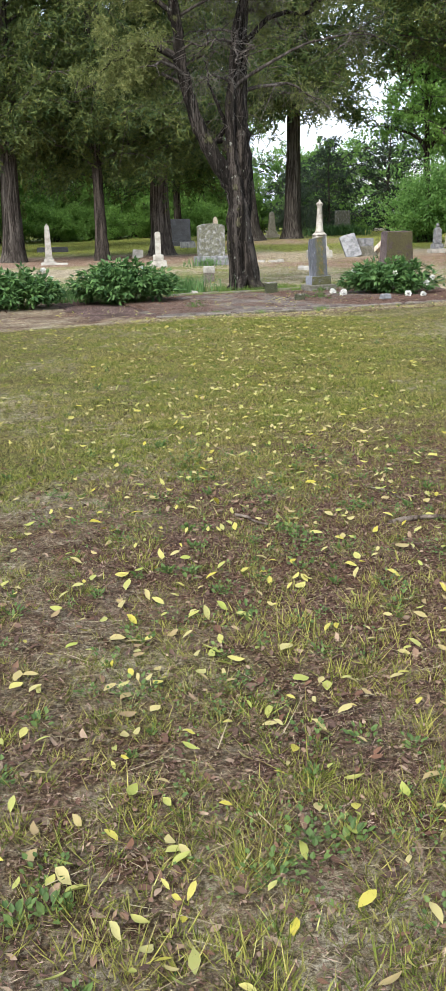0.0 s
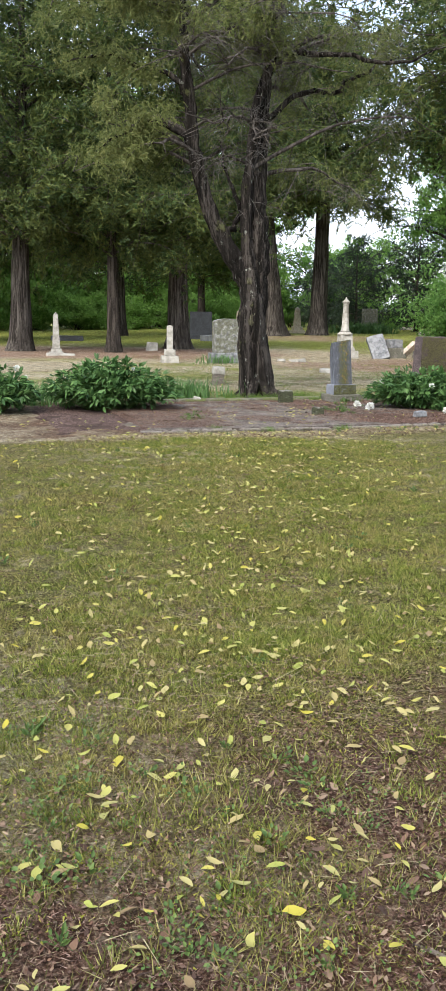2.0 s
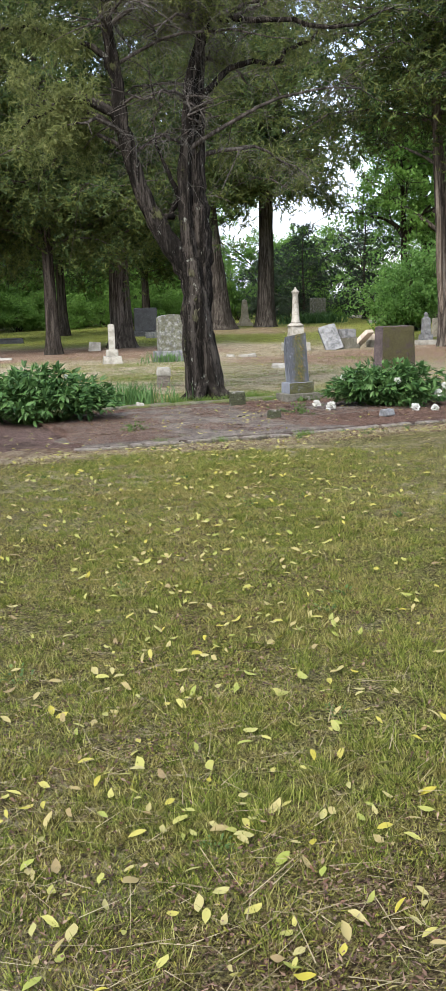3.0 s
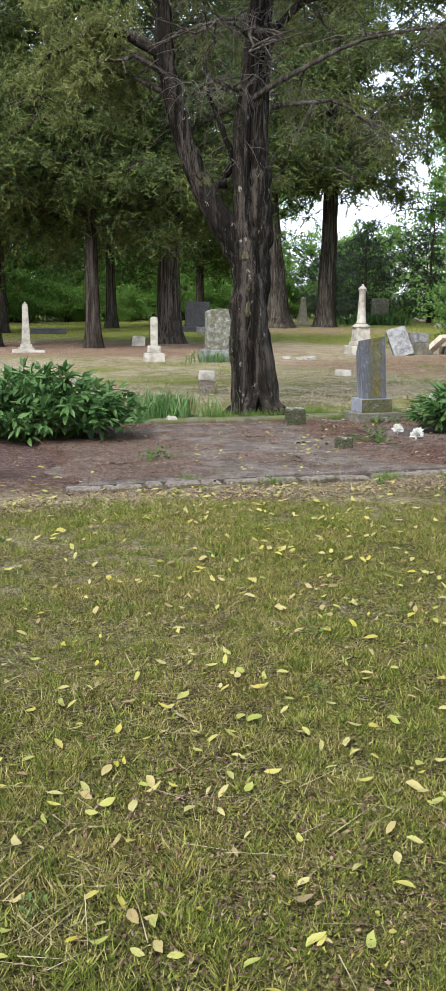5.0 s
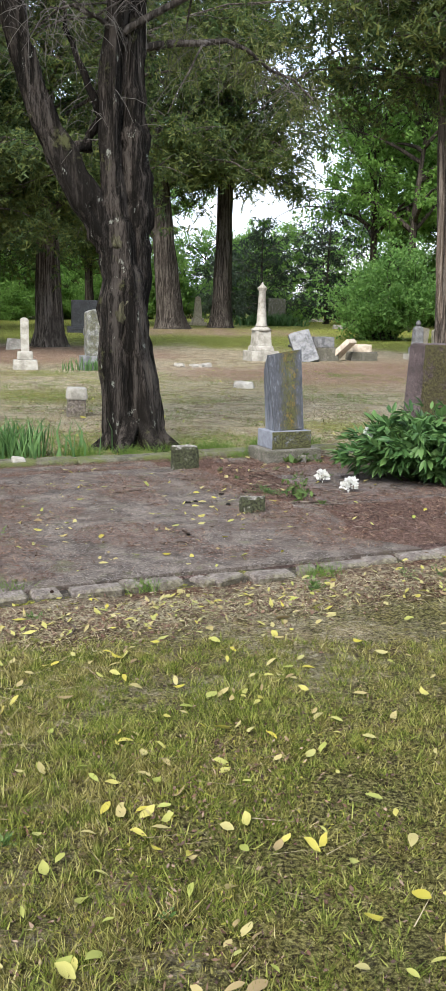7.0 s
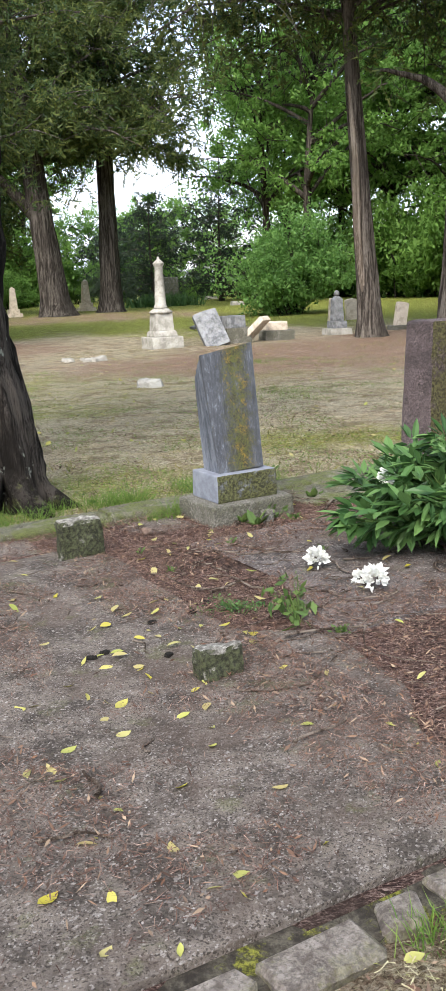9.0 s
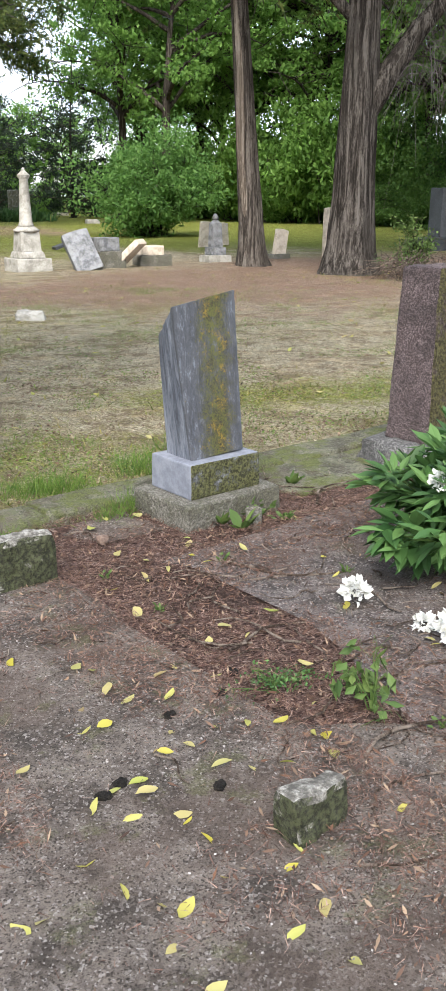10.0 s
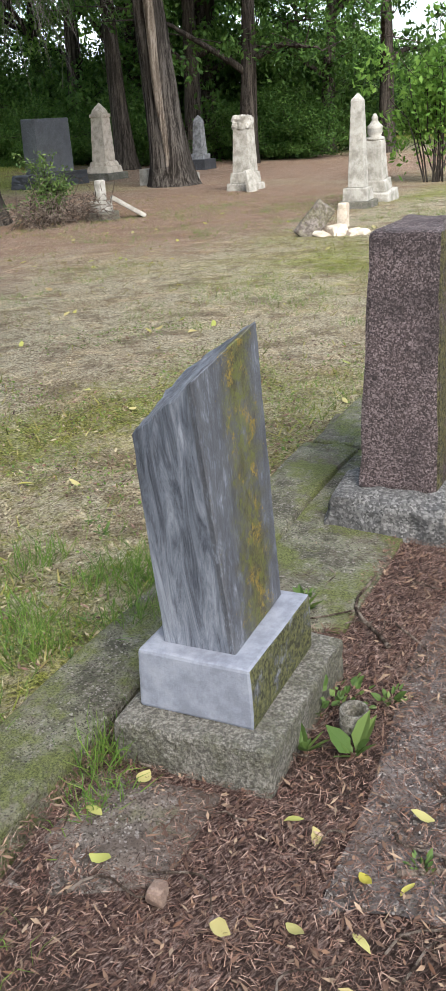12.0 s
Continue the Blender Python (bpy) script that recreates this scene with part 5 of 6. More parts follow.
def broadleaf_parts(h, r, seed, n_leaf, low=0.25, leaf=0.30):
    """Meshes of a broad-leaved tree: trunk with limbs, and a crown of many clumps."""
    rng = np.random.default_rng(seed)
    pts, q = trunk_pts(h * 0.8, (rng.uniform(-1, 1), rng.uniform(-1, 1)), 0.25, rng, 12)
    wood = [tube(pts, trunk_radii(0.019 * h, q, h * 0.8, 0.4), 10, 0.06, 3, seed)]
    tips = []
    for i in range(24):
        z = h * rng.uniform(low, 0.78)
        a = np.array([np.interp(z, pts[:, 2], pts[:, 0]), np.interp(z, pts[:, 2], pts[:, 1]), z])
        ang = i * 2.4 + rng.uniform(-0.4, 0.4)
        reach = r * rng.uniform(0.55, 1.0)
        b = a + np.array([math.cos(ang) * reach, math.sin(ang) * reach, rng.uniform(0.15, 0.8) * reach])
        line = curve_pts(a, b, 8, 0.1 * reach, 0.04 * reach, rng)
        wood.append(tube(line, np.linspace(0.008 * h, 0.02, 8), 5))
        for j in range(7):
            s = line[rng.integers(3, 8)]
            e = s + unit(rng.normal(0, 1, 3)) * r * rng.uniform(0.15, 0.4)
            wood.append(tube(curve_pts(s, e, 4, 0, 0.04, rng), np.linspace(0.03, 0.008, 4), 3))
            tips.append(e)
        tips.append(b)
    tips = np.array(tips)
    n_c = len(tips)
    k = rng.integers(0, n_c, n_leaf)
    size = rng.uniform(0.45, 1.1, n_c)[k][:, None] * r * 0.16
    off = unit(rng.normal(0, 1, (n_leaf, 3))) * rng.random((n_leaf, 1)) ** 0.45 * (1.2, 1.2, 0.75)
    c = tips[k] + off * size
    ax = unit(rng.normal(0, 1, (n_leaf, 3)) + (0, 0, -0.3))
    sd = unit(np.cross(ax, unit(rng.normal(0, 0.6, (n_leaf, 3)) + (0, 0, 1))))
    lv = leaf_quads(c, ax, sd, leaf * rng.uniform(0.6, 1.3, n_leaf), leaf * 0.55 * rng.uniform(0.7, 1.2, n_leaf), 0.1)
    return mesh_np("trunk", *join(wood), True), mesh_np("crown", *lv)


def bush_mesh(h, w, n_leaf, seed, leaf=0.2, stems=26, thick=0.02):
    """Meshes of a round shrub: many stems from the ground and uneven clumps of leaves."""
    rng = np.random.default_rng(seed)
    wood, tips = [], []
    for i in range(stems):
        ang, el = rng.uniform(0, 6.28), rng.uniform(0.25, 1.5)
        d = np.array([math.cos(ang) * math.cos(el) * w / 2, math.sin(ang) * math.cos(el) * w / 2, math.sin(el) * h * 0.95]) * rng.uniform(0.75, 1.02)
        a = rng.normal(0, w * 0.05, 3) * (1, 1, 0)
        line = curve_pts(a, a + d, 7, h * 0.08, 0.03 * w, rng)
        wood.append(tube(line, np.linspace(thick, thick * 0.25, 7), 4))
        for j in range(8):
            s = line[rng.integers(2, 7)]
            e = s + rng.normal(0, 1, 3) * (w * 0.085, w * 0.085, h * 0.075)
            e[2] = max(e[2], 0.06 * h)
            wood.append(tube(np.array([s, (s + e) / 2 + rng.normal(0, 0.01, 3), e]), np.array([thick * 0.35, thick * 0.25, thick * 0.12]), 3))
            tips.append(e)
    tips = np.array(tips)
    k = rng.integers(0, len(tips), n_leaf)
    c = tips[k] + rng.normal(0, 1, (n_leaf, 3)) * (w * 0.05, w * 0.05, h * 0.05)
    c[:, 2] = np.maximum(c[:, 2], 0.02)
    ax = unit(rng.normal(0, 1, (n_leaf, 3)) + (0, 0, 0.1))
    sd = unit(np.cross(ax, unit(rng.normal(0, 0.6, (n_leaf, 3)) + (0, 0, 1))))
    return mesh_np("stemwork", *join(wood), True), mesh_np("foliage", *leaf_quads(c, ax, sd, leaf * rng.uniform(0.6, 1.3, n_leaf), leaf * 0.5 * rng.uniform(0.7, 1.2, n_leaf), 0.1))


# the woods around the burial ground
kinds = []
for i, (h, r, leafmat, low) in enumerate(((15, 5.2, M_LEAF_A, 0.10), (13, 4.8, M_LEAF_B, 0.08), (17, 5.6, M_LEAF_A, 0.12), (9, 3.4, M_LEAF_B, 0.10))):
    tm, cm = broadleaf_parts(h, r, 60 + i, (17000, 16000, 17000, 8000)[i], low, 0.27)
    tree = thing("broadleaf_tree", pose(0, 0, 0), "leafy green broad-leaved tree at the wood's edge", "tree", "woodland trees")
    put("trunk", tm, M_BARK_FAR, tree)
    put("crown", cm, leafmat, tree)
    kinds.append(tree)
tm, cm = broadleaf_parts(17, 5.0, 91, 11500, 0.30, 0.28)
tall_tree = thing("broadleaf_tree", pose(21.5, 42.5, 0), "tall dark-trunked tree in the shady wood", "tree", "woodland trees")
put("trunk", tm, M_BARK_FAR, tall_tree)
put("crown", cm, M_LEAF_B, tall_tree)
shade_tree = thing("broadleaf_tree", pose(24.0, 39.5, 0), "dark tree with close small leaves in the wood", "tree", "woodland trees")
tm2, cm2 = broadleaf_parts(16, 4.6, 93, 15000, 0.14, 0.20)
put("trunk", tm2, M_BARK_FAR, shade_tree)
# crown in the leaf colour that has the wood's shade in it
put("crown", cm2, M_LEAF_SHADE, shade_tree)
wr = random.Random(12)
spots = []
for x0, y0, x1, y1, n, tall in (
    (-34, 52, -14, 78, 7, 1), (-14, 78, 0, 92, 5, 1), (2, 97, 17, 99, 6, 0), (17, 86, 27, 64, 6, 1), (27, 64, 27, 46, 5, 1),
    (26, 46, 33, 35, 5, 1), (34, 36, 44, 24, 4, 1), (44, 20, 46, -20, 5, 1), (-36, 46, -38, -10, 6, 1), (-34, -24, 40, -30, 8, 1), (16, 62, 14, 70, 2, 1)):
    for i in range(n):
        f = (i + 0.5) / n
        spots.append((x0 + (x1 - x0) * f + wr.uniform(-1.5, 1.5), y0 + (y1 - y0) * f + wr.uniform(-1.5, 1.5), tall))
def in_gap(x, y):
    """The opening to the fields, seen past the far obelisks."""
    b = math.degrees(math.atan2(x - 0.5, y - 17.5))
    return 52.5 < b < 62


for i, (x, y, tall) in enumerate(spots):
    if in_gap(x, y):
        x, y, tall = x * 2.2, y * 1.9, 1
    k = i % 3 if tall and y > 15 else 3
    s = wr.uniform(0.85, 1.2) * (1.0 if tall else 0.9)
    m = pose(x, y, 0, 0, 0, wr.uniform(0, 360)) @ Matrix.Diagonal((s, s, s, 1))
    if i < 4:
        kinds[i].matrix_basis = pose(*((-20, 70, 0), (21, 72, 0), (30, 52, 0), (9, 104, 0))[i], 0, 0, 40 * i)
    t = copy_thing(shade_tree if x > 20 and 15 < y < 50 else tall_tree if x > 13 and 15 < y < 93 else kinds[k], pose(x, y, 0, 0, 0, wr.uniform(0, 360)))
    t.scale = (s, s, s * wr.uniform(0.9, 1.1))

sm, lm = bush_mesh(2.6, 4.4, 10500, 71, 0.17, 14)
hedge = thing("undergrowth_bush", pose(-12, 70, 0), "dense green undergrowth bush along the wood's edge", "bush", "undergrowth")
put("stemwork", sm, M_BARK_FAR, hedge)
put("foliage", lm, M_LEAF_B, hedge)
sm2, lm2 = bush_mesh(2.6, 4.4, 13000, 72, 0.115, 18)
thicket = thing("undergrowth_bush", pose(23.5, 44, 0), "thicket of small green leaves along the shady wood", "bush", "undergrowth")
put("stemwork", sm2, M_BARK_FAR, thicket)
# same shade-darkened leaf colour as the near trees
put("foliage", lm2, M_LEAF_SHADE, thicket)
for x0, y0, x1, y1, n in ((-30, 46, -14, 68, 8), (-13, 71, 0, 84, 7), (0, 90, 18, 92, 7), (17, 82, 24, 62, 7), (25, 60, 24.5, 46, 6), (24.5, 45, 30, 35, 6), (31, 33, 42, 20, 6)):
    for i in range(n):
        f = (i + 0.5) / n
        if in_gap(x0 + (x1 - x0) * f, y0 + (y1 - y0) * f):
            continue
        kind = thicket if y1 < 62 and x0 > 10 else hedge
        t = copy_thing(kind, pose(x0 + (x1 - x0) * f + wr.uniform(-1, 1), y0 + (y1 - y0) * f + wr.uniform(-1, 1), -0.05, 0, 0, wr.uniform(0, 360)))
        s = wr.uniform(0.75, 1.25)
        t.scale = (s, s, s * wr.uniform(0.8, 1.3))
        if not (x0 == 0 and y0 == 90):
            px, py = x0 + (x1 - x0) * f, y0 + (y1 - y0) * f
            away = unit(np.array([px, py - 18.0])) * 4.5
            t = copy_thing(kind, pose(px + away[0], py + away[1], -0.05, 0, 0, wr.uniform(0, 360)))
            s = wr.uniform(1.5, 2.1)
            t.scale = (s, s, s * wr.uniform(0.9, 1.3))

for x, y in ((24.6, 42.6), (29.5, 38.0), (27.5, 45.5), (24.5, 66.0), (27.0, 63.0), (22.0, 70.0)):
    t = copy_thing(shade_tree if y < 50 else tall_tree, pose(x, y, -0.05, 0, 0, wr.uniform(0, 360)))
    s = wr.uniform(0.85, 1.15)
    t.scale = (s, s, s)

for x, y in ((23.4, 62.5), (25.4, 61.5), (21.4, 66.5)):
    t = copy_thing(hedge, pose(x, y, -0.05, 0, 0, wr.uniform(0, 360)))
    t.scale = (1.9, 1.9, 2.4)

# a far hedge across the opening to the fields
for i in range(7):
    b, q = radians(49 + 2.7 * i), 56 + 4 * wr.random()
    t = copy_thing(hedge, pose(0.5 + q * math.sin(b), 17.5 + q * math.cos(b), -0.05, 0, 0, wr.uniform(0, 360)))
    t.scale = (1.7, 1.7, wr.uniform(1.7, 2.1))

sm, lm = bush_mesh(3.4, 4.8, 21000, 73, 0.18, 44, 0.03)
ob = thing("round_shrub", pose(10.0, 49.5, 0), "large rounded green shrub on the lawn", "shrub")
put("stemwork", sm, M_BARK_FAR, ob)
put("foliage", lm, M_SHRUB, ob)
for x, y, s in ((8.4, 82, 1.0), (12.8, 79, 1.15), (6.0, 88, 0.8)):
    cedar(x, y, 7.5 * s, 0.14, 0.5, 3.0 * s, "young dark cedar in the hedge", int(x * 7), n_leaf=12000, limbs=40, leaf_len=0.3, leaf=M_CEDAR_BLUE, bark=M_BARK_FAR)
sm, lm = bush_mesh(3.2, 2.6, 2600, 75, 0.16, 16, 0.02)
ob = thing("sapling", pose(18.0, 28.6, 0), "bright leafy sapling at the edge of the clearing", "sapling")
put("stemwork", sm, M_BARK_FAR, ob)
put("foliage", lm, M_LEAF_A, ob)
sm, lm = bush_mesh(1.15, 1.0, 1900, 76, 0.07, 16, 0.010)
ob = thing("small_bush", pose(9.75, 30.6, 0), "small fresh green bush growing from dead brush", "bush")
put("stemwork", sm, M_BARK_FAR, ob)
put("foliage", lm, M_WEED, ob)
rng = np.random.default_rng(33)
bp = np.stack([rng.uniform(9.0, 10.6, 60), rng.uniform(29.9, 30.7, 60), rng.uniform(0.02, 0.30, 60)], -1)
tagged(put("dead_brush", mesh_np("dead_brush", *hanging_twigs(bp, 420, 0.7, rng, 0.008, 0.25), True), M_STICK), "heap of dead grey brush at a cedar's foot", "brush pile", kind="stuff")


# ---- plants in and about the plot ----
def peony(x, y, w, d, h, n, label, seed, flowers=()):
    """A peony: many stems with broad lance-shaped leaflets in threes, and white blooms."""
    rng = np.random.default_rng(seed)
    bush = thing("peony_bush", pose(x, y, 0), label, "peony", "peonies")
    wood, C, A, S = [], [], [], []
    for i in range(n):
        ang, q = rng.uniform(0, 6.28), math.sqrt(rng.random())
        top = np.array([math.cos(ang) * q * w / 2, math.sin(ang) * q * d / 2, h * (1 - 0.55 * q ** 2) * rng.uniform(0.8, 1.08)])
        foot = np.array([top[0] * 0.35, top[1] * 0.35, -0.02])
        line = curve_pts(foot, top, 5, 0.03, 0.015, rng)
        wood.append(tube(line, np.linspace(0.006, 0.003, 5), 3))
        for j in range(9):
            s = line[rng.integers(2, 5)] + rng.normal(0, 0.025, 3)
            out = unit(np.array([top[0], top[1], 0]) * 0.8 + rng.normal(0, 0.35, 3) + (0, 0, 0.12))
            for k in (-0.75, 0.0, 0.75):
                a = unit(np.array([out[0] * math.cos(k) - out[1] * math.sin(k), out[0] * math.sin(k) + out[1] * math.cos(k), out[2] - 0.25 + rng.normal(0, 0.2)]))
                C.append(s + a * 0.085)
                A.append(a)
                S.append(unit(np.cross(a, np.array([0, 0, 1.0]) + rng.normal(0, 0.35, 3))))
    m = len(C)
    put("stemwork", mesh_np("stemwork", *join(wood), True), M_WEED, bush)
    ln = rng.uniform(0.085, 0.15, m)
    put("foliage", mesh_np("foliage", *leaf_hex(np.array(C), np.array(A), np.array(S), ln, ln * rng.uniform(0.30, 0.42, m), 0.16)), M_PEONY, bush)
    for fx, fy, fz, fr in flowers:
        k = 120
        a = unit(rng.normal(0, 1, (k, 3)) * (1, 1, 0.8) + (0, 0, 0.45))
        sd = unit(np.cross(a, rng.normal(0, 1, (k, 3))))
        c = a * fr * rng.uniform(0.35, 0.75, k)[:, None]
        fr *= 0.62
        put("flower", mesh_np("flower", *leaf_hex(c, a, sd, fr * rng.uniform(0.4, 0.75, k), fr * rng.uniform(0.4, 0.6, k), 0.25)), M_PETAL, bush, "full white bloom", pose(fx, fy, fz))
    return bush


peony(3.14, 17.88, 1.75, 1.2, 0.56, 140, "leafy peony bush with white blooms drooping to the ground", 81,
      ((-1.05, -0.16, 0.08, 0.075), (-0.90, -0.56, 0.09, 0.08), (-0.92, -0.42, 0.05, 0.055), (-0.67, -0.06, 0.42, 0.06), (0.0, -0.5, 0.40, 0.06), (0.55, -0.55, 0.22, 0.07), (0.7, -0.3, 0.3, 0.06), (0.2, -0.75, 0.06, 0.08), (0.45, -0.8, 0.05, 0.07)))
peony(-1.60, 17.0, 1.95, 1.25, 0.68, 170, "dense dark green peony bush on the plot's edge", 82, ((0.35, -0.1, 0.62, 0.035), (0.1, 0.3, 0.66, 0.04)))
peony(-3.35, 16.5, 1.5, 1.2, 0.62, 120, "rounded dark green peony bush with a white bloom", 83, ((0.45, 0.2, 0.62, 0.06), (0.6, 0.1, 0.5, 0.04)))


def blade_clump(name, x, y, w, d, n, h, width, mat, label, category, seed, bend=0.35, group=""):
    """A clump of upright blades, each bent over in two pieces."""
    rng = np.random.default_rng(seed)
    b = np.stack([rng.normal(0, w / 3.2, n), rng.normal(0, d / 3.2, n), np.full(n, -0.01)], -1)
    hh = h * rng.uniform(0.55, 1.15, n)
    d1 = unit(rng.normal(0, bend, (n, 3)) * (1, 1, 0) + (0, 0, 1))
    d2 = unit(d1 + rng.normal(0, bend * 1.6, (n, 3)) * (1, 1, 0.3) - (0, 0, 0.15))
    sd = unit(np.cross(d1, rng.normal(0, 1, (n, 3))))
    p1, p2 = b + d1 * hh[:, None] * 0.6, b + d1 * hh[:, None] * 0.6 + d2 * hh[:, None] * 0.4
    v = np.stack([b - sd * width, b + sd * width, p1 + sd * width * 0.85, p1 - sd * width * 0.85, p2], 1).reshape(-1, 3)
    k = np.arange(n)[:, None] * 5
    f = np.concatenate([k + [0, 1, 2], k + [0, 2, 3], k + [3, 2, 4]])
    ob = put(name, mesh_np(name, v, f), mat, m=pose(x, y, 0))
    return tagged(ob, label, category, group, "stuff")


for x, y, w, d, n, h, seed in ((-0.55, 18.95, 1.0, 0.5, 260, 0.40, 1), (-2.75, 17.6, 0.9, 0.6, 200, 0.38, 2), (-0.55, 30.0, 0.8, 0.4, 150, 0.30, 3), (-3.0, 18.6, 1.0, 0.6, 160, 0.34, 4)):
    blade_clump("iris_clump", x, y, w, d, n, h, 0.010, M_IRIS, "clump of upright green iris leaves", "iris", seed, 0.22, "iris clumps")
lily = blade_clump("lily_clump", 7.9, 71, 2.8, 1.4, 900, 0.85, 0.05, M_IRIS, "wide bed of bright green lily leaves", "lily bed", 9, 0.45)
cl = random.Random(6)
for i in range(34):
    uu = cl.uniform(4.6, 10.0)
    vv = 17.68 + abs(cl.gauss(0, 0.22)) + (0.1 if cl.random() < 0.3 else 0)
    if 7.85 < uu < 8.75 and vv < 17.75 or abs(uu - 7.2) < 0.30 and abs(vv - 18.2) < 0.3 or uu > 9.0 and vv < 18.2:
        continue
    xx, yy = to_xy(uu, vv)
    blade_clump("grass_tuft", xx, yy, 0.26, 0.16, cl.randrange(110, 190), cl.uniform(0.10, 0.20), 0.0014, M_FRESH, "tuft of fresh grass behind the kerb", "grass tuft", 100 + i, 0.45, "grass tufts")
for x, y, h in ((1.60, 19.05, 0.17), (1.48, 18.95, 0.12), (1.66, 15.2, 0.10), (0.72, 14.95, 0.08), (0.05, 14.9, 0.10), (1.0, 18.75, 0.14), (2.3, 19.7, 0.16), (2.05, 19.5, 0.2)):
    blade_clump("grass_tuft", x, y, 0.16, 0.10, 120, h, 0.0014, M_FRESH, "tuft of grass in a joint of the kerb", "grass tuft", int(x * 100), 0.5, "grass tufts")


def weed_mesh(seed, n, spread, length, aspect, rise=0.5):
    """A rosette whose leaves spring from one root."""
    rng = np.random.default_rng(seed)
    ang = rng.uniform(0, 6.28, n)
    ax = unit(np.stack([np.cos(ang), np.sin(ang), rng.uniform(0.1, rise, n)], -1))
    sd = unit(np.cross(ax, unit(rng.normal(0, 0.35, (n, 3)) + (0, 0, 1))))
    ln = length * rng.uniform(0.5, 1.2, n)
    c = ax * (ln * 0.55 + spread * rng.random(n))[:, None]
    v, f = leaf_hex(c, ax, sd, ln, ln * aspect)
    v[:, 2] = np.maximum(v[:, 2], 0.002)
    return mesh_np("weed", v, f)


weeds = [weed_mesh(1, 22, 0.06, 0.030, 0.6, 1.2), weed_mesh(2, 34, 0.08, 0.022, 0.7, 1.5), weed_mesh(3, 26, 0.05, 0.034, 0.45, 1.6), weed_mesh(4, 40, 0.10, 0.020, 0.75, 1.0), weed_mesh(5, 9, 0.01, 0.085, 0.45, 1.6)]
wd = random.Random(9)
spots = [(wd.gauss(0.3, 0.9), wd.uniform(1.7, 6.3)) for i in range(210)] + [(wd.gauss(1.4, 0.5), wd.uniform(4.2, 5.8)) for i in range(22)] + [(wd.uniform(-1, 2.5), wd.uniform(6.5, 13)) for i in range(24)]
spots += [to_xy(wd.uniform(4.5, 9), wd.uniform(13.3, 13.65)) for i in range(14)] + [to_xy(wd.uniform(6.0, 9.4), wd.uniform(17.65, 18.4)) for i in range(12)]
for x, y in spots:
    k = wd.randrange(4)
    ob = put("weed", weeds[k], M_WEED, m=pose(x, y, float(height(x, y)) + 0.002, 0, 0, wd.uniform(0, 360)))
    s = wd.uniform(0.45, 0.95)
    ob.scale = (s, s, s)
    tagged(ob, "small green broad-leaved weed in the ground cover", "weed", "weeds", "stuff")
for x, y, k, s in ((1.99, 18.60, 4, 1.1), (2.06, 18.78, 1, 1.3), (2.14, 18.75, 1, 1.2), (2.22, 18.66, 2, 1.0), (1.93, 18.70, 4, 0.8), (2.46, 19.15, 4, 0.9), (2.52, 19.2, 2, 0.9), (1.78, 18.27, 2, 0.7), (1.30, 18.25, 2, 0.6), (-0.30, 15.9, 3, 1.6), (-0.2, 15.8, 1, 1.4), (1.42, 17.9, 2, 0.6), (1.95, 16.9, 2, 0.8), (2.2, 18.0, 2, 0.7)):
    ob = put("weed", weeds[k], M_WEED, m=pose(x, y, 0.02, 0, 0, wd.uniform(0, 360)))
    ob.scale = (s, s, s)
    tagged(ob, "small leafy weed sprouting in the plot litter", "weed", "weeds", "stuff")

for x, y, h, w, n, lf, mat in ((1.82, 17.06, 0.24, 0.30, 60, 0.055, M_WEED), (1.62, 17.25, 0.10, 0.34, 260, 0.016, M_PEONY), (-0.34, 15.72, 0.10, 0.30, 120, 0.03, M_WEED)):
    sm, lm = bush_mesh(h, w, n, int(x * 50) + 300, lf, 9, 0.003)
    ob = thing("seedling", pose(x, y, 0.01), "young green seedling growing out of the litter", "seedling", "seedlings")
    put("stemwork", sm, M_WEED, ob)
    put("foliage", lm, mat, ob)

# ---- fallen leaves ----


def leaf_mesh(seed, k=1):
    """A pointed leaf, folded along its rib and curled."""
    rng = np.random.default_rng(seed)
    xs = np.array([-0.5, -0.28, 0.0, 0.26, 0.5])
    ws = np.array([0.03, 0.17, 0.21, 0.15, 0.01]) * rng.uniform(0.75, 1.25)
    bend, cup = rng.uniform(-0.5, 0.7), rng.uniform(0.05, 0.6)
    mid = np.stack([xs, rng.uniform(-0.06, 0.06) * np.sin(xs * 6), bend * xs ** 2], -1)
    lft, rgt = mid + np.stack([0 * xs, ws, cup * ws], -1), mid + np.stack([0 * xs, -ws, cup * ws * rng.uniform(0.3, 1.2)], -1)
    v = np.concatenate([lft, mid, rgt])
    f = [(i, i + 5, i + 6, i + 1) for i in range(4)] + [(i + 5, i + 10, i + 11, i + 6) for i in range(4)]
    v[:, 2] -= v[:, 2].min()
    return v, np.array(f)


M_FLAKE = leaf_mat("bark_flakes", (0.030, 0.019, 0.015), (0.10, 0.056, 0.038), (0.17, 0.105, 0.072), (0.06, 0.036, 0.028), (0.33, 0.24, 0.165), (0.13, 0.066, 0.04), (0.05, 0.03, 0.024), rough=0.9, translucent=0.0, spread=6.0)
shapes = [leaf_mesh(s) for s in range(8)]
leaf_meshes = [mesh_np("fallen_leaf", v, f, True) for v, f in shapes]
for me in leaf_meshes:
    me.materials.append(M_YELLOW)
lr = random.Random(17)


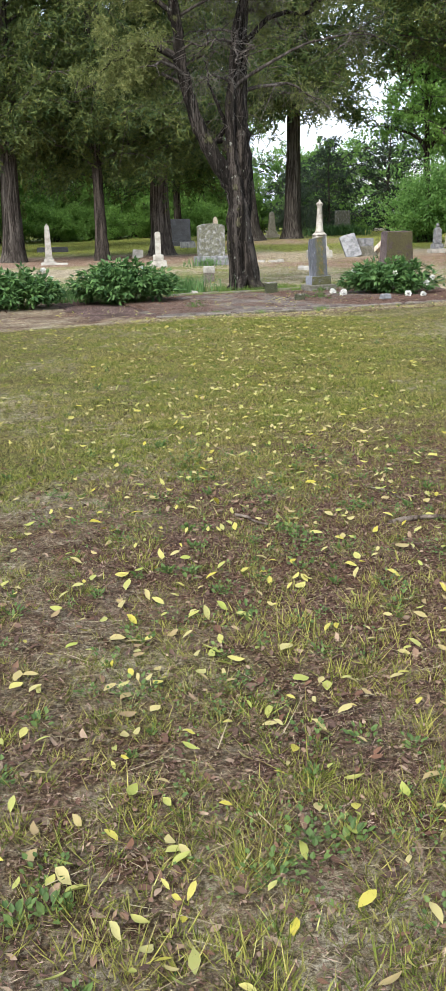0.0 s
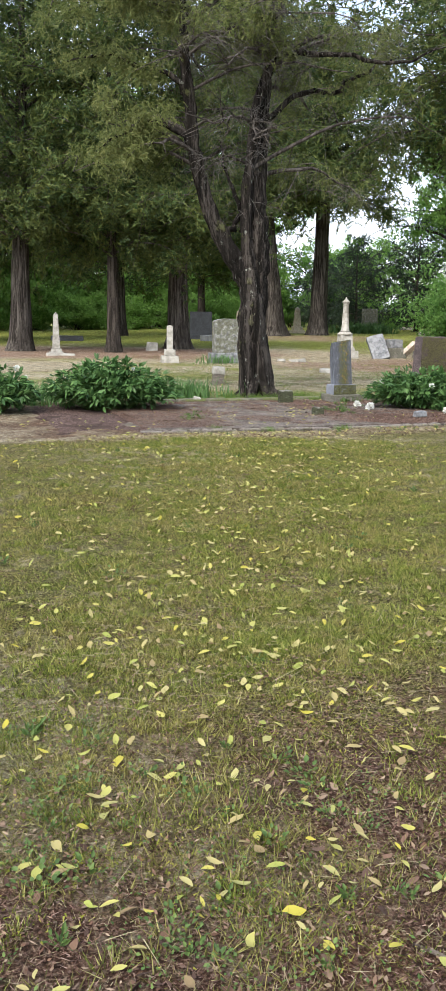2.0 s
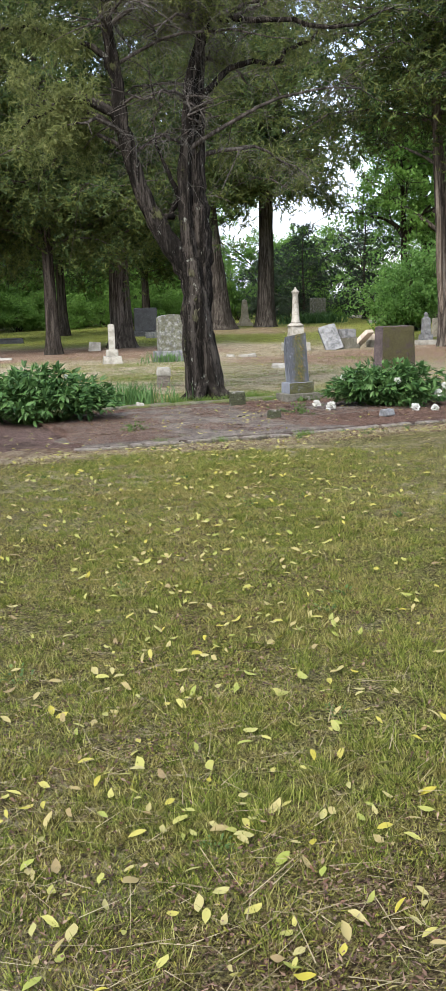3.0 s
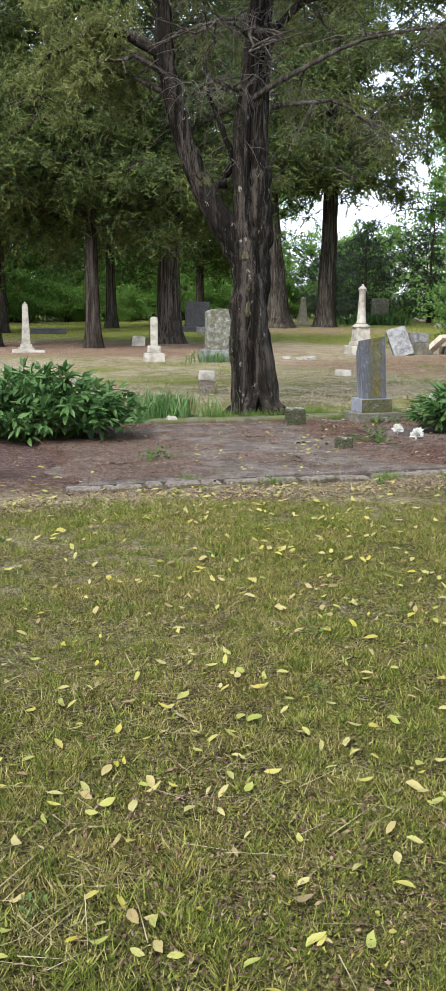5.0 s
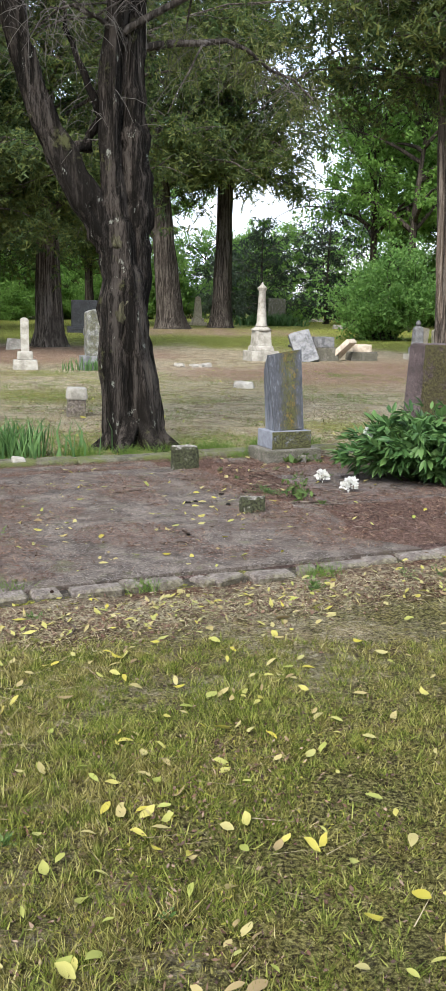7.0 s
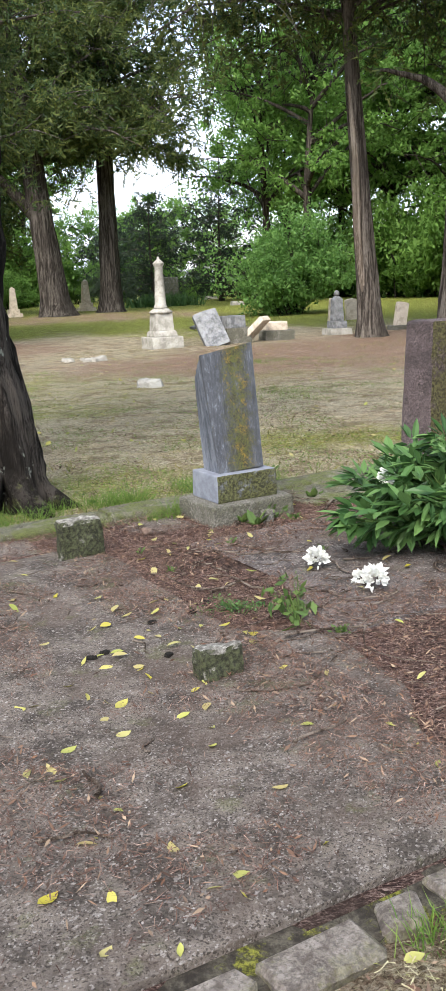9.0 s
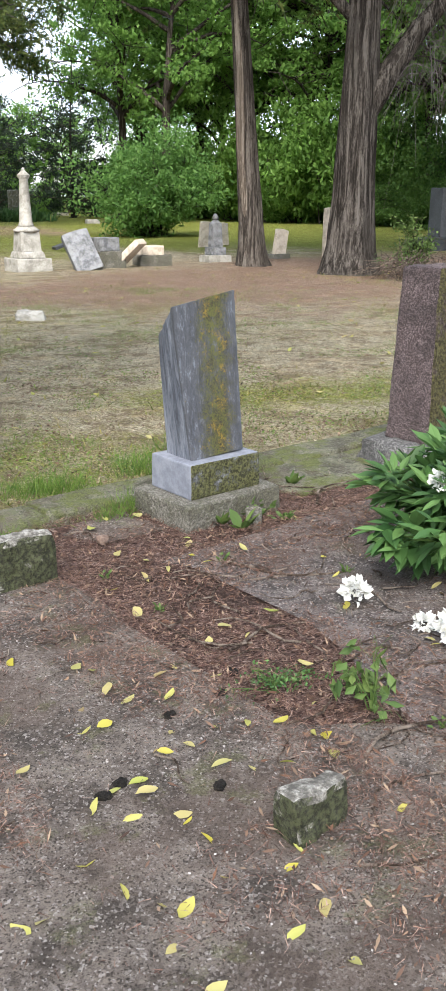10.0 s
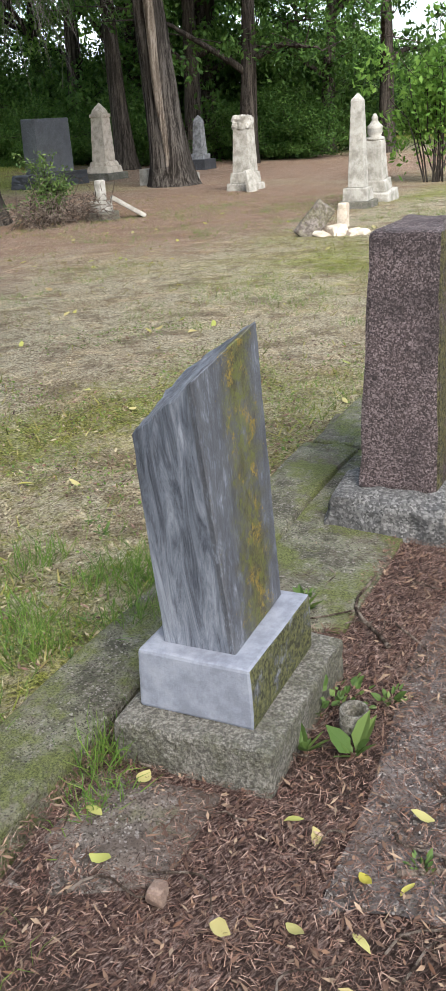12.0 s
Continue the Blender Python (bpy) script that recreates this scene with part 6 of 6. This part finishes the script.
def leaf_spot():
    """A random place on the lawn, fewer on the concrete."""
    while True:
        y = lr.uniform(1.3, 18.3)
        x = 0.6 + (lr.gauss(0, 0.8) if lr.random() < 0.45 else lr.uniform(-1, 1) * (1.0 + 0.235 * y))
        uu, vv = to_uv(x, y)
        p = 1.0 if vv < 13.0 else 1.0 if vv < 13.75 else 0.6 if vv < 15.6 else 0.3 if vv < 17.4 else 0.12
        if y < 6.5:
            p *= 0.8
        if lr.random() < p * (0.45 + 0.9 * float(vnoise(x, y, 1.3, 40))):
            return x, y, 0.036 if vv > 13.95 and vv < 17.3 else float(height(x, y)) + (0.022 if vv < 13 else 0.006)


seen_leaves = [(1.40, 18.47, 0.03), (1.36, 18.78, 0.04), (1.49, 18.36, 0.03), (1.71, 18.49, 0.03), (1.55, 18.25, 0.03), (1.67, 18.33, 0.04), (1.60, 18.92, 0.03), (2.27, 18.64, 0.03), (1.45, 18.92, 0.03), (1.72, 18.56, 0.03), (2.3, 19.0, 0.03), (1.9, 18.35, 0.04), (2.05, 17.7, 0.03),
               (0.69, 17.50, 0.05), (1.05, 17.53, 0.05), (1.11, 17.37, 0.05), (1.06, 17.18, 0.05), (1.28, 17.40, 0.05), (1.27, 17.27, 0.05), (1.43, 17.06, 0.05), (1.18, 17.0, 0.05), (1.30, 16.9, 0.05), (0.82, 17.03, 0.05), (1.09, 16.85, 0.05), (1.59, 17.70, 0.03), (1.52, 17.04, 0.05), (1.50, 17.60, 0.03), (0.98, 18.03, 0.05)]
for i in range(280):
    x, y, z = seen_leaves[i] if i < len(seen_leaves) else leaf_spot()
    s = lr.uniform(0.044, 0.057) if i < len(seen_leaves) else lr.uniform(0.038, 0.066)
    ob = put("fallen_leaf", leaf_meshes[lr.randrange(8)], M_YELLOW, m=pose(x, y, z, lr.gauss(0, 14), lr.gauss(0, 14), lr.uniform(0, 360)))
    ob.scale = (s, s * lr.uniform(0.95, 1.5), s)
    tagged(ob, "fallen yellow leaf lying on the ground", "leaf", "fallen leaves")
pieces = []
for i in range(3200):
    x, y, z = leaf_spot()
    v, f = shapes[lr.randrange(8)]
    s = lr.uniform(0.028, 0.062)
    m = np.array(pose(x, y, z, lr.gauss(0, 18), lr.gauss(0, 18), lr.uniform(0, 360)))
    pieces.append(((v * s) @ m[:3, :3].T + m[:3, 3], f))
for i in range(420):
    a, q = lr.uniform(-4, 12), lr.uniform(20, 32)
    v, f = shapes[lr.randrange(8)]
    m = np.array(pose(a, q, float(height(a, q)) + 0.01, lr.gauss(0, 18), lr.gauss(0, 18), lr.uniform(0, 360)))
    pieces.append(((v * lr.uniform(0.05, 0.085)) @ m[:3, :3].T + m[:3, 3], f))
tagged(put("leaf_litter", mesh_np("leaf_litter", *join(pieces), True), M_YELLOW), "scattered yellow fallen leaves over the lawn", "leaf litter", kind="stuff")
pieces = []
for i in range(2900):
    y = lr.uniform(1.2, 6.0) if i < 2400 else lr.uniform(13.6, 18.6)
    x = 0.6 + lr.uniform(-1, 1) * (1.0 + 0.2 * y)
    uu, vv = to_uv(x, y)
    if y > 10 and (vv > 17.45 or vv < 13.1 or (uu < 7.2 and lr.random() < 0.8)):
        continue
    v, f = shapes[lr.randrange(8)]
    s = lr.uniform(0.020, 0.048)
    m = np.array(pose(x, y, max(float(height(x, y)), 0.012 if y > 10 else -1) + 0.008, lr.gauss(0, 25), lr.gauss(0, 25), lr.uniform(0, 360)))
    pieces.append(((v * s) @ m[:3, :3].T + m[:3, 3], f))
tagged(put("dead_leaf_litter", mesh_np("dead_leaf_litter", *join(pieces), True), M_FLAKE), "curled brown dead leaves on bare soil", "leaf litter", kind="stuff")

# ---- sticks ----
sk = np.random.default_rng(23)


def stick(x, y, z, length, ang, r, bend=0.1):
    n = 7
    t = np.linspace(-0.5, 0.5, n)
    p = np.stack([t * length, bend * length * np.sin(t * 5 + sk.uniform(0, 6)), 0.006 + np.abs(sk.normal(0, 0.004, n))], -1)
    v, f = tube(p, np.linspace(r, r * 0.5, n) * sk.uniform(0.85, 1.15, n), 6)
    return tagged(put("stick", mesh_np("stick", v, f, True), M_STICK, m=pose(x, y, z, 0, 0, ang)), "thin dry fallen twig lying on the ground", "stick", "sticks")


for x, y, z, L, a, r in ((1.45, 2.55, 0.02, 0.34, -4, 0.010), (1.25, 4.55, 0.02, 0.55, 8, 0.014), (1.6, 4.3, 0.02, 0.7, -6, 0.018), (1.05, 5.0, 0.02, 0.3, -50, 0.006), (0.35, 4.6, 0.02, 0.22, -40, 0.008),
                         (1.95, 18.12, 0.02, 0.55, -30, 0.008), (1.6, 18.1, 0.02, 0.3, 70, 0.005), (2.6, 19.0, 0.02, 0.45, 40, 0.007), (1.9, 16.9, 0.03, 0.5, 20, 0.007), (2.1, 17.2, 0.02, 0.4, -10, 0.006),
                         (0.95, 15.95, 0.04, 0.16, 95, 0.008), (0.9, 15.7, 0.04, 0.2, -15, 0.005), (0.55, 17.2, 0.04, 0.2, 10, 0.006), (-0.6, 15.5, 0.03, 0.4, 30, 0.010), (1.7, 17.6, 0.02, 0.35, 15, 0.006), (0.4, 14.3, 0.02, 0.2, 100, 0.006), (1.65, 16.1, 0.04, 0.25, 40, 0.005), (2.25, 18.4, 0.02, 0.3, 5, 0.005)):
    stick(x, y, z, L, a, r)
for i in range(120):
    uu, vv = (sk.uniform(5.0, 9.6), sk.uniform(14.1, 17.35)) if i < 60 else (sk.uniform(7.2, 9.2), sk.uniform(15.2, 17.3))
    x, y = to_xy(uu, vv)
    stick(x, y, 0.03, sk.uniform(0.06, 0.22), sk.uniform(0, 360), sk.uniform(0.0018, 0.004), 0.2)
for i in range(34):
    x, y = to_xy(sk.uniform(7.0, 9.2), sk.uniform(14.9, 17.3))
    stick(x, y, 0.028, sk.uniform(0.18, 0.5), sk.uniform(0, 360), sk.uniform(0.0025, 0.005), 0.16)
# dark cones and clods on the concrete
M_CLOD = mossy_stone("black_moss_clod", ((0.006, 0.005, 0.004), (0.013, 0.011, 0.009), (0.028, 0.024, 0.018)), 0.0, scale=60, lichen=0.0, rough=1.0, bump=1.0)
for x, y in ((1.04, 16.92), (1.247, 17.19), (1.27, 16.83), (1.42, 17.255), (0.99, 16.88), (1.50, 17.367)):
    bm = bmesh.new()
    bmesh.ops.create_icosphere(bm, subdivisions=3, radius=1)
    for w in bm.verts:
        k = 1 + 0.4 * noise.noise(w.co * 1.7 + Vector((x * 40, y * 40, 0))) + 0.3 * noise.noise(w.co * 5 + Vector((x * 9, 0, 3)))
        w.co = Vector((w.co.x * 0.020 * k, w.co.y * 0.016 * k, w.co.z * 0.008 * k))
    tagged(part("soil_clod", bm, M_CLOD, None, m=pose(x, y, 0.038, 0, 0, x * 900)), "small dark clod of soil on the concrete", "clod", "clods")


# ---- ground cover pieces ----
def chips(name, n, sampler, length, width, mat, label, seed, lift=0.004, tilt=0.25):
    """Loose bits lying flat at sampled places."""
    rng = np.random.default_rng(seed)
    x, y, z = sampler(n, rng)
    k = len(x)
    ang = rng.uniform(0, 6.28, k)
    ax = unit(np.stack([np.cos(ang), np.sin(ang), rng.normal(0, tilt, k)], -1))
    sd = unit(np.cross(ax, unit(rng.normal(0, tilt, (k, 3)) + (0, 0, 1))))
    ln = length * rng.uniform(0.35, 1.6, k)
    c = np.stack([x, y, z + lift + rng.random(k) * lift], -1)
    if width < 0.0058:
        w = width * rng.uniform(0.4, 1.1, k)
        return tagged(put(name, mesh_np(name, *blades(c - ax * ln[:, None] * 0.5, c + ax * ln[:, None] * 0.5, w, sd)), mat), label, "litter", kind="stuff")
    return tagged(put(name, mesh_np(name, *leaf_quads(c, ax, sd, ln, width * rng.uniform(0.5, 1.6, k))), mat), label, "litter", kind="stuff")


def in_view(n, rng, y0, y1):
    """Places along the walk: most of them close to its line."""
    y = rng.uniform(y0, y1, n)
    near = rng.random(n) < 0.74
    return 0.6 + np.where(near, rng.normal(0, 0.85, n), rng.uniform(-1, 1, n) * (0.95 + 0.24 * y)), y


def on_soil(n, rng):
    x, y = in_view(n * 3, rng, 1.1, 14.6)
    g, nd, so = cover(x, y)
    keep = rng.random(len(x)) < np.clip(so * 1.2 + 0.16, 0, 1)
    x, y = x[keep][:n], y[keep][:n]
    return x, y, height(x, y)


def on_bed(n, rng):
    u, v = rng.uniform(4.2, 10.2, n * 3), rng.uniform(14.0, 17.42, n * 3)
    x, y = to_xy(u, v)
    w = vnoise(x, y, 1.7, 51) * 0.6 + vnoise(x, y, 5, 52) * 0.4
    uw = u + 0.45 * (vnoise(x, y, 2.3, 53) - 0.5) + 0.2 * (vnoise(x, y, 7, 54) - 0.5)
    vw = v + 0.45 * (vnoise(x, y, 2.6, 55) - 0.5) + 0.2 * (vnoise(x, y, 7, 56) - 0.5)
    bare = smooth(w, 0.20, 0.40) * smooth(uw, 7.76, 8.02) * smooth(-uw, -9.4, -9.0) * smooth(-vw, -16.7, -16.4) * smooth(vw, 15.4, 15.75)
    bed = np.maximum(smooth(uw, 6.95, 7.3) * (1 - 0.93 * bare), smooth(vw, 16.75, 17.1))
    bed = np.maximum(bed, 0.6 * smooth(w, 0.53, 0.64) * (u < 7.3))
    bed = np.maximum(bed, 0.85 * smooth(-u + 0.9 * w, -5.3, -4.7))
    bed = np.maximum(bed, 0.75 * smooth(w, 0.40, 0.52) * smooth(-u, -6.3, -5.6) * smooth(v, 15.3, 16.2))
    keep = rng.random(len(x)) < np.maximum(bed, 0.03)
    x, y, u, v = x[keep][:n], y[keep][:n], u[keep][:n], v[keep][:n]
    slab = (u < 7.36) & (v < 17.0)
    far_slab = (u > 7.7) & (u < 9.6) & (v > 15.2) & (v < 16.8)
    return x, y, np.where(slab, 0.036, np.where(far_slab, 0.026, 0.014))


def beyond(n, rng):
    x, y = rng.uniform(-4, 16, n), 19 + 19 * rng.random(n) ** 1.5
    u, v = to_uv(x, y)
    keep = (v > 17.7) & (rng.random(n) < 0.35 + 0.65 * vnoise(x, y, 1.1, 61))
    return x[keep], y[keep], height(x[keep], y[keep])


chips("soil_litter", 90000, on_soil, 0.022, 0.0017, M_CHIPS, "brown bark chips and crumbs on bare soil", 1)
chips("needle_litter", 210000, on_bed, 0.026, 0.0013, M_CHIPS, "red-brown needle litter over the plot", 2, 0.006, 0.35)
chips("dry_litter", 80000, beyond, 0.034, 0.007, M_STRAW, "dry tan clippings on the thin turf", 3, 0.004)
chips("needle_scatter", 50000, beyond, 0.036, 0.007, M_CHIPS, "brown needles scattered on the thin turf", 6, 0.004)


M_GRIT = leaf_mat("pale_grit", (0.10, 0.088, 0.08), (0.20, 0.18, 0.165), (0.38, 0.35, 0.33), rough=0.9, translucent=0.0)


chips("bark_flakes", 24000, on_bed, 0.026, 0.006, M_FLAKE, "larger bark flakes and leaf scraps in the plot", 12, 0.008, 0.4)
chips("dry_bits", 26000, on_soil, 0.030, 0.0011, M_STRAW, "pale dry bits of straw on bare soil", 13, 0.005, 0.3)
chips("soil_flakes", 16000, on_soil, 0.018, 0.008, M_FLAKE, "bark flakes and leaf scraps on bare soil", 14, 0.006, 0.4)


def on_lawn(n, rng):
    x, y = in_view(n, rng, 5.0, 13.6)
    keep = (to_uv(x, y)[1] < 13.2) & (rng.random(n) < smooth(0.5 * vnoise(x, y, 2.2, 65) + 0.5 * vnoise(x, y, 7.0, 66), 0.38, 0.66))
    return x[keep], y[keep], height(x[keep], y[keep])


def near_soil(n, rng):
    x, y = in_view(n, rng, 1.1, 6.0)
    keep = rng.random(n) < smooth(0.6 * vnoise(x, y, 3.1, 67) + 0.4 * vnoise(x, y, 9.0, 68), 0.46, 0.66)
    return x[keep], y[keep], height(x[keep], y[keep])


M_PALE_STRAW = leaf_mat("bleached_clippings", (0.25, 0.21, 0.13), (0.38, 0.325, 0.21), (0.50, 0.445, 0.31), (0.22, 0.23, 0.075), rough=0.85, translucent=0.1, spread=3.0)


def open_turf(n, rng):
    x, y = rng.uniform(-2.5, 9, n), 18.9 + 10 * rng.random(n) ** 1.4
    u, v = to_uv(x, y)
    keep = (v > 17.75) & (rng.random(n) < 0.25 + 0.75 * smooth(vnoise(x, y, 1.6, 64), 0.3, 0.7))
    return x[keep], y[keep], height(x[keep], y[keep])


def near_turf(n, rng):
    x, y = rng.uniform(-1.5, 5.5, n), 18.6 + 7 * rng.random(n) ** 1.5
    u, v = to_uv(x, y)
    keep = (v > 17.7) & (rng.random(n) < smooth(vnoise(x, y, 2.1, 63), 0.30, 0.75))
    return x[keep], y[keep], height(x[keep], y[keep])


M_LAWN_MOSS = leaf_mat("yellow_green_moss", (0.05, 0.062, 0.008), (0.13, 0.145, 0.018), (0.23, 0.225, 0.035), (0.32, 0.29, 0.07), rough=0.85, translucent=0.2, spread=1.6)
chips("lawn_scraps", 34000, on_lawn, 0.016, 0.0062, M_FLAKE, "brown leaf scraps caught in the mown lawn", 20, 0.013, 0.5)
chips("lawn_moss", 70000, on_lawn, 0.012, 0.0030, M_LAWN_MOSS, "yellow-green moss between the grass blades", 21, 0.012, 0.9)
chips("soil_clover", 24000, near_soil, 0.011, 0.007, M_WEED, "low clover and creeping weeds on bare soil", 19, 0.012, 0.5)
chips("clover", 42000, near_turf, 0.014, 0.010, M_FRESH, "low clover and creeping weeds in thin turf", 15, 0.008, 0.5)
chips("pale_clippings", 100000, open_turf, 0.022, 0.0022, M_PALE_STRAW, "pale dry clippings strewn over thin turf", 18, 0.006, 0.4)
chips("turf_scraps", 40000, near_turf, 0.022, 0.008, M_FLAKE, "leaf scraps and bark on thin turf", 16, 0.006, 0.4)


def on_strip(n, rng):
    u, v = rng.uniform(3.4, 10.4, n), 13.42 + rng.normal(0, 0.17, n)
    keep = v < 13.78
    x, y = to_xy(u[keep], v[keep])
    return x, y, height(x, y)


chips("strip_straw", 16000, on_strip, 0.034, 0.0016, M_PALE_STRAW, "dry straw heaped along the paving stones", 31, 0.006, 0.35)
chips("strip_scraps", 7000, on_strip, 0.026, 0.009, M_FLAKE, "brown leaf scraps along the paving stones", 32, 0.006, 0.4)
chips("strip_leaves", 700, on_strip, 0.048, 0.018, M_YELLOW, "small yellow leaves gathered along the paving stones", 33, 0.009, 0.35)


def gravel_bits(n, rng):
    u, v = rng.uniform(5.0, 9.4, n), rng.uniform(14.05, 16.95, n)
    keep = (u < 7.3) | ((u > 7.8) & (v > 15.3) & (v < 16.7))
    x, y = to_xy(u[keep], v[keep])
    return x, y, np.where(u[keep] < 7.4, 0.035, 0.026)


chips("grit", 8000, gravel_bits, 0.005, 0.006, M_GRIT, "pale grit worn out of the concrete", 8, 0.001, 0.3)


def turf(name, n, y0, y1, h, width, mat, label, seed, where, lean=0.5, beyond_plot=False):
    """Single grass blades, thick and thin by patches."""
    rng = np.random.default_rng(seed)
    if beyond_plot:
        x, y = rng.uniform(-4, 15, n), y0 + (y1 - y0) * rng.random(n) ** 1.4
    else:
        x, y = in_view(n, rng, y0, y1)
    g, nd, so = cover(x, y)
    u, v = to_uv(x, y)
    keep = rng.random(n) < where(x, y, g, so, v)
    x, y = x[keep], y[keep]
    k = len(x)
    hh = h * rng.uniform(0.4, 1.25, k) * (0.55 + 0.9 * vnoise(x, y, 2.8, seed))
    base = np.stack([x, y, height(x, y) - 0.004], -1)
    tip = base + np.stack([rng.normal(0, lean, k), rng.normal(0, lean, k), np.ones(k)], -1) * hh[:, None]
    ang = rng.uniform(0, 6.28, k)
    sd = np.stack([np.cos(ang), np.sin(ang), np.zeros(k)], -1)
    return tagged(put(name, mesh_np(name, *blades(base, tip, width * rng.uniform(0.6, 1.3, k), sd)), mat), label, "grass", kind="stuff")


def lawn_where(x, y, g, so, v):
    return np.clip((1.05 - so) * (1.1 - so) * (0.32 + 0.72 * smooth(0.35 * vnoise(x, y, 2.0, 71) + 0.65 * vnoise(x, y, 8.5, 74), 0.36, 0.60)), 0, 1) * smooth(-v + 0.25 * vnoise(x, y, 2.5, 90), -13.5, -13.15) * (0.35 + 0.65 * smooth(y, 4.0, 6.5))


def tuft_where(x, y, g, so, v):
    return smooth(vnoise(x, y, 6.5, 72), 0.50, 0.76) * smooth(-v + 0.25 * vnoise(x, y, 2.5, 90), -13.6, -13.2) * (0.9 - 0.55 * so)


def soil_where(x, y, g, so, v):
    return so * (0.12 + 0.88 * smooth(0.5 * vnoise(x, y, 3.4, 75) + 0.5 * vnoise(x, y, 11.0, 76), 0.42, 0.66))


def patch_where(x, y, g, so, v):
    return (v > 17.75) * smooth(0.55 * vnoise(x, y, 0.9, 77) + 0.45 * vnoise(x, y, 3.0, 78), 0.47, 0.66) * (0.25 + 0.75 * vnoise(x, y, 9.0, 79))


def thin_where(x, y, g, so, v):
    return (v > 17.7) * np.clip(0.10 + g * 1.1, 0, 1) * (0.15 + 0.9 * vnoise(x, y, 1.5, 73))


def tufted(name, n, y0, y1, h, width, mat, label, seed, where, per=14, r=0.022):
    """Clumps of blades that fan out from a common root."""
    rng = np.random.default_rng(seed)
    x, y = in_view(n, rng, y0, y1)
    g, nd, so = cover(x, y)
    keep = rng.random(n) < where(x, y, g, so, to_uv(x, y)[1])
    x, y = x[keep], y[keep]
    k = len(x)
    size = rng.uniform(0.5, 1.35, k) * (0.6 + 0.8 * vnoise(x, y, 2.8, seed))
    ang = rng.uniform(0, 6.28, (k, per))
    q = np.sqrt(rng.random((k, per)))
    out = np.stack([np.cos(ang), np.sin(ang)], -1) * q[..., None]
    base = np.concatenate([np.stack([x, y], -1)[:, None] + out * r * size[:, None, None], np.broadcast_to((height(x, y) - 0.004)[:, None, None], (k, per, 1))], -1)
    hh = h * size[:, None] * rng.uniform(0.45, 1.2, (k, per))
    way = np.concatenate([out * 0.95 + rng.normal(0, 0.35, (k, per, 2)), np.ones((k, per, 1))], -1)
    tip = base + way * hh[..., None]
    turn = rng.uniform(0, 6.28, k * per)
    sd = np.stack([np.cos(turn), np.sin(turn), 0 * turn], -1)
    return tagged(put(name, mesh_np(name, *blades(base.reshape(-1, 3), tip.reshape(-1, 3), width * rng.uniform(0.6, 1.3, k * per), sd)), mat), label, "grass", kind="stuff")


tufted("lawn", 58000, 1.2, 14.2, 0.028, 0.0024, M_LAWN, "short mown grass in green and yellowing clumps", 5, lawn_where, 17, 0.026)
tufted("lawn_tufts", 19000, 1.1, 14.0, 0.040, 0.0020, M_LAWN, "taller tufts of green and yellowing grass", 6, tuft_where, 16, 0.03)
def start_where(x, y, g, so, v):
    return smooth(0.4 * vnoise(x, y, 2.3, 91) + 0.6 * vnoise(x, y, 6.5, 92), 0.50, 0.70) * smooth(-y, -4.6, -3.0)


tufted("start_tufts", 2300, 1.1, 4.6, 0.050, 0.0019, M_START, "loose tufts of yellow-green grass on leaf-strewn soil", 10, start_where, 16, 0.03)
turf("soil_grass", 100000, 1.1, 7.0, 0.034, 0.0016, M_GRASS, "sparse fine grass coming up through bare soil", 8, soil_where, 0.7)
turf("open_tufts", 230000, 18.6, 30, 0.045, 0.0024, M_FRESH, "patches of fresh green grass in the thin turf", 9, patch_where, 0.45, True)
turf("thin_turf", 90000, 18.5, 34, 0.045, 0.005, M_GRASS, "thin short turf between the graves", 7, thin_where, 0.8, True)


def straws(n, seed):
    rng = np.random.default_rng(seed)
    x, y = in_view(n, rng, 1.2, 14.2)
    keep = (to_uv(x, y)[1] < 13.3) & (rng.random(n) < 0.10 + 0.9 * smooth(vnoise(x, y, 0.9, 81), 0.55, 0.80))
    x, y = x[keep], y[keep]
    k = len(x)
    ang = rng.normal(0.2, 0.8, k)
    ln = rng.uniform(0.06, 0.30, k)
    d = np.stack([np.cos(ang), np.sin(ang), rng.normal(0, 0.06, k)], -1)
    base = np.stack([x, y, height(x, y) + rng.uniform(0.012, 0.035, k)], -1)
    sd = np.stack([-np.sin(ang), np.cos(ang), np.zeros(k)], -1)
    return tagged(put("straw", mesh_np("straw", *blades(base, base + d * ln[:, None], rng.uniform(0.0008, 0.0018, k), sd)), M_STRAW), "long dry straws lying in the mown lawn", "straw", kind="stuff")


straws(6500, 4)
